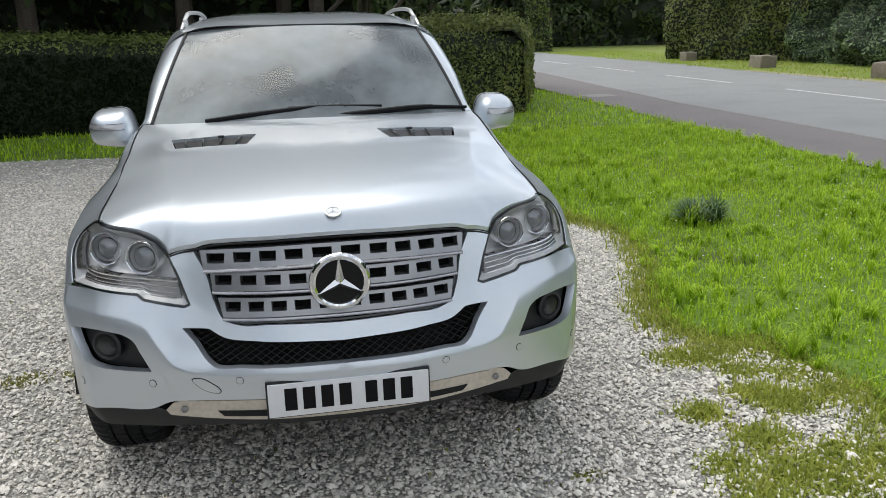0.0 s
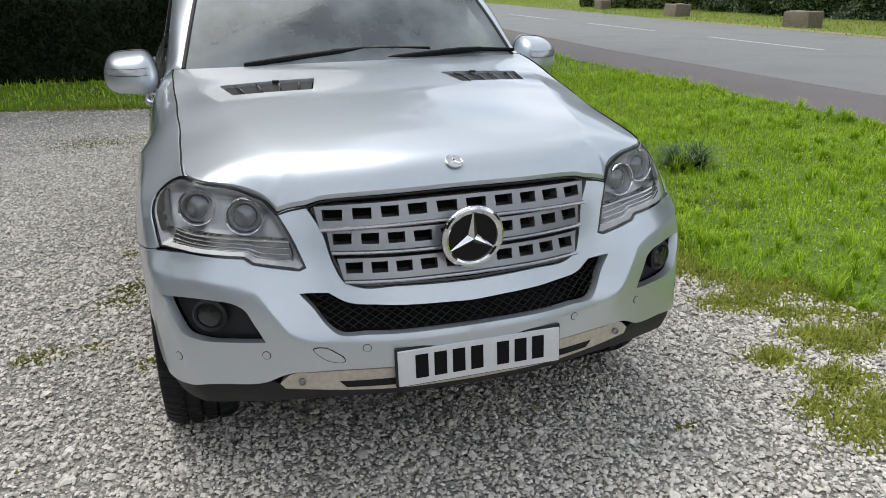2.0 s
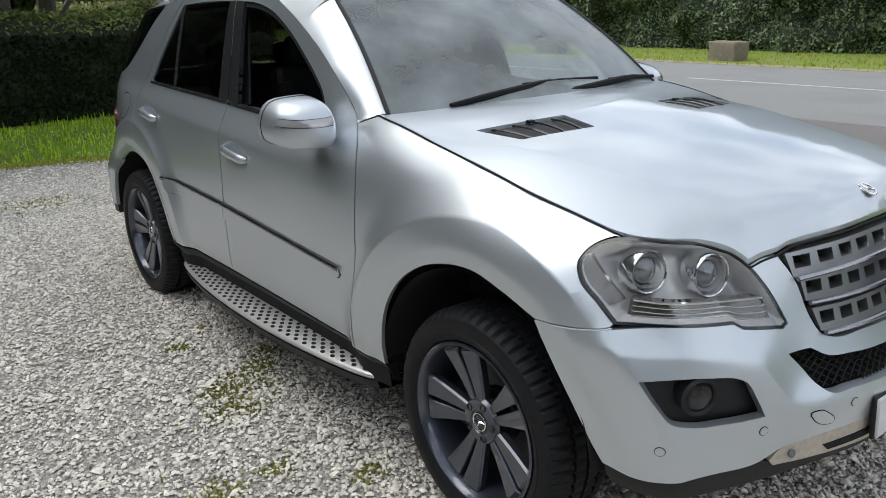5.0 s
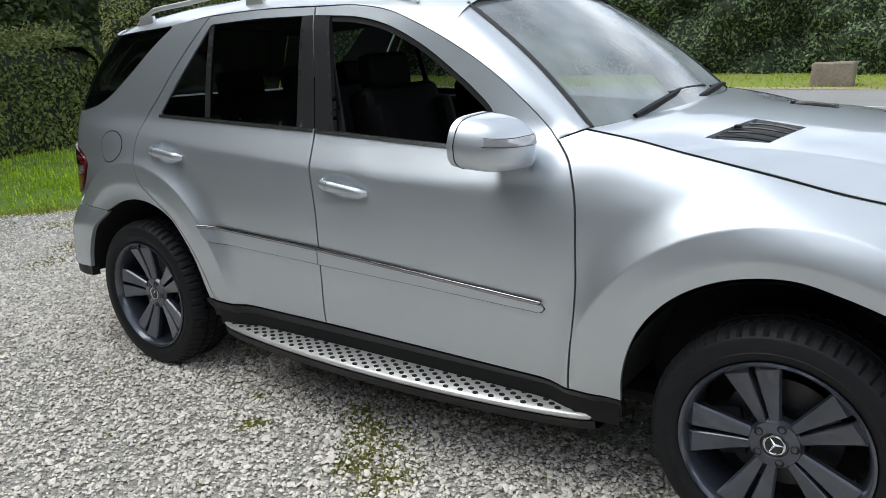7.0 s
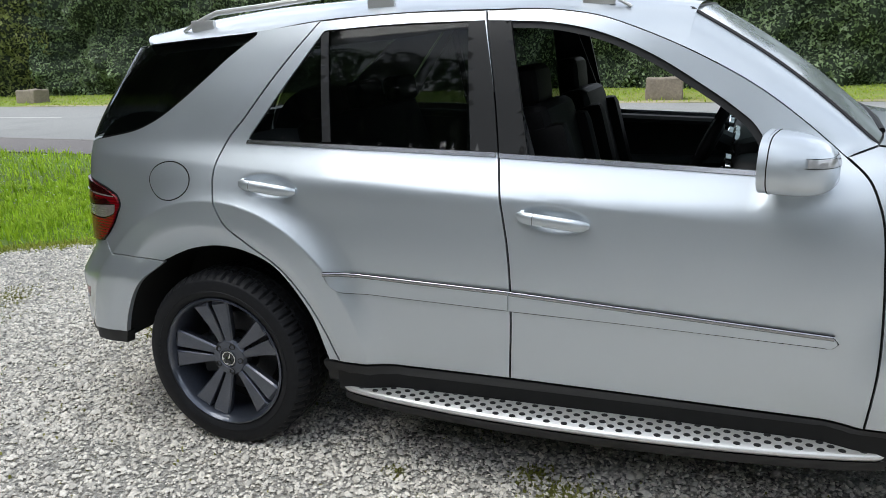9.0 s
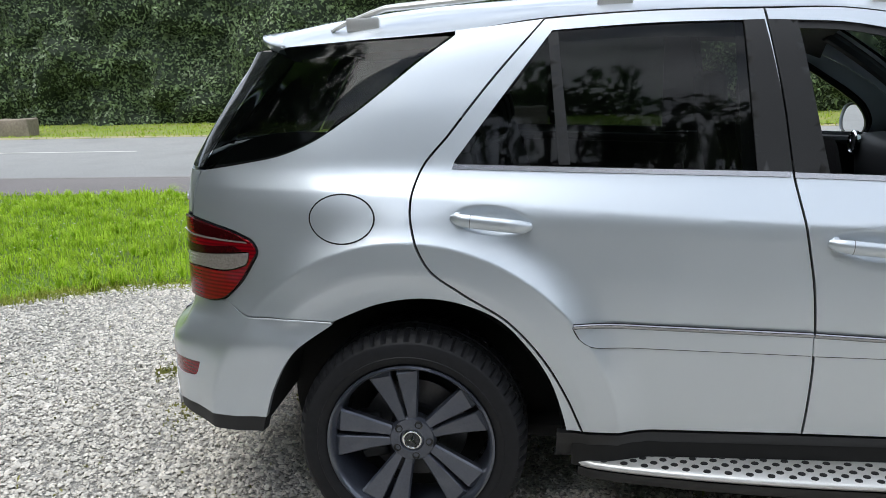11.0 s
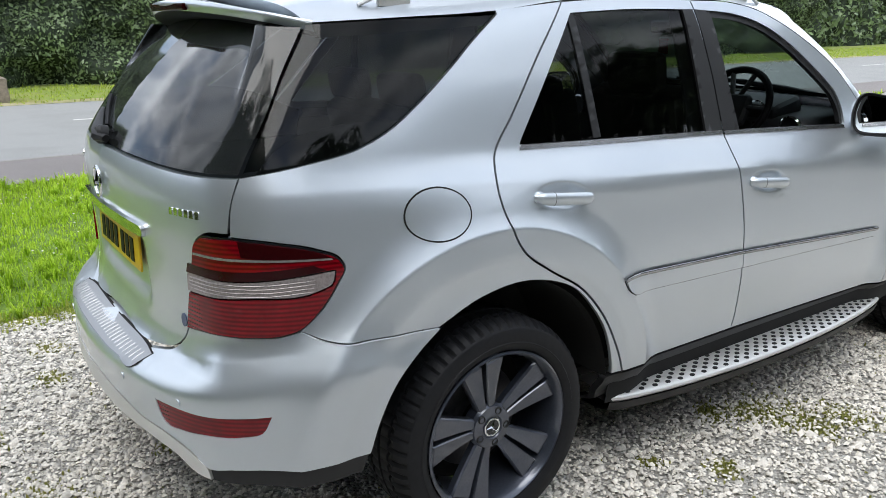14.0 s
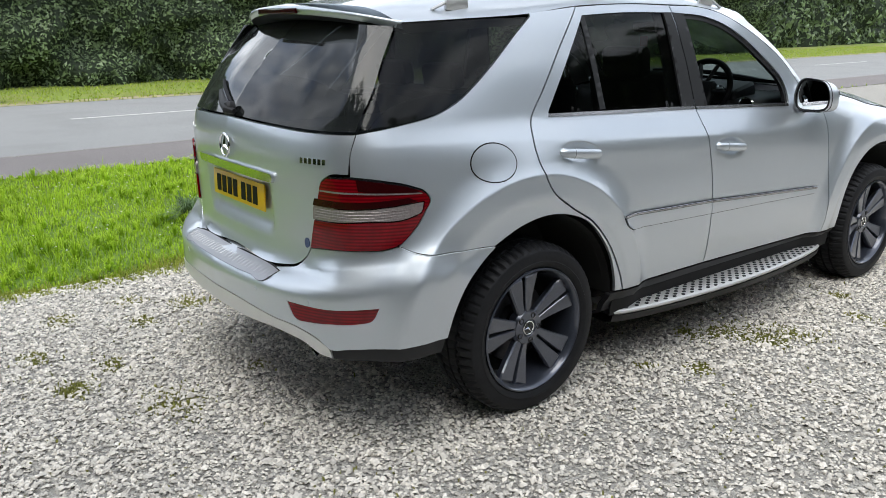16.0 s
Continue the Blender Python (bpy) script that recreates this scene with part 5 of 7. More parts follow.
# tail lamps
tail = [(5.27, 1.068, C), (5.12, 1.052), (5.0, 1.026), (4.945, 1.0), (4.932, .976), (4.955, .933), (5.0, .871), (5.07, .815), (5.12, .803), (5.22, .799), (5.36, .795), (5.505, .783, C), (5.485, .861), (5.445, .99), (5.425, 1.045), (5.39, 1.066, C)]
clear_band = [(5.470, .952), (5.33, .952), (5.21, .953), (5.06, .962), (4.962, .970, C), (4.972, .936), (5.0, .924), (5.21, .911), (5.33, .905), (5.476, .902, C)]
for side in ("right", "left"):
    tl = panel("tail_lamp", tail, RED, car, side, gap=.005, proud=.010, thick=.03, step=.02, holes=[clear_band], label="red tail lamp with a clear band")
    panel("clear_band", clear_band, WHITE_LENS, tl, side, gap=.0, proud=.009, thick=.02, step=.02, label="ribbed clear band")
    panel("upper_stripe", [(5.428, 1.018, C), (5.18, 1.014), (4.97, 1.006, C), (4.966, 1.001, C), (5.18, 1.008), (5.430, 1.012, C)], WHITE_LENS, tl, side, gap=0, proud=.0125, thick=.006, step=.02)
    panel("dark_wedge", [(5.24, 1.062, C), (5.12, 1.047), (5.0, 1.021), (4.962, 1.003, C), (5.14, 1.012), (5.23, 1.020, C)], DARK_RED, tl, side, gap=0, proud=.0112, thick=.006, step=.02)
    panel("dark_wedge", [(5.462, .982, C), (5.21, .981), (5.02, .990, C), (4.985, .975, C), (5.06, .966), (5.21, .957), (5.472, .956, C)], DARK_RED, tl, side, gap=0, proud=.0112, thick=.006, step=.02)
    panel("lamp_rim", tail, GLOSS_BLACK, tl, side, gap=0, proud=.002, thick=.02, step=.03)
    for k in range(4):
        zz = .914 + .010 * k
        part("lamp_rib", tube([skin(s, zz + .006 * smooth(5.2, 5.0, np.array(s)), -.0095) * ((1, 1, 1) if side == "right" else (-1, 1, 1)) for s in np.linspace(5.46, 5.02, 18)], .0009, 4), WHITE_LENS, tl)

# rear bumper
reflector = [(5.55, .596, C), (5.36, .592), (5.24, .597), (5.16, .600, C), (5.19, .549), (5.24, .539), (5.35, .533), (5.44, .527), (5.51, .531)]
rb_half = [(0, .683, C)] + R([(5.67, .683), (5.60, .697), (5.527, .748), (5.505, .779, C), (5.36, .791), (5.22, .795), (5.12, .799), (5.07, .808, C), (5.01, .783), (4.85, .773), (4.67, .766, C), (4.80, .67), (4.875, .541), (4.905, .451, C), (5.12, .444), (5.28, .441), (5.36, .437), (5.40, .468), (5.50, .502), (5.65, .514), (5.86, .530)]) + [(0, .533)]
rb = panel("rear_bumper", both(rb_half), PAINT, car, "rear", holes=[R(reflector), [(-p[0], *p[1:]) for p in R(reflector)]], gap=-.0012, thick=.02, step=.02,
           lines=[np.stack([sg * (S_END - u), ridge_rear(u) + dz], -1) for sg in (1, -1) for u in (np.arange(4.98, S_END - .03, .012),) for dz in (-.006, 0, .006)])
for sg in (1, -1):  # rolled upper edges of the bumpers
    for host, seam in ((rb, [(5.065, .8095), (5.01, .7845), (4.85, .7745), (4.675, .7675)]), (bumper, [(1.035, .8285), (1.06, .824), (1.12, .8140), (1.245, .8050)])):
        part("rolled_edge", tube([skin(u, z, .0005) * (sg, 1, 1) for u, z in catmull(seam, .02)], .0024, 6), PAINT, host)
for sg in (1, -1):
    panel("reflector", [(sg * p[0], *p[1:]) for p in R(reflector)], RED, rb, "rear", gap=.001, proud=-.003, thick=.02, label="long red reflector")
panel("sill_border", both([(0, .6825, C), (.36, .6815), (.445, .6765, C), (.428, .6515), (.30, .6465), (0, .6445)]), DARK, car, "rear", gap=0, proud=.0015, thick=.006, step=.012)
plate = panel("loading_sill", both([(0, .681, C), (.36, .680), (.440, .675, C), (.424, .653), (.30, .648), (0, .646)]), SILL_METAL, car, "rear", gap=0, proud=.003, thick=.006, step=.012, label="satin metal loading sill plate with fine ribs")
for k in range(30):
    u = -.40 + .80 * k / 29
    pts = [np.array(skin(S_END - abs(u), z, -.0035)) * (-1 if u < 0 else 1, 1, 1) for z in (.656, .664, .672)]
    part("sill_rib", tube(pts, .0018, 4), SILL_METAL, plate)
for u, z in ((.36, .600), (-.36, .600), (.66, .610), (-.66, .610)):
    panel("parking_sensor", [(u + .012 * math.cos(a), z + .012 * math.sin(a)) for a in np.linspace(0, 2 * math.pi, 13)[:-1]], PAINT, rb, "rear", gap=.001, proud=.003, thick=.006, step=.02)
panel("rear_skid", both([(0, .529, C)] + R([(5.86, .526), (5.65, .510), (5.50, .498), (5.40, .463), (5.355, .432), (5.345, .400, C), (5.40, .412), (5.47, .446), (5.55, .462), (5.83, .462)]) + [(0, .463)]), BRUSHED, car, "rear", gap=.001, proud=.002, thick=.03, label="satin metal rear skid strip")
for sg in (1, -1):
    panel("rear_valance", [(sg * p[0], *p[1:]) for p in R([(5.352, .428, C), (5.28, .438), (5.12, .441), (4.907, .448, C), (4.925, .392, C), (5.12, .388), (5.345, .396, C)])], BLACK, car, "rear", gap=.001, proud=-.006, thick=.04, label="black plastic rear valance")
for sg in (1, -1):
    part("exhaust_tip", lathe([(.040, -.22), (.040, 0), (.036, .004), (.033, 0), (.033, -.2)], pose(sg * .60, 3.755, .400, -90, 0, 0), 24, cap=False), CHROME, car, "oval chrome exhaust tip")

# dark structure behind the gaps, floor and wheel wells
for side in ("right", "left"):
    panel("inner_shell", [(1.2, 1.0, C)] + [(p[0], p[1] - .012) for p in HOOD_EDGE[1:-1]] + [(2.13, 1.20), (2.3, 1.18), (2.5, 1.14), (3.3, 1.18), (4.3, 1.215), (4.5, 1.30), (5.2, 1.20), (5.3, 1.0), (5.5, .75), (5.5, .46, C), (4.92, .46, C), (4.82, .66), (4.69, .78), (4.52, .845), (4.39, .862), (4.25, .845), (4.1, .77), (3.99, .64), (3.94, .46), (3.94, .30, C), (2.0, .30, C), (1.985, .52), (1.93, .67), (1.84, .78), (1.73, .848), (1.61, .882), (1.5, .888), (1.38, .862), (1.26, .82)], DARK, car, side, gap=0, proud=-.017, thick=.004, step=.06, fine=.04)
    sg = 1 if side == "left" else -1
    for wy in (0.0, 2.915):
        rows = []
        for a in np.linspace(math.radians(4), math.radians(176), 30):
            r = .475
            rows.append([(sg * x, wy + r * math.cos(a), .385 + r * math.sin(a)) for x in (.932, .85, .7, .55)])
        grid_mesh("wheel_well", rows, DARK, car, "black wheel arch liner")
        flange = [[(sg * .885, wy + r * math.cos(a), .385 + r * math.sin(a)) for r in (.474, .545)] for a in np.linspace(math.radians(12), math.radians(168), 30)]
        grid_mesh("well_flange", flange, DARK, car)
        ring = [(sg * .55, wy + .485 * math.cos(a), .385 + .485 * math.sin(a)) for a in np.linspace(math.radians(-14), math.radians(194), 30)]
        mesh_object("well_wall", ring, [tuple(range(30))], DARK, car, smooth_faces=False)
part("underbody", box((1.30, 3.7, .05), pose(0, 1.5, .285), .02), DARK, car)
part("bulkhead", box((1.45, .04, .62), pose(0, .62, .85)), DARK, car)
part("engine_cover", box((1.2, 1.0, .3), pose(0, .0, .75), .05), DARK, car)
panel("front_backing", both([(0, 1.0, C), (.5, .97), (.75, 1.0), (1.0, .98), (1.15, .93, C), (1.15, .80, C), (1.0, .46, C), (0, .45)]), DARK, car, "front", gap=0, proud=-.15, thick=.004, step=.08)
panel("tailgate_inner", both([(0, 1.20, C), (.85, 1.19, C), (.60, .75, C), (.5, .70), (0, .70)]), DARK, car, "rear", gap=0, proud=-.05, thick=.004, step=.08)

# mirrors: a boxy shell, rounded to the front, on a dark foot
def mirror_at(f, a):
    """f from the rim at the back to the front, a round the shell; x outward from the shell's middle."""
    k = math.sqrt(max(0, 1 - (f * .985) ** 3.4))
    ca, sa = math.cos(a), math.sin(a)
    px = .114 * math.copysign(abs(ca) ** .5, ca) * k
    pz = .086 * math.copysign(abs(sa) ** .55, sa) * (k if sa > 0 else k ** .6)
    return mirror_place(px, pz, f, k)


def mirror_place(px, pz, f, k):
    px = px * (1 - .20 * max(0.0, pz) / .093)
    return (.968 + px - .012 * (1 - k), .955 - .190 * f + .030 * px / .12, 1.214 + pz * (1 - .10 * px / .12) - .020 * f)


def mirror_front(px, pz, out=0.0):
    """The front of the shell at a place across and up."""
    kr = min(.999, ((abs(px) / .120) ** 4 + (abs(pz) / .093) ** (2 / .55)) ** .25)
    f = (1 - kr * kr) ** (1 / 3.4) / .985
    x, y, z = mirror_place(px, pz, f, kr)
    return (x, y - out, z)


for side in ("right", "left"):
    sg = -1 if side == "right" else 1
    n = 40
    rows = [[(sg * p[0], p[1], p[2]) for p in [mirror_at(f, 2 * math.pi * j / n) for j in range(n)]] for f in np.linspace(0, 1, 22) ** .8]
    tip = np.mean(np.array(rows[-1]), 0) - (0, .003, 0)
    rows.append([tuple(tip + (np.array(p) - tip) * .4) for p in rows[-1]])
    rows.append([tuple(tip)] * n)
    mir = grid_mesh("wing_mirror", rows, PAINT, car, "silver wing mirror with a built-in indicator", close=True, flip=side == "left")
    centre = np.array((sg * .968, .955, 1.214))
    mesh_object("mirror_glass", [tuple(centre + (np.array(p) - centre) * (.88, 1, .86) - (0, .012, 0)) for p in rows[0]], [tuple(range(n))], MIRROR, mir, "mirror glass", False)
    mesh_object("mirror_back", [tuple(centre + (np.array(p) - centre) * .99 - (0, .016, 0)) for p in rows[0]], [tuple(range(n))], BLACK, mir, "", False)
    ind = [[(sg * p[0], p[1], p[2]) for p in [mirror_front(px, z, .0025) for px in np.linspace(-.070, .106, 22)]] for z in np.linspace(.012, .036, 5)]
    grid_mesh("indicator", ind, MIRROR_LENS, mir, "clear indicator strip", flip=side == "right")
    for z, c0, c1 in ((.010, -.075, .108), (.038, -.075, .106)):
        seam = [mirror_front(px, z, .0008) for px in np.linspace(c0, c1, 20)]
        part("seam", tube([(sg * p[0], p[1], p[2]) for p in seam], .0009, 5), DARK, mir)
    ring = [mirror_at(.13, 2 * math.pi * j / 40) for j in range(41)]
    part("seam", tube([(sg * (p[0] + .0006 * (1 if p[0] > .968 else -1)), p[1], p[2]) for p in ring], .0018, 5), DARK, mir)
    part("mirror_foot", tube([(sg * .83, .845, 1.118), (sg * .875, .86, 1.122), (sg * .915, .875, 1.138)], [.030, .026, .024], 10, .6), PAINT, mir)

# wipers and cowl
grid_mesh("cowl", [[(x, .548 + f * .10 + .07 * (x / .75) ** 2, 1.232 + f * .012 - .02 * (x / .75) ** 4) for x in np.linspace(-.75, .75, 24)] for f in np.linspace(0, 1, 4)], BLACK, car, "black plastic cowl")
for pts, rad in (([(-.50, .60, 1.246), (-.33, .60, 1.262), (-.10, .61, 1.282), (.05, .63, 1.292)], [.010, .014, .013, .010]), ([(-.12, .622, 1.288), (.10, .625, 1.290), (.33, .625, 1.283)], [.009, .009, .007]),
                 ([(.02, .585, 1.244), (.25, .59, 1.256), (.48, .61, 1.270), (.58, .62, 1.272)], [.010, .014, .013, .009]), ([(.40, .62, 1.270), (.60, .635, 1.268), (.76, .66, 1.258)], [.009, .009, .007])):
    part("wiper", tube(pts, rad, 8, 1.1), INK, car, "black windscreen wiper")

# ---- wheels: built once about the local z axis (outward), then set four times on shared meshes ----
TYRE_R, TYRE_W = .368, .262


def tread(r, h, k):
    """Shoulder blocks: every few steps the outer tread is cut."""
    if r > .351 and abs(h) > .062:
        return -.009 if k % 4 == 0 else 0
    if r > .364 and abs(h) > .01:
        return -.008 if (k + (2 if h > 0 else 0)) % 4 == 0 else 0
    return 0


w2 = TYRE_W / 2
tyre_prof = [(.262, -w2 + .03), (.275, -w2 + .008), (.310, -w2), (.340, -w2 + .006), (.356, -w2 + .020), (.3645, -w2 + .040), (TYRE_R, -.075),
             (TYRE_R, -.058), (.355, -.057), (.355, -.047), (TYRE_R, -.046), (TYRE_R, -.007), (.355, -.006), (.355, .006), (TYRE_R, .007), (TYRE_R, .046), (.355, .047), (.355, .057), (TYRE_R, .058), (TYRE_R, .075),
             (.3645, w2 - .040), (.356, w2 - .020), (.345, w2 - .008), (.3425, w2 - .0055), (.338, w2 - .003), (.310, w2), (.300, w2 - .0005), (.298, w2 + .0015), (.294, w2 + .001), (.275, w2 - .008), (.268, w2 - .016), (.264, w2 - .03)]
LOCAL = Matrix.Identity(4)


def spoke_pair():
    """Two flat blades with a narrow slot between, widening to the rim, dished towards the hub."""
    bm = bmesh.new()
    for sg in (1, -1):
        rs = np.linspace(.052, .258, 9)
        rows = []
        for r in rs:
            f = (r - .052) / .206
            slot = .003 + .0065 * f
            width = .028 + .054 * f ** 1.1
            lift = .078 + .030 * f ** 1.5 - .020 * smooth(.9, 1.0, np.array(f))
            a, b = slot, slot + width
            rows.append([(r, a, lift - .004), (r, a + .003, lift), (r, b - .006, lift - .003), (r, b, lift - .010), (r, b - .002, lift - .034), (r, a, lift - .034)])
        vr = [[bm.verts.new((x, y * sg, z)) for x, y, z in row] for row in rows]
        for p, q in zip(vr, vr[1:]):
            for j in range(6):
                bm.faces.new((p[j], p[(j + 1) % 6], q[(j + 1) % 6], q[j]))
        bm.faces.new(vr[0])
        bm.faces.new(vr[-1])
    return bm


def mesh_of(bm, mat, angle=30):
    ob = part("tmp", bm, mat, None, "", angle)
    me = ob.data
    bpy.data.objects.remove(ob)
    return me


rim_prof = [(.268, .118), (.2685, .124), (.262, .127), (.256, .122), (.250, .108), (.243, .085), (.236, .03), (.234, -.06), (.250, -.10), (.262, -.118)]
W_RIM = mesh_of(lathe(rim_prof, LOCAL, 72, cap=False), RIM)
W_TYRE = mesh_of(lathe(tyre_prof, LOCAL, 240, tread, cap=False), RUBBER, 28)
W_SPOKE = mesh_of(spoke_pair(), RIM)
W_HUB = mesh_of(lathe([(.075, .03), (.078, .070), (.070, .082), (.040, .086), (.036, .080), (.0001, .080)], LOCAL, 40, cap=False), RIM)
W_NUT = mesh_of(lathe([(.0135, .06), (.0135, .084), (.011, .088), (.009, .084), (.0001, .082)], LOCAL, 12, cap=False), BLACK)
W_DISC = mesh_of(lathe([(.06, .0), (.085, .005), (.09, -.01), (.170, -.01), (.172, -.016), (.170, -.03), (.09, -.03)], LOCAL, 48, cap=False), BRAKE)
W_CAL = mesh_of(box((.09, .16, .06), pose(.15, 0, -.02), .015), TRIM_GREY)
W_BACK = mesh_of(lathe([(.2345, -.055), (.0001, -.06)], LOCAL, 32, cap=False), DARK)
cap_ob = star(.032, Matrix.Translation((0, 0, .0835)), CHROME, None, .11, .006, GLOSS_BLACK, "centre_cap")
W_CAP, W_CAPDISC = cap_ob.data, cap_ob.children[0].data
for o in list(cap_ob.children) + [cap_ob]:
    bpy.data.objects.remove(o)


def child(name, me, parent, m, label=""):
    ob = new(name, me)
    ob.parent = parent
    ob.matrix_parent_inverse = Matrix.Identity(4)
    ob.matrix_basis = m
    if label:
        tagged(ob, label)
    return ob


for wy, sg, spin, steer in ((0.0, -1, 162, 0), (2.915, -1, 228, 0), (0.0, 1, 5, 0), (2.915, 1, 30, 0)):
    # local z points outward
    m = Matrix.Translation((sg * .818, wy, TYRE_R - .004)) @ pose(0, 0, 0, 0, 90 * sg, 0) @ pose(0, 0, 0, 0, 0, spin)
    wheel = new("wheel", W_RIM)
    wheel.parent = car
    wheel.matrix_parent_inverse = Matrix.Translation(-car.location)
    wheel.matrix_basis = m
    tagged(wheel, "anthracite five-spoke alloy wheel with a worn black tyre")
    child("tyre", W_TYRE, wheel, LOCAL, "black road tyre")
    for k in range(5):
        child("spoke", W_SPOKE, wheel, pose(0, 0, 0, 0, 0, 72 * k))
        a = radians(72 * k + 36)
        child("wheel_bolt", W_NUT, wheel, Matrix.Translation((.056 * math.cos(a), .056 * math.sin(a), 0)))
    child("hub", W_HUB, wheel, LOCAL)
    child("centre_cap", W_CAP, wheel, pose(0, 0, 0, 0, 0, 20), "chrome badge on the hub")
    child("cap_disc", W_CAPDISC, wheel, LOCAL)
    child("brake_disc", W_DISC, wheel, LOCAL, "steel brake disc")
    child("brake_caliper", W_CAL, wheel, pose(0, 0, 0, 0, 0, 100 - spin))
    child("brake_shield", W_BACK, wheel, LOCAL)

# ---- the car's inside, seen through the open and tinted windows ----
def seat(x, y, parent, wide=.50, head=True):
    s = part("seat_cushion", box((wide, .50, .16), pose(x, y - .06, .70, 6, 0, 0), .05, 3), LEATHER, parent, "black leather seat")
    part("backrest", box((wide, .15, .66), pose(x, y + .26, 1.02, -14, 0, 0), .06, 3), LEATHER, s)
    for sg in (1, -1):
        part("bolster", box((.09, .18, .56), pose(x + sg * wide * .43, y + .22, 1.0, -14, 0, 0), .04, 2), LEATHER, s)
    if head:
        part("headrest", box((.27, .10, .165), pose(x, y + .375, 1.395, -6, 0, 0), .045, 3), LEATHER, s)
        for sg in (1, -1):
            part("headrest_post", tube([(x + sg * .06, y + .36, 1.28), (x + sg * .06, y + .37, 1.36)], .006, 6), CHROME, s)
    return s


for x in (-.39, .39):
    seat(x, 1.40, car)
bench = part("rear_bench", box((1.08, .50, .16), pose(0, 2.24, .72, 6, 0, 0), .05, 3), LEATHER, car, "black leather rear bench")
part("bench_back", box((1.08, .14, .60), pose(0, 2.60, 1.0, -18, 0, 0), .06, 3), LEATHER, bench)
for x in (-.42, 0, .42):
    part("headrest", box((.26, .09, .13), pose(x, 2.67, 1.345, -10, 0, 0), .04, 3), LEATHER, bench)
dash = part("dashboard", box((1.44, .42, .26), pose(0, .84, 1.06, -4, 0, 0), .07, 4), TRIM_GREY, car, "dark grey dashboard")
part("instrument_hood", box((.36, .22, .10), pose(-.39, .93, 1.195, -12, 0, 0), .04, 3), TRIM_GREY, dash)
part("centre_console", box((.30, .70, .35), pose(0, 1.15, .82, -18, 0, 0), .05, 3), TRIM_GREY, dash)
for x in (-.66, -.12, .12, .66):
    part("air_vent_ring", lathe([(.052, -.01), (.056, .006), (.048, .012), (.044, .004)], look((x, 1.062, 1.135), (x, 0, 1.10)), 28, cap=False), CHROME, dash, "round chrome-ringed air vent")
    part("air_vent", lathe([(.046, -.004), (.0001, -.004)], look((x, 1.062, 1.135), (x, 0, 1.10)), 24, cap=False), BLACK, dash)
for x in (-.47, -.32):
    part("dial_ring", lathe([(.050, -.01), (.054, .004), (.046, .010)], look((x, 1.045, 1.19), (x, 0, 1.0)), 28, cap=False), CHROME, dash)
wheel_c, tilt = Vector((-.40, 1.125, 1.215)), 64
sw = part("steering_wheel", lathe([(.180 + .0165 * math.cos(a), .0165 * math.sin(a)) for a in np.linspace(0, 2 * math.pi, 11)[:-1]], Matrix.Translation(wheel_c) @ pose(0, 0, 0, -tilt, 0, 0), 40, close=True), LEATHER, car, "black leather steering wheel on the right-hand side")
part("steering_boss", box((.17, .15, .05), Matrix.Translation(wheel_c) @ pose(0, 0, -.015, -tilt, 0, 0), .03, 3), TRIM_GREY, sw)
for a in (0, 180, 250, 290):
    d = Vector((math.cos(radians(a)), math.sin(radians(a)), 0))
    m = Matrix.Translation(wheel_c) @ pose(0, 0, 0, -tilt, 0, 0)
    part("steering_spoke", tube([m @ (d * .06), m @ (d * .17)], .012, 6), TRIM_GREY, sw)
part("steering_column", tube([wheel_c, wheel_c + Vector((0, -.28, -.13))], .04, 8), TRIM_GREY, dash)
for side in ("right", "left"):
    fx = (1, 1, 1) if side == "right" else (-1, 1, 1)
    for s0, s1 in ((2.24, 3.22), (3.32, 4.28)):
        dc = panel("door_card", [(s0, 1.13, C), (s1, 1.175 if s0 < 3 else 1.20, C), (s1, .55 if s0 < 3 else .95, C)] + ([(4.0, .78, C), (3.84, .55, C)] if s0 > 3 else []) + [(s0, .55, C)], TRIM_GREY, car, side, gap=0, proud=-.075, thick=.012, step=.08, label="dark door lining")
        part("arm_rest", tube([skin(s, .93, .11) * fx for s in np.linspace(s0 + .25, s1 - .1, 8)], .035, 8), TRIM_GREY, dc)
        part("door_cap", tube([skin(s, 1.12 + .045 * (s - s0) + (.03 if s0 > 3 else 0), .085) * fx for s in np.linspace(s0, s1, 10)], .022, 8), TRIM_GREY, dc)
    panel("inner_pillar", [(3.36, 1.66, C), (3.46, 1.66, C), (3.44, 1.19, C), (3.20, 1.19, C)], TRIM_GREY, car, side, gap=0, proud=-.05, thick=.01, step=.06)
    part("inner_pillar", tube([windscreen(1.0, v) * (-1 if side == "right" else 1, 1, 1) * np.array((1.02, 1, 1)) + (0, .04, -.03) for v in np.linspace(0, 1, 8)], .03, 8), TRIM_GREY, car)
lin = [[roof_at(1.22 + 2.1 * f, v) + (0, 0, -.035 - .02 * v * v) for v in np.linspace(-.97, .97, 25)] for f in np.linspace(0, 1, 30)]
grid_mesh("roof_lining", lin, LINING, car, "grey roof lining")
part("cabin_floor", box((1.06, 2.9, .04), pose(0, 2.0, .56)), TRIM_GREY, car)
part("boot_cover", box((1.3, .95, .02), pose(0, 3.1, 1.10), .008), TRIM_GREY, car)
part("air_freshener", box((.05, .006, .075), pose(.02, 1.13, 1.475, 0, 0, 12), .002), RED, car, "small red air freshener hanging from the mirror")
part("freshener_string", tube([(.02, 1.13, 1.512), (.01, 1.13, 1.545)], .0012, 4), INK, car)
part("rear_view_mirror", box((.22, .03, .065), pose(0, 1.12, 1.565, -10, 0, 0), .015), GLOSS_BLACK, car)

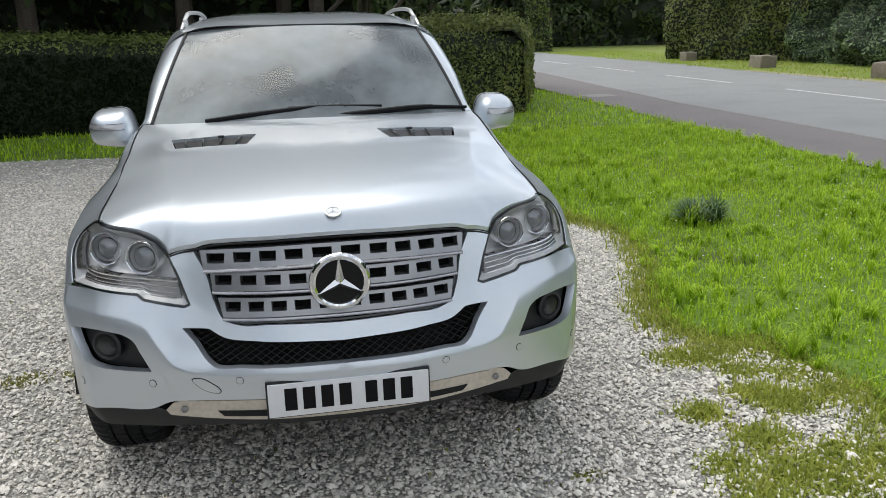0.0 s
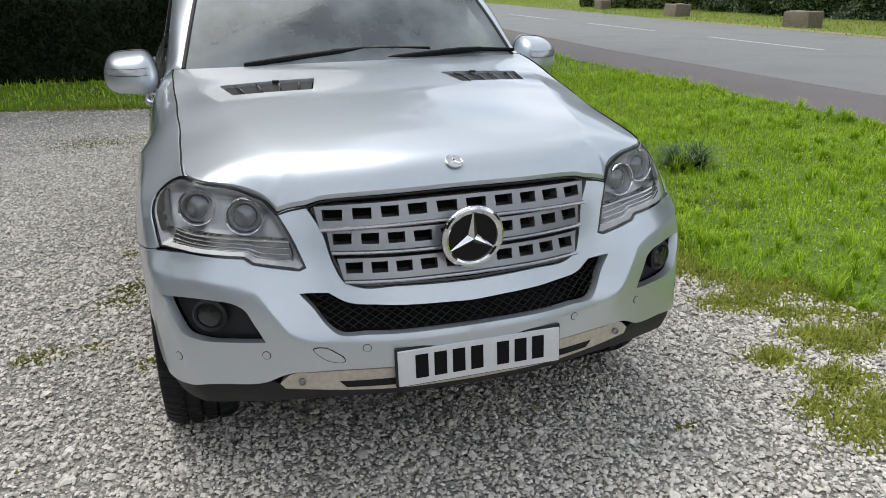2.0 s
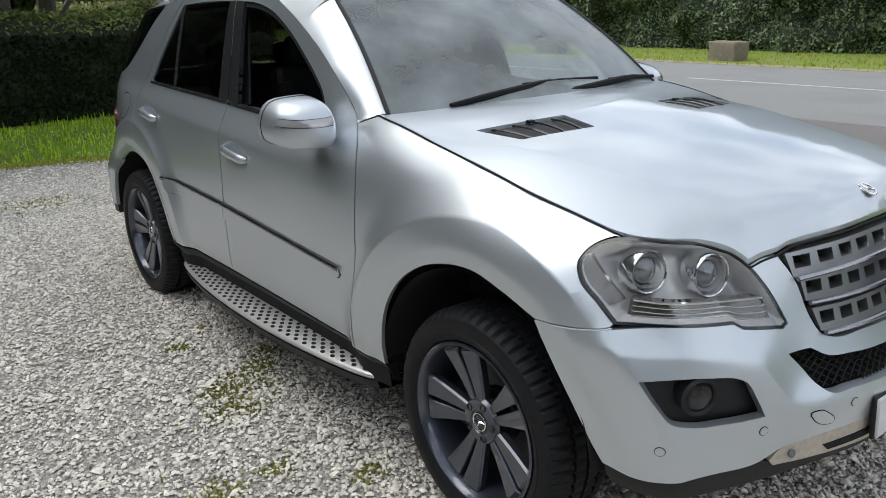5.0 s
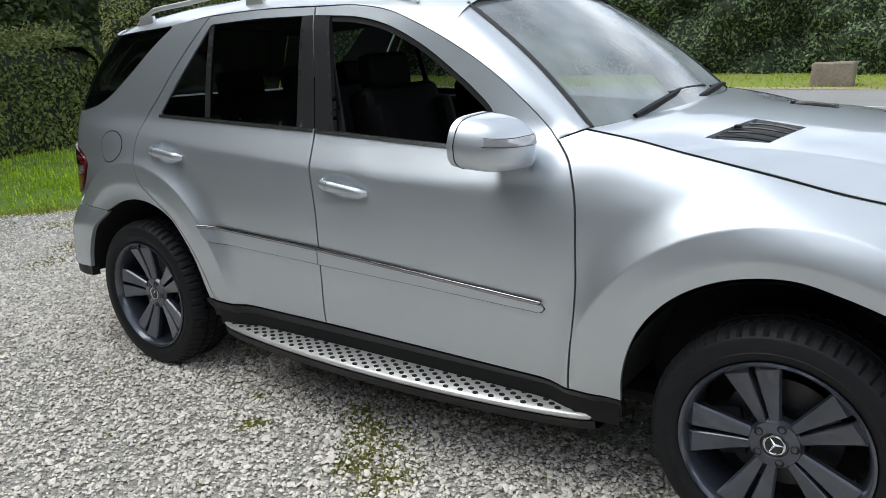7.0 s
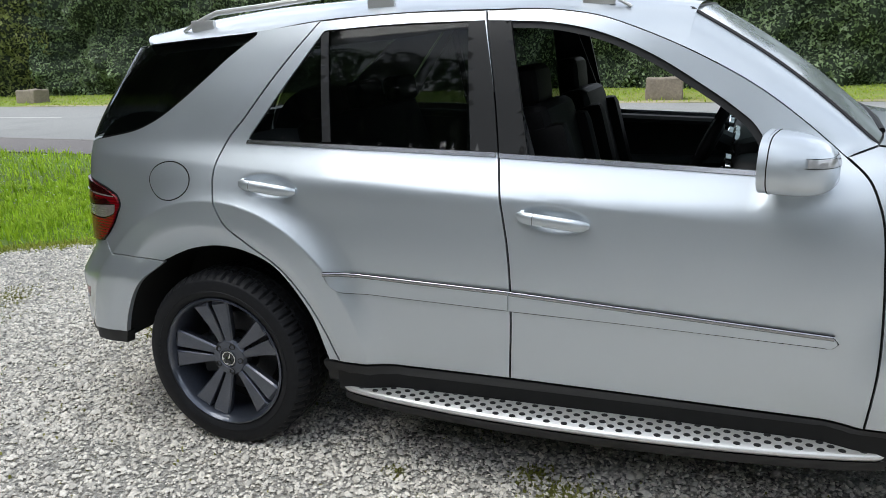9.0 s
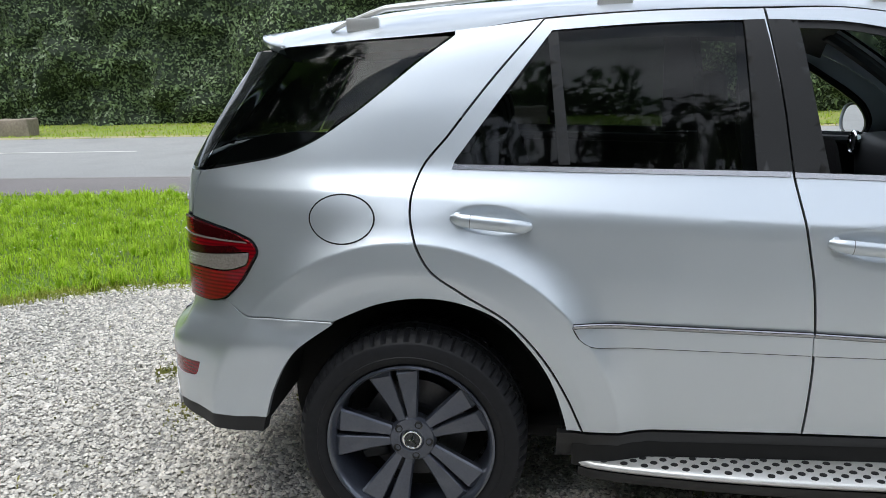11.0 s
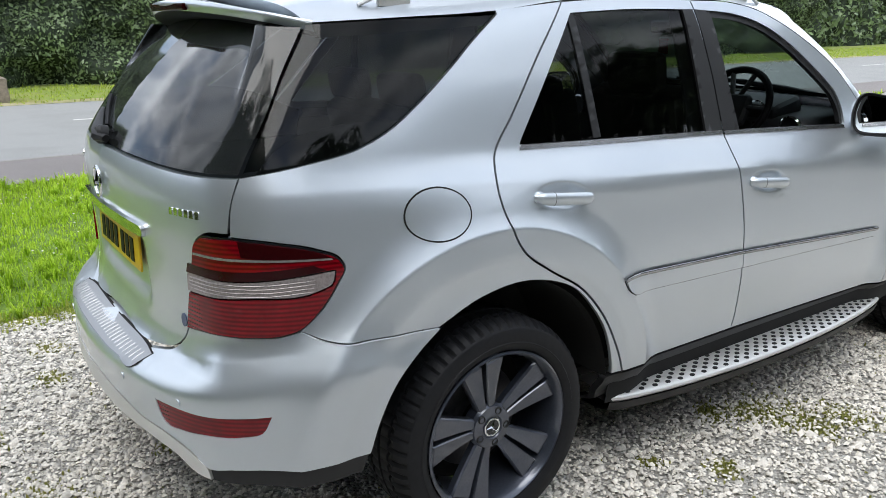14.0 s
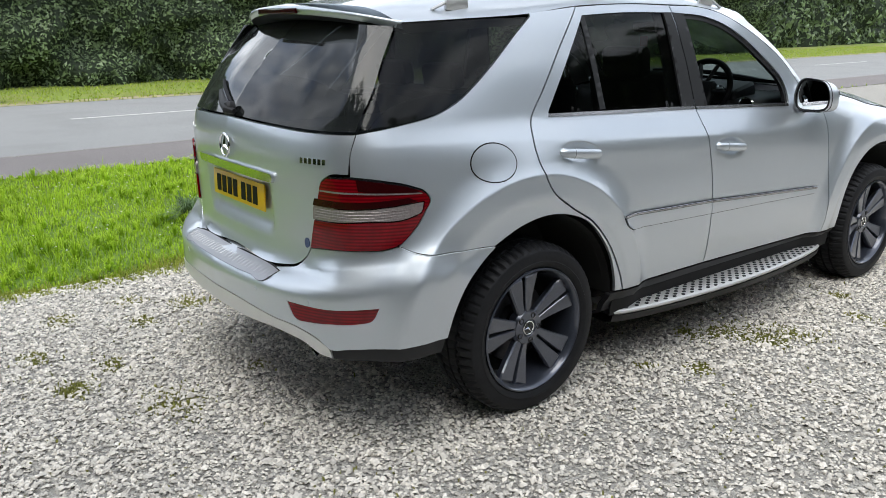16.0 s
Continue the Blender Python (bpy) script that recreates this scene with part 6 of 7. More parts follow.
# ---- ground, road, verges ----
EDGE_GRASS = [(-60, 10.4), (-14, 9.2), (-4.0, 8.45), (-2.4, 8.28), (-1.3, 8.05), (-.4, 7.88), (.53, 7.48), (1.0, 7.06), (1.3, 6.75), (1.65, 6.25), (2.06, 5.63), (2.16, 5.0), (2.10, 4.3), (2.08, 3.6), (2.25, 3.1), (2.45, 2.65), (2.35, 2.0), (2.2, 1.55), (1.95, .95), (1.86, .6), (1.95, .35), (2.2, .1), (2.35, -.45), (2.1, -.9), (2.3, -1.6), (2.6, -2.6), (3.4, -4.5), (4.4, -8.0), (5.0, -10.5), (6.2, -13.5)]


def sheet(name, poly, z, mat, label, category, kind="structure"):
    bm = bmesh.new()
    bm.faces.new([bm.verts.new((x, y, z)) for x, y in poly])
    bmesh.ops.triangulate(bm, faces=bm.faces)
    return tagged(part(name, bm, mat), label, category, kind=kind)


sheet("ground", [(-900, -900), (900, -900), (900, 900), (-900, 900)], -.03, SOIL, "open grassy ground reaching to the horizon", "ground")
gravel_edge = catmull(EDGE_GRASS, .25)
sheet("gravel_drive", [tuple(p) for p in gravel_edge] + [(6.37, -14), (6.37, -60), (-60, -60)], -.004, GRAVEL, "grey and buff gravel parking area with weeds", "gravel")
sheet("verge_near", [tuple(p) for p in gravel_edge[::-1]] + [(-60, 60), (6.4, 60), (6.37, -13.6)], -.008, SOIL, "rough grass verge between the gravel and the road", "grass")
# road with a shallow edge, pavement strip, far verge
sheet("road", [(7.85, -200), (15.3, -200), (15.3, 22), (16.2, 31), (15.8, 42), (17, 70), (7.5, 70), (8.9, 24), (8.0, 12)], -.010, ASPHALT, "grey asphalt road with white centre dashes", "road")
sheet("pavement", [(6.37, -200), (7.85, -200), (8.0, 12), (8.9, 24), (7.5, 70), (6.0, 70), (6.6, 18), (6.37, 10)], .004, TARMAC_OLD, "brownish worn tarmac strip beside the road", "pavement")
edge = bmesh.new()
rng = random.Random(5)
y = -40.0
while y < 26:
    ln = rng.uniform(.7, 1.1)
    x = float(np.interp(y, [-200, 12, 24], [7.85, 8.0, 8.9]))
    add_box(edge, (.10, ln - .02, .05), pose(x, y + ln / 2, -.014, 0, rng.uniform(-2, 2), rng.uniform(-1, 1) - (4 if y > 12 else 0)), .01, 1)
    y += ln
tagged(part("kerb_edging", edge, KERB), "low worn edging stones along the road", "kerb", kind="structure")
sheet("verge_far", [(15.3, -200), (60, -200), (60, 70), (17, 70), (15.8, 42), (16.2, 31), (15.3, 22)], -.007, FAR_SOIL, "mown grass verge across the road", "grass")
sheet("verge_edge", [(15.25, -200), (15.85, -200), (15.8, -30), (15.95, -12), (15.75, -4), (15.9, 3), (15.7, 10), (15.85, 16), (15.7, 22), (15.3, 22.2)], -.003, SAND, "worn sandy strip between the far grass and the road", "verge")
sheet("drain_cover", [(6.75, 14.2), (7.5, 14.3), (7.5, 15.0), (6.75, 14.9)], .010, CONCRETE, "flat concrete cover in the pavement", "cover")
for k in range(-12, 8):
    y0 = -.4 + 6.35 * k - 1.7
    sheet("road_dash", [(11.94, y0), (12.06, y0), (12.06, y0 + 3.9), (11.94, y0 + 3.9)], -.005, LINE_PAINT, "white painted centre dash on the road", "road marking")

# ---- gravel stones ----


def pebbles(name, count, area, size, z0, mat, seed):
    g = np.random.default_rng(seed)
    pts = np.empty((0, 2))
    while len(pts) < count:
        q = np.stack([g.uniform(area[0], area[1], count), g.uniform(area[2], area[3], count)], -1)
        q[:, 1] += np.clip((q[:, 1] - area[3] + 1.2) / 1.2, 0, 1) * g.exponential(1.0, count)  # thinning out
        q[:, 0] -= np.clip((area[0] + 1.6 - q[:, 0]) / 1.6, 0, 1) * g.exponential(1.3, count)
        q = q[inside(GRAVEL_POLY, q) & ~((np.abs(q[:, 0]) < .55) & (q[:, 1] > 0) & (q[:, 1] < 3.2))]  # none under the middle of the car
        pts = np.concatenate([pts, q])
    pts = pts[:count]
    # an uneven seven-cornered stone: top and bottom rings
    base = np.array([[math.cos(a) * r, math.sin(a) * r, h] for h, r, c, o in ((-.25, 1.0, 4, 0), (.5, .60, 3, .4)) for a in [(k + o) * 2 * math.pi / c for k in range(c)]])
    n = len(base)
    tris = np.array([(0, 1, 4), (1, 5, 4), (1, 2, 5), (2, 6, 5), (2, 3, 6), (3, 0, 6), (0, 4, 6), (4, 5, 6)])
    s = g.lognormal(math.log(size), .32, count)
    sh = base[None] * (1 + g.uniform(-.28, .28, (count, n, 1))) * (s[:, None] * np.stack([np.ones(count), g.uniform(.55, .9, count), g.uniform(.45, .75, count)], -1))[:, None, :]
    a, t = g.uniform(0, 2 * math.pi, count), g.normal(0, .35, count)
    x = sh[..., 0] * np.cos(t)[:, None] - sh[..., 2] * np.sin(t)[:, None]
    z = sh[..., 0] * np.sin(t)[:, None] + sh[..., 2] * np.cos(t)[:, None]
    yv = sh[..., 1]
    v = np.stack([x * np.cos(a)[:, None] - yv * np.sin(a)[:, None] + pts[:, :1], x * np.sin(a)[:, None] + yv * np.cos(a)[:, None] + pts[:, 1:], z + z0 + g.uniform(-.004, .008, count)[:, None]], -1).reshape(-1, 3)
    f = (tris[None] + (np.arange(count) * n)[:, None, None]).reshape(-1, 3)
    ob = big_mesh(name, v, f, mat)
    ob.data.shade_smooth()
    return tagged(ob, "loose grey, white and buff gravel stones", "gravel", kind="stuff")


GRAVEL_POLY = np.array([tuple(p) for p in gravel_edge] + [(6.37, -14), (6.37, -60), (-60, -60)])
pebbles("gravel_stones", 164000, (-2.7, 2.5, -1.5, 6.5), .0087, .003, STONE, 11)
pebbles("gravel_stones", 27000, (-6, 3.4, -2.2, 8.6), .0125, .003, STONE, 12)

# ---- grass, weeds, hedges ----
def blades(name, pts, height, width, lean, mat, label, seed, kind="stuff"):
    """Many bent blades, three triangles each."""
    g = np.random.default_rng(seed)
    n = len(pts)
    h = height * g.lognormal(0, .35, n) * (.85 + .45 * np.sin(pts[:, 0] * 3.3 + 1.7 * np.sin(pts[:, 1] * 2.1)) * np.sin(pts[:, 1] * 2.9 + 1.3 * np.sin(pts[:, 0] * 1.9)))
    a, b = g.uniform(0, 2 * math.pi, n), np.abs(g.normal(0, lean, n))
    d = np.stack([np.cos(a), np.sin(a)], -1)
    side = np.stack([-d[:, 1], d[:, 0]], -1)
    w = (width * g.uniform(.6, 1.4, n))[:, None]
    p0 = pts
    mid = p0 + d * (h * np.sin(b) * .35)[:, None]
    tip = p0 + d * (h * np.sin(b * 1.6))[:, None]
    z1, z2 = h * np.cos(b * .6) * .6, h * np.cos(np.minimum(b * 1.5, 1.45))
    v = np.empty((n, 5, 3))
    v[:, 0, :2], v[:, 1, :2] = p0 - side * w, p0 + side * w
    v[:, 2, :2], v[:, 3, :2] = mid - side * w * .8, mid + side * w * .8
    v[:, 4, :2] = tip
    v[:, 0, 2] = v[:, 1, 2] = -.01
    v[:, 2, 2] = v[:, 3, 2] = z1
    v[:, 4, 2] = z2
    f = np.array([(0, 1, 3), (0, 3, 2), (2, 3, 4)])
    f = (f[None] + (np.arange(n) * 5)[:, None, None]).reshape(-1, 3)
    return tagged(big_mesh(name, v.reshape(-1, 3), f, mat), label, "grass", kind=kind)


def scatter(count, area, seed, poly=None, outside=None, clump=0.0):
    g = np.random.default_rng(seed)
    pts = np.stack([g.uniform(area[0], area[1], count), g.uniform(area[2], area[3], count)], -1)
    if clump:
        keep = np.array([noise.noise((p[0] * clump, p[1] * clump, seed)) for p in pts]) + g.uniform(-.5, .7, count) > 0
        pts = pts[keep]
    if poly is not None:
        pts = pts[inside(poly, pts)]
    if outside is not None:
        pts = pts[~inside(outside, pts)]
    return pts


def tufts(name, centres, each, height, width, spread, mat, label, seed):
    """Clumps of long blades that arch outward from one root, five triangles each."""
    g = np.random.default_rng(seed)
    n = len(centres) * each
    c, tall = np.repeat(centres, each, 0), np.repeat(g.lognormal(0, .28, len(centres)), each)
    wind = np.repeat(g.normal(0, .35, (len(centres), 2)), each, 0)
    a = g.uniform(0, 2 * math.pi, n)
    d = np.stack([np.cos(a), np.sin(a)], -1) * g.uniform(.25, 1.0, n)[:, None] + wind
    root = c + d * spread * .28 * g.uniform(0, 1, n)[:, None]
    h = height * tall * g.uniform(.6, 1.25, n)
    side = np.stack([-d[:, 1], d[:, 0]], -1) / np.maximum(np.linalg.norm(d, axis=1), 1e-6)[:, None]
    w = (width * g.uniform(.7, 1.3, n))[:, None]
    v = np.empty((n, 7, 3))
    for k, (out, up, thin) in enumerate(((0, -.01, 1.0), (.28, .62, 1.0), (.72, .98, .75))):
        p = root + d * (spread * out * tall)[:, None]
        v[:, 2 * k, :2], v[:, 2 * k + 1, :2] = p - side * w * thin, p + side * w * thin
        v[:, 2 * k, 2] = v[:, 2 * k + 1, 2] = h * up
    v[:, 6, :2] = root + d * (spread * 1.25 * tall)[:, None]
    v[:, 6, 2] = h * g.uniform(.45, 1.0, n)
    f = np.array([(0, 1, 3), (0, 3, 2), (2, 3, 5), (2, 5, 4), (4, 5, 6)])
    f = (f[None] + (np.arange(n) * 7)[:, None, None]).reshape(-1, 3)
    return tagged(big_mesh(name, v.reshape(-1, 3), f, mat), label, "grass", kind="stuff")


near = scatter(78000, (1.6, 6.4, -3.0, 9.0), 21, outside=GRAVEL_POLY)
blades("verge_grass", near, .052, .0046, .95, GRASS, "bright green uncut grass on the verge", 31)
tufts("grass_tufts", scatter(1300, (1.9, 6.3, -2.6, 9.0), 41, outside=GRAVEL_POLY, clump=1.6), 36, .080, .0030, .070, GRASS, "longer tufts of bright green grass in the verge", 42)
mid = scatter(42000, (-9, 6.5, 6.5, 20), 22, outside=GRAVEL_POLY)
blades("verge_grass", mid, .075, .008, .7, GRASS, "bright green uncut grass on the verge", 32)
south = scatter(9000, (2.4, 6.4, -16, -3), 23, outside=GRAVEL_POLY)
blades("verge_grass", south, .09, .008, .7, GRASS, "bright green uncut grass on the verge", 33)
far = scatter(26000, (15.3, 20.5, -45, 45), 24)
blades("far_verge_grass", far, .05, .013, .6, FAR_GRASS, "short mown grass across the road", 34)
tufts("coarse_tuft", np.random.default_rng(8).normal(0, (.085, .06), (11, 2)) + (3.37, 2.75), 46, .125, .0050, .19, GRASS_DARK, "dark coarse grass tuft in the verge", 35)
# weeds in the gravel
spots = [(1.56, 3.86, .10), (1.45, 4.28, .10), (.98, 4.50, .09), (1.15, 3.91, .08), (1.31, 3.59, .12), (.06, 4.11, .16), (-.93, 2.18, .05), (-1.12, 1.97, .06), (-1.04, 1.41, .17), (-1.17, 1.24, .13), (1.55, -.39, .13), (1.69, -.65, .17), (1.43, -.81, .10), (1.63, -1.0, .15),
         (1.71, .24, .20), (1.9, .05, .2), (1.45, .22, .12), (-.16, 5.31, .22), (.3, 5.6, .25), (.61, 6.5, .2), (-1.16, 1.42, .08), (-1.14, 2.02, .06), (-1.5, .69, .10), (-1.67, 5.82, .4), (-1.02, .46, .07), (-1.74, .22, .13), (1.95, -.25, .22), (2.0, -.8, .25), (-.9, 5.9, .3), (.656, 4.213, .07), (.224, 3.644, .06), (.48, 4.43, .08), (-1.26, .71, .06), (-.93, 1.54, .10), (-.84, 1.67, .09), (.9, -.75, .05)]
wp = []
for k, (x, y, r) in enumerate(spots):
    g = np.random.default_rng(100 + k)
    c = int(2700 * r) if x < 1.3 or y > 1 else 0
    wp.append(np.stack([g.normal(x, r * .55, c), g.normal(y, r * .42, c)], -1))
wp.append(scatter(9000, (-3.5, 2.2, -2.5, 8.0), 77, poly=GRAVEL_POLY, clump=1.1)[:2600])
blades("gravel_weeds", np.concatenate(wp), .017, .0050, 1.2, MOSS, "low moss and weeds growing through the gravel", 36)
# thicker mats where the verge creeps into the gravel
mats = []
for k, (x, y, r) in enumerate(((1.54, -.41, .10), (1.73, .16, .12), (1.86, .12, .12), (1.98, .20, .14), (1.67, -.66, .12), (1.43, -.81, .09), (1.66, -.90, .15), (1.80, -1.05, .18), (1.47, -1.0, .14), (1.92, -.86, .14), (2.05, -1.0, .16), (1.88, -.30, .12), (1.98, -.42, .12), (2.16, -.12, .12), (2.22, -.34, .14), (1.95, -.05, .10), (2.2, .22, .16))):
    g = np.random.default_rng(300 + k)
    c = int(6000 * r)
    mats.append(np.stack([g.normal(x, r * .55, c), g.normal(y, r * .45, c)], -1))
blades("edge_weeds", np.concatenate(mats), .030, .0048, 1.15, DRY_GRASS, "mats of low grass and weeds creeping into the gravel", 38)
# ragged low grass along the gravel's edge
eg = catmull(EDGE_GRASS[3:26], .02)
g = np.random.default_rng(44)
ep = np.repeat(eg, 26, 0) + g.normal(0, .07, (len(eg) * 26, 2)) - (.02, 0)
blades("edge_grass", ep, .042, .0046, 1.1, DRY_GRASS, "ragged grass creeping over the gravel's edge", 37)
# daisies
dz = bmesh.new()
for x, y in scatter(620, (2.6, 6.2, -2, 16), 55, outside=GRAVEL_POLY):
    bmesh.ops.create_cone(dz, cap_ends=True, segments=6, radius1=.0075, radius2=.006, depth=.004, matrix=Matrix.Translation((x, y, .08)))
for x, y in scatter(70, (-4, 1, 8.4, 10.3), 56):
    bmesh.ops.create_cone(dz, cap_ends=True, segments=6, radius1=.011, radius2=.008, depth=.004, matrix=Matrix.Translation((x, y, .08)))
tagged(part("daisies", dz, WHITE_PETAL), "scattered small white daisies in the grass", "flowers", kind="stuff")


def leaves(name, centres, normals, size, mat, label, category, seed):
    """Many small folded leaves, two triangles each, turned roughly outward."""
    g = np.random.default_rng(seed)
    n = len(centres)
    nr = normals + g.normal(0, .55, (n, 3))
    nr /= np.linalg.norm(nr, axis=1)[:, None]
    t = np.cross(nr, g.normal(0, 1, (n, 3)))
    t /= np.linalg.norm(t, axis=1)[:, None]
    b = np.cross(nr, t)
    s = (size * np.minimum(g.lognormal(0, .3, n), 1.7))[:, None]
    v = np.empty((n, 4, 3))
    v[:, 0] = centres - t * s
    v[:, 1] = centres + b * s * .48 + nr * s * .18
    v[:, 2] = centres + t * s
    v[:, 3] = centres - b * s * .48 + nr * s * .18
    f = np.array([(0, 2, 1), (0, 3, 2)])
    f = (f[None] + (np.arange(n) * 4)[:, None, None]).reshape(-1, 3)
    return big_mesh(name, v.reshape(-1, 3), f, mat)


def hedge(name, a, b, depth, height, leaf, mat, density, label, seed, rough=.25, up_mat=None):
    """A hedge from a to b (plan), its front face on that line, growing to the left of a-b; an uneven core, covered with leaves."""
    a, b = Vector((*a, 0)), Vector((*b, 0))
    d = (b - a).normalized()
    nrm = Vector((d.y, -d.x, 0))
    ln = (b - a).length
    step = max(.2, leaf * 2.5)
    nx, nz = int(ln / step), int(height / step)
    nt = max(2, int(depth / step))
    rows = []
    prof = [(0, z / nz * height) for z in range(nz + 1)] + [(-(t + 1) / nt * depth, height) for t in range(nt)]
    amp = rough

    def place(u, off, z):
        q = a + d * u
        w = noise.noise((q.x * .55 + seed, q.y * .55, z * .7)) * amp + noise.noise((q.x * 1.9, q.y * 1.9 + seed, z * 2.1)) * amp * .55
        top = noise.noise((q.x * .35 + 7, q.y * .35, seed)) * amp * 1.3 + noise.noise((q.x * 1.5 + 7, q.y * 1.5, seed)) * amp * .5
        k = z / height
        round_in = -.22 * max(0, k - .86) / .14
        return q + nrm * (off + w + round_in) + Vector((0, 0, z + top * k))
    for i in range(nx + 1):
        u = ln * i / nx
        rows.append([place(u, off, z) for off, z in prof])
    root = new(name)
    root.location = a
    core = grid_mesh("hedge_core", [[p for p in r] for r in rows], HEDGE_CORE_LIT if mat == LAUREL_LEAF else HEDGE_CORE, root, "hedge core painted dark for the shade between leaves")
    tagged(root, label, "hedge")
    # leaves over the core
    g = np.random.default_rng(seed)
    P = np.array([[tuple(p) for p in r] for r in rows])
    cnt = int(ln * (height + depth) * density)
    i, j = g.uniform(0, nx - .001, cnt), g.uniform(0, len(prof) - 1.001, cnt)
    i0, j0 = i.astype(int), j.astype(int)
    fi, fj = (i - i0)[:, None], (j - j0)[:, None]
    c = (P[i0, j0] * (1 - fi) + P[i0 + 1, j0] * fi) * (1 - fj) + (P[i0, j0 + 1] * (1 - fi) + P[i0 + 1, j0 + 1] * fi) * fj
    nr = np.cross(P[i0 + 1, j0] - P[i0, j0], P[i0, j0 + 1] - P[i0, j0])
    nr /= np.maximum(np.linalg.norm(nr, axis=1), 1e-6)[:, None]
    c = c + nr * np.abs(g.normal(.02, leaf * 1.1, cnt))[:, None]
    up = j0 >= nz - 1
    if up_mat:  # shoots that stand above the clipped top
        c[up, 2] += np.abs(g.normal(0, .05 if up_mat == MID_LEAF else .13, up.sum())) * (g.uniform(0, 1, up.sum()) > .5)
    # top leaves can take a green with the sunlight painted in
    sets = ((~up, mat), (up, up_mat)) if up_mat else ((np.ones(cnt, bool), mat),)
    for sel, mt in sets:
        ob = leaves("foliage", c[sel], nr[sel], leaf, mt, "", "", seed + 1)
        ob.parent = root
        ob.matrix_parent_inverse = Matrix.Translation(-a)
    return root


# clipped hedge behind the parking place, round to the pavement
hedge("clipped_hedge", (-16, 10.3), (2.6, 11.7), 1.6, 1.5, .035, SHADED_HEDGE_LEAF, 900, "clipped garden hedge behind the gravel, its shaded side painted dark", 3, .10, MID_LEAF)
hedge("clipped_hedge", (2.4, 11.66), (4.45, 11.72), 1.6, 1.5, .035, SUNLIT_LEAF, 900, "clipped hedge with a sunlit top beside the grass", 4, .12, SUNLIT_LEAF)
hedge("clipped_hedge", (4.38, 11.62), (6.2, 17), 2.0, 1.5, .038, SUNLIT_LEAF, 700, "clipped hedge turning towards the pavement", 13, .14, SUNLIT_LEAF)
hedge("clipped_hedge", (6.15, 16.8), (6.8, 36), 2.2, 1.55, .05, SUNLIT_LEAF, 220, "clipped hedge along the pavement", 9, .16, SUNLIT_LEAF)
# tall leafy hedge across the road
hedge("tall_hedge", (14.9, 46.2), (16.8, 46.6), 2, 6.0, .09, MID_LEAF, 130, "light green bush at the bend of the road", 17, .5)
hedge("tall_hedge", (17.3, 31.6), (20.3, 25.5), 3, 5.2, .065, SUNLIT_LEAF, 210, "end of the tall hedge beside the road's bend", 15, .5)
hedge("tall_hedge", (20.2, 26), (20.2, -34), 1.0, 6.0, .052, LAUREL_LEAF, 330, "tall ivy-green hedge across the road", 5, .95)
hedge("tall_hedge", (22.5, -33), (26, -110), 3, 7, .16, LAUREL_LEAF, 26, "tall hedge further along the road", 6, .8)


def tree(at, height, spread, seed, count=2600, leaf=.11, mat=None):
    """A trunk with limbs, and a crown of many leaves in uneven clumps."""
    g = np.random.default_rng(seed)
    root = thing("tree", "dark leafy tree standing behind the hedge", "tree", "trees round the place", (*at, 0))
    base = Vector((*at, 0))
    bm = bmesh.new()
    add_tube(bm, [base + Vector((g.normal(0, .05), g.normal(0, .05), height * f)) for f in (0, .2, .45, .7, .9)], [.20, .16, .13, .09, .03], 8)
    clumps = []
    for k in range(16):
        a, zz = g.uniform(0, 2 * math.pi), height * g.uniform(.18, .98)
        r = spread * (1 - (zz / height - .5) ** 2 * 1.6) * g.uniform(.45, 1.0)
        tip = base + Vector((r * math.cos(a), r * math.sin(a), zz))
        add_tube(bm, [base + Vector((0, 0, max(.3, zz - r * .7))), base.lerp(tip, .55) + Vector((0, 0, zz * .3)), tip], [.06, .045, .015], 5)
        clumps.append((np.array(tip), spread * g.uniform(.30, .55)))
    part("trunk", bm, BARK, root)
    c, nr = [], []
    for p, r in clumps:
        m = count // 16
        d = g.normal(0, 1, (m, 3))
        d /= np.linalg.norm(d, axis=1)[:, None]
        c.append(p + d * (r * g.uniform(.45, 1.0, m) ** .5)[:, None] * (1, 1, .8))
        nr.append(d)
    c, nr = np.concatenate(c), np.concatenate(nr)
    keep = c[:, 2] > .3
    ob = leaves("crown", c[keep], nr[keep], leaf, mat or TREE_LEAF, "", "", seed)
    ob.parent = root
    ob.matrix_parent_inverse = Matrix.Translation(-base)
    return root


# trees behind the hedge, at the road's bend, and on the near side behind the walk
rt = random.Random(9)
for k in range(9):
    tree((-15 + 2.15 * k + rt.uniform(-.5, .5), 14.2 + .25 * k + rt.uniform(-.8, .8)), rt.uniform(13.5, 17.5), rt.uniform(2.7, 3.4), 200 + k, 5200, .13)
for k in range(11):
    tree((3.5 + 2.3 * k, 55 + rt.uniform(-2, 3)), rt.uniform(9, 12), rt.uniform(3, 4), 240 + k, 2400, .20)
for at, tall, seed in (((-7.4, 12.9), 18.5, 260), ((-4.7, 13.2), 17.5, 261), ((-10.2, 12.6), 16.5, 262), ((-2.0, 13.9), 14.0, 263), ((.6, 14.4), 13.0, 264)):
    tree(at, tall, 3.0, seed, 8000, .14)
hedge("tree_belt", (-30, 12.9), (1.5, 15.7), 3, 12.5, .16, TREE_LEAF, 40, "dark belt of trees behind the garden hedge", 7, 1.2)
hedge("tree_belt", (0, 61), (44, 50), 4, 12, .25, TREE_LEAF, 16, "dark wood at the bend of the road", 8, 1.5)
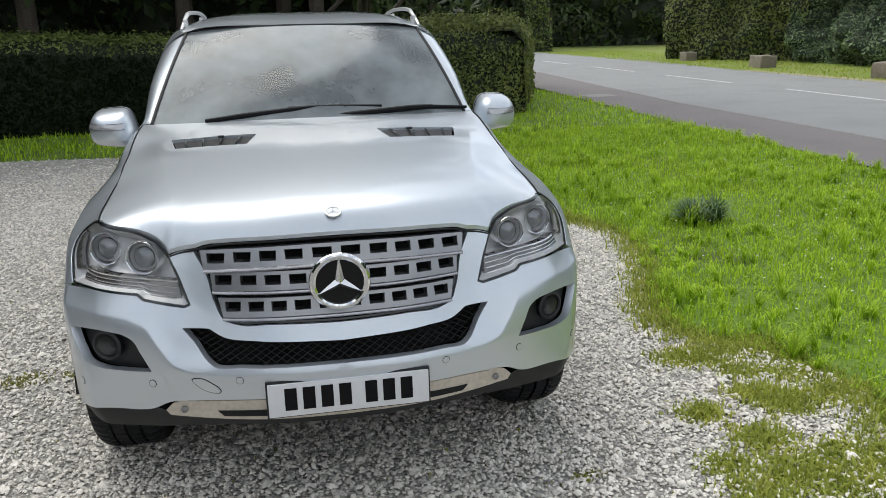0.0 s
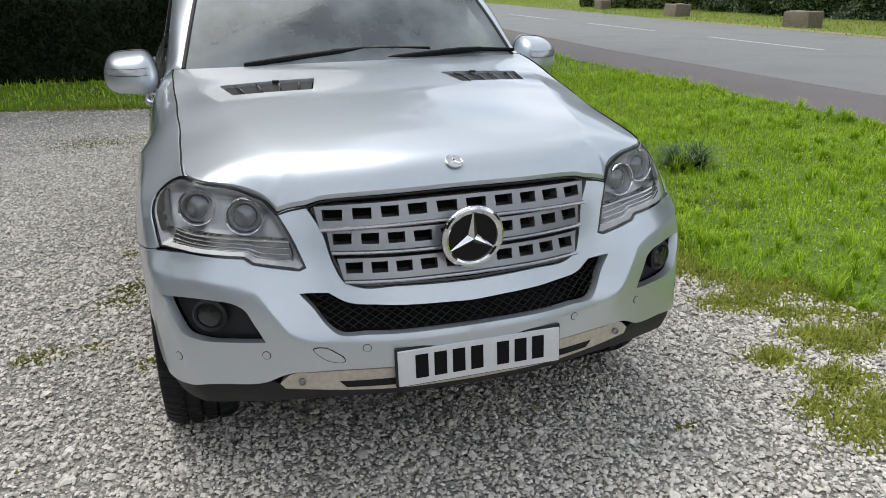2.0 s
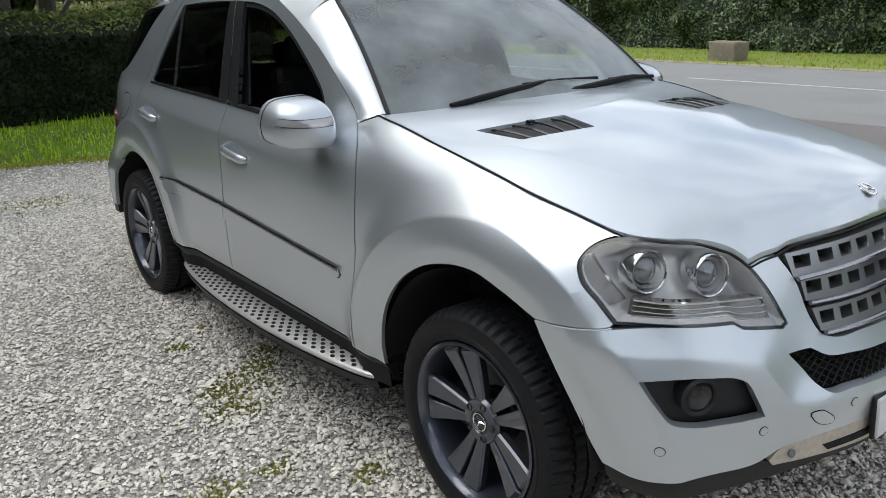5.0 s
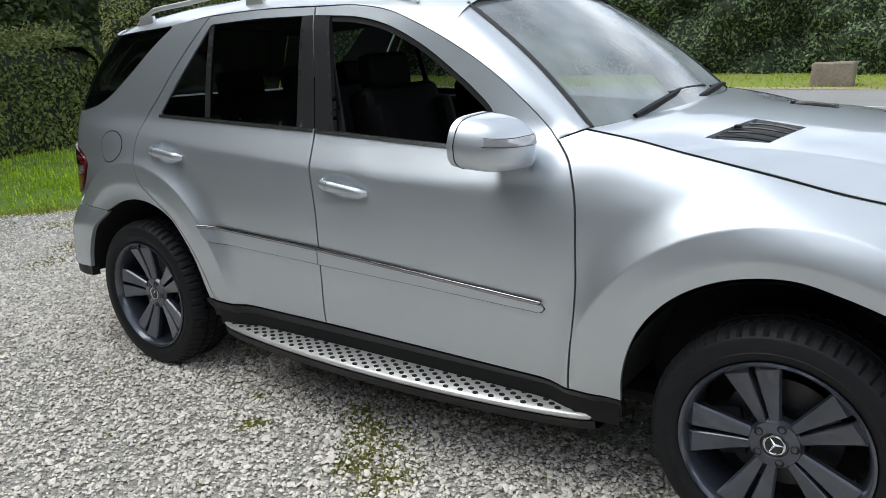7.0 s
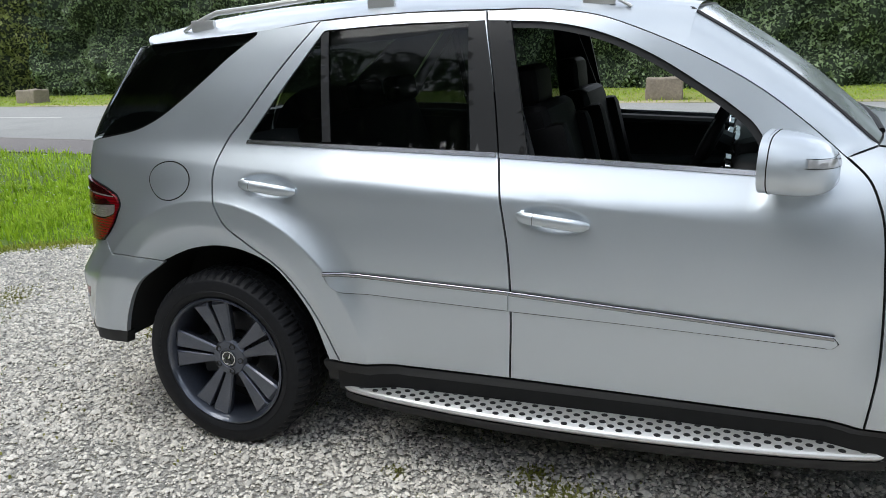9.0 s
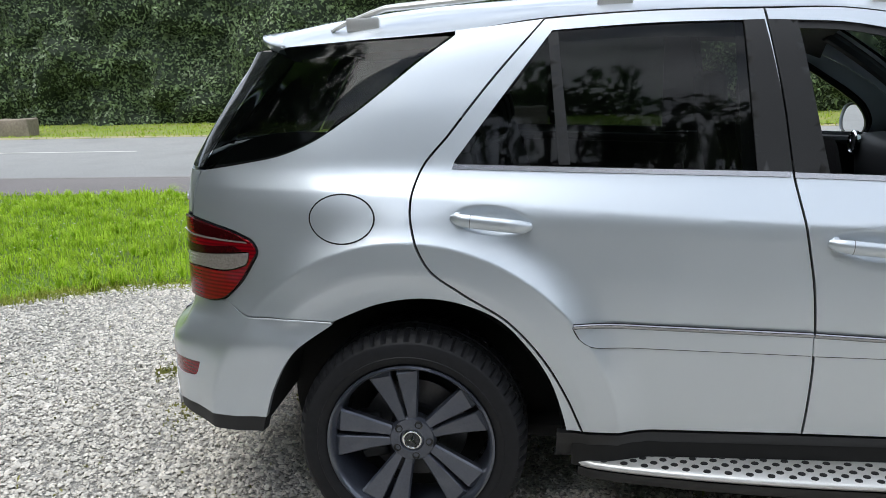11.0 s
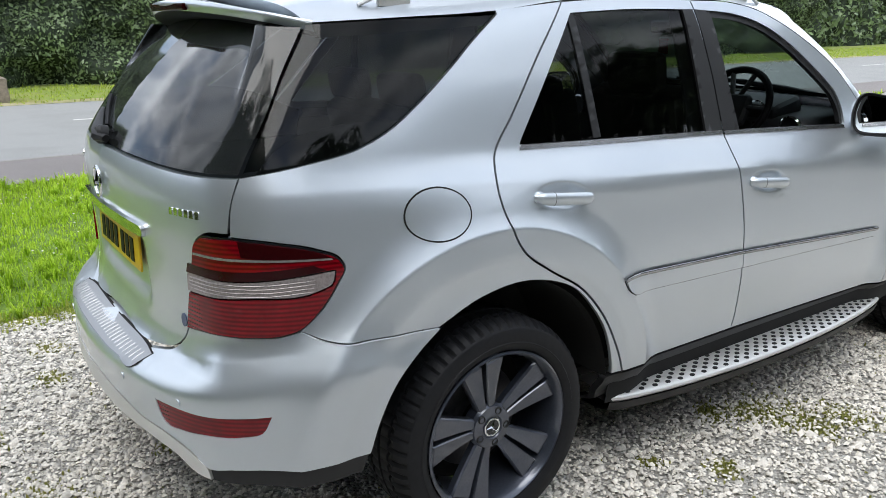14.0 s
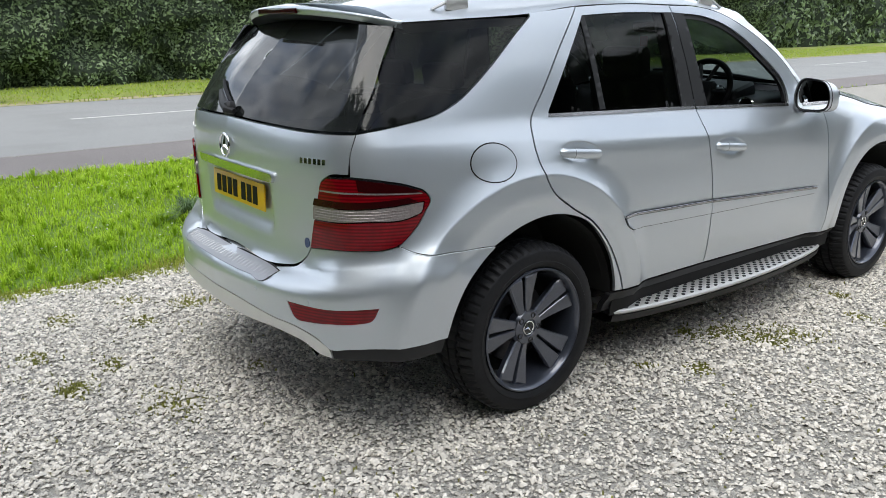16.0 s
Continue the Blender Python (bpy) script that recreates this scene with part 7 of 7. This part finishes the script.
hedge("tree_belt", (-22, -26), (-22, 22), 3, 3.6, .18, TREE_LEAF, 24, "belt of trees on the far side of the gravel", 10, 1.2)
for k in range(5):
    tree((-13 + rt.uniform(-1, 1), .4 + 2.3 * k + rt.uniform(-.6, .6)), rt.uniform(7.5, 9.8), rt.uniform(2.0, 2.8), 280 + k, 3000, .14)
hedge("tree_belt", (-13.5, 0), (-13.0, 11), 3, 6.6, .16, TREE_LEAF, 70, "leafy trees along the edge of the gravel", 14, 1.1)
hedge("tree_belt", (-11, -30), (-23, -4), 3, 10.4, .13, TREE_LEAF, 60, "belt of trees along the drive", 16, 1.4)
for k in range(7):
    tree((-12 - 1.75 * k + rt.uniform(-1, 1), -27 + 3.6 * k + rt.uniform(-1, 1)), rt.uniform(10.0, 12.8), rt.uniform(2.6, 3.4), 290 + k, 3600, .14)
hedge("tree_belt", (8, -60), (-30, -24), 3, 8, .2, TREE_LEAF, 20, "belt of trees beyond the gravel", 12, 1.5)
for at, h in (((23.5, -43), 9), ((24.5, -52), 9)):
    b = thing("bare_tree", "bare grey tree trunk at the hedge's edge", "tree", at=(*at, 0))
    part("trunk", tube([(at[0], at[1], 0), (at[0] + .1, at[1], h * .5), (at[0], at[1], h)], [.16, .12, .08], 8), BARK, b)

# stone blocks along the far verge
for k, (x, y, w, d, h, turn) in enumerate(((16.3, 2.7, .62, .85, .48, 4), (16.55, 10.1, .6, .85, .45, -6), (16.5, 16.3, .62, .9, .42, 8), (16.8, 23.0, .6, .9, .40, -4), (17.3, 29.4, .5, .6, .35, 0))):
    bm = box((w, d, h + .1), pose(0, 0, 0), .05, 3)
    bmesh.ops.subdivide_edges(bm, edges=bm.edges, cuts=2, use_grid_fill=True)
    for v in bm.verts:
        v.co += Vector((noise.noise(v.co * 4 + Vector((k, 0, 0))), noise.noise(v.co * 4 + Vector((0, k, 5))), noise.noise(v.co * 4 + Vector((9, 0, k))))) * .035
        v.co = pose(x, y, h / 2 - .03, 0, 0, turn) @ v.co
    tagged(part("stone_block", bm, BLOCK_STONE), "weathered stone block standing on the far verge", "stone block", "stone blocks along the road")
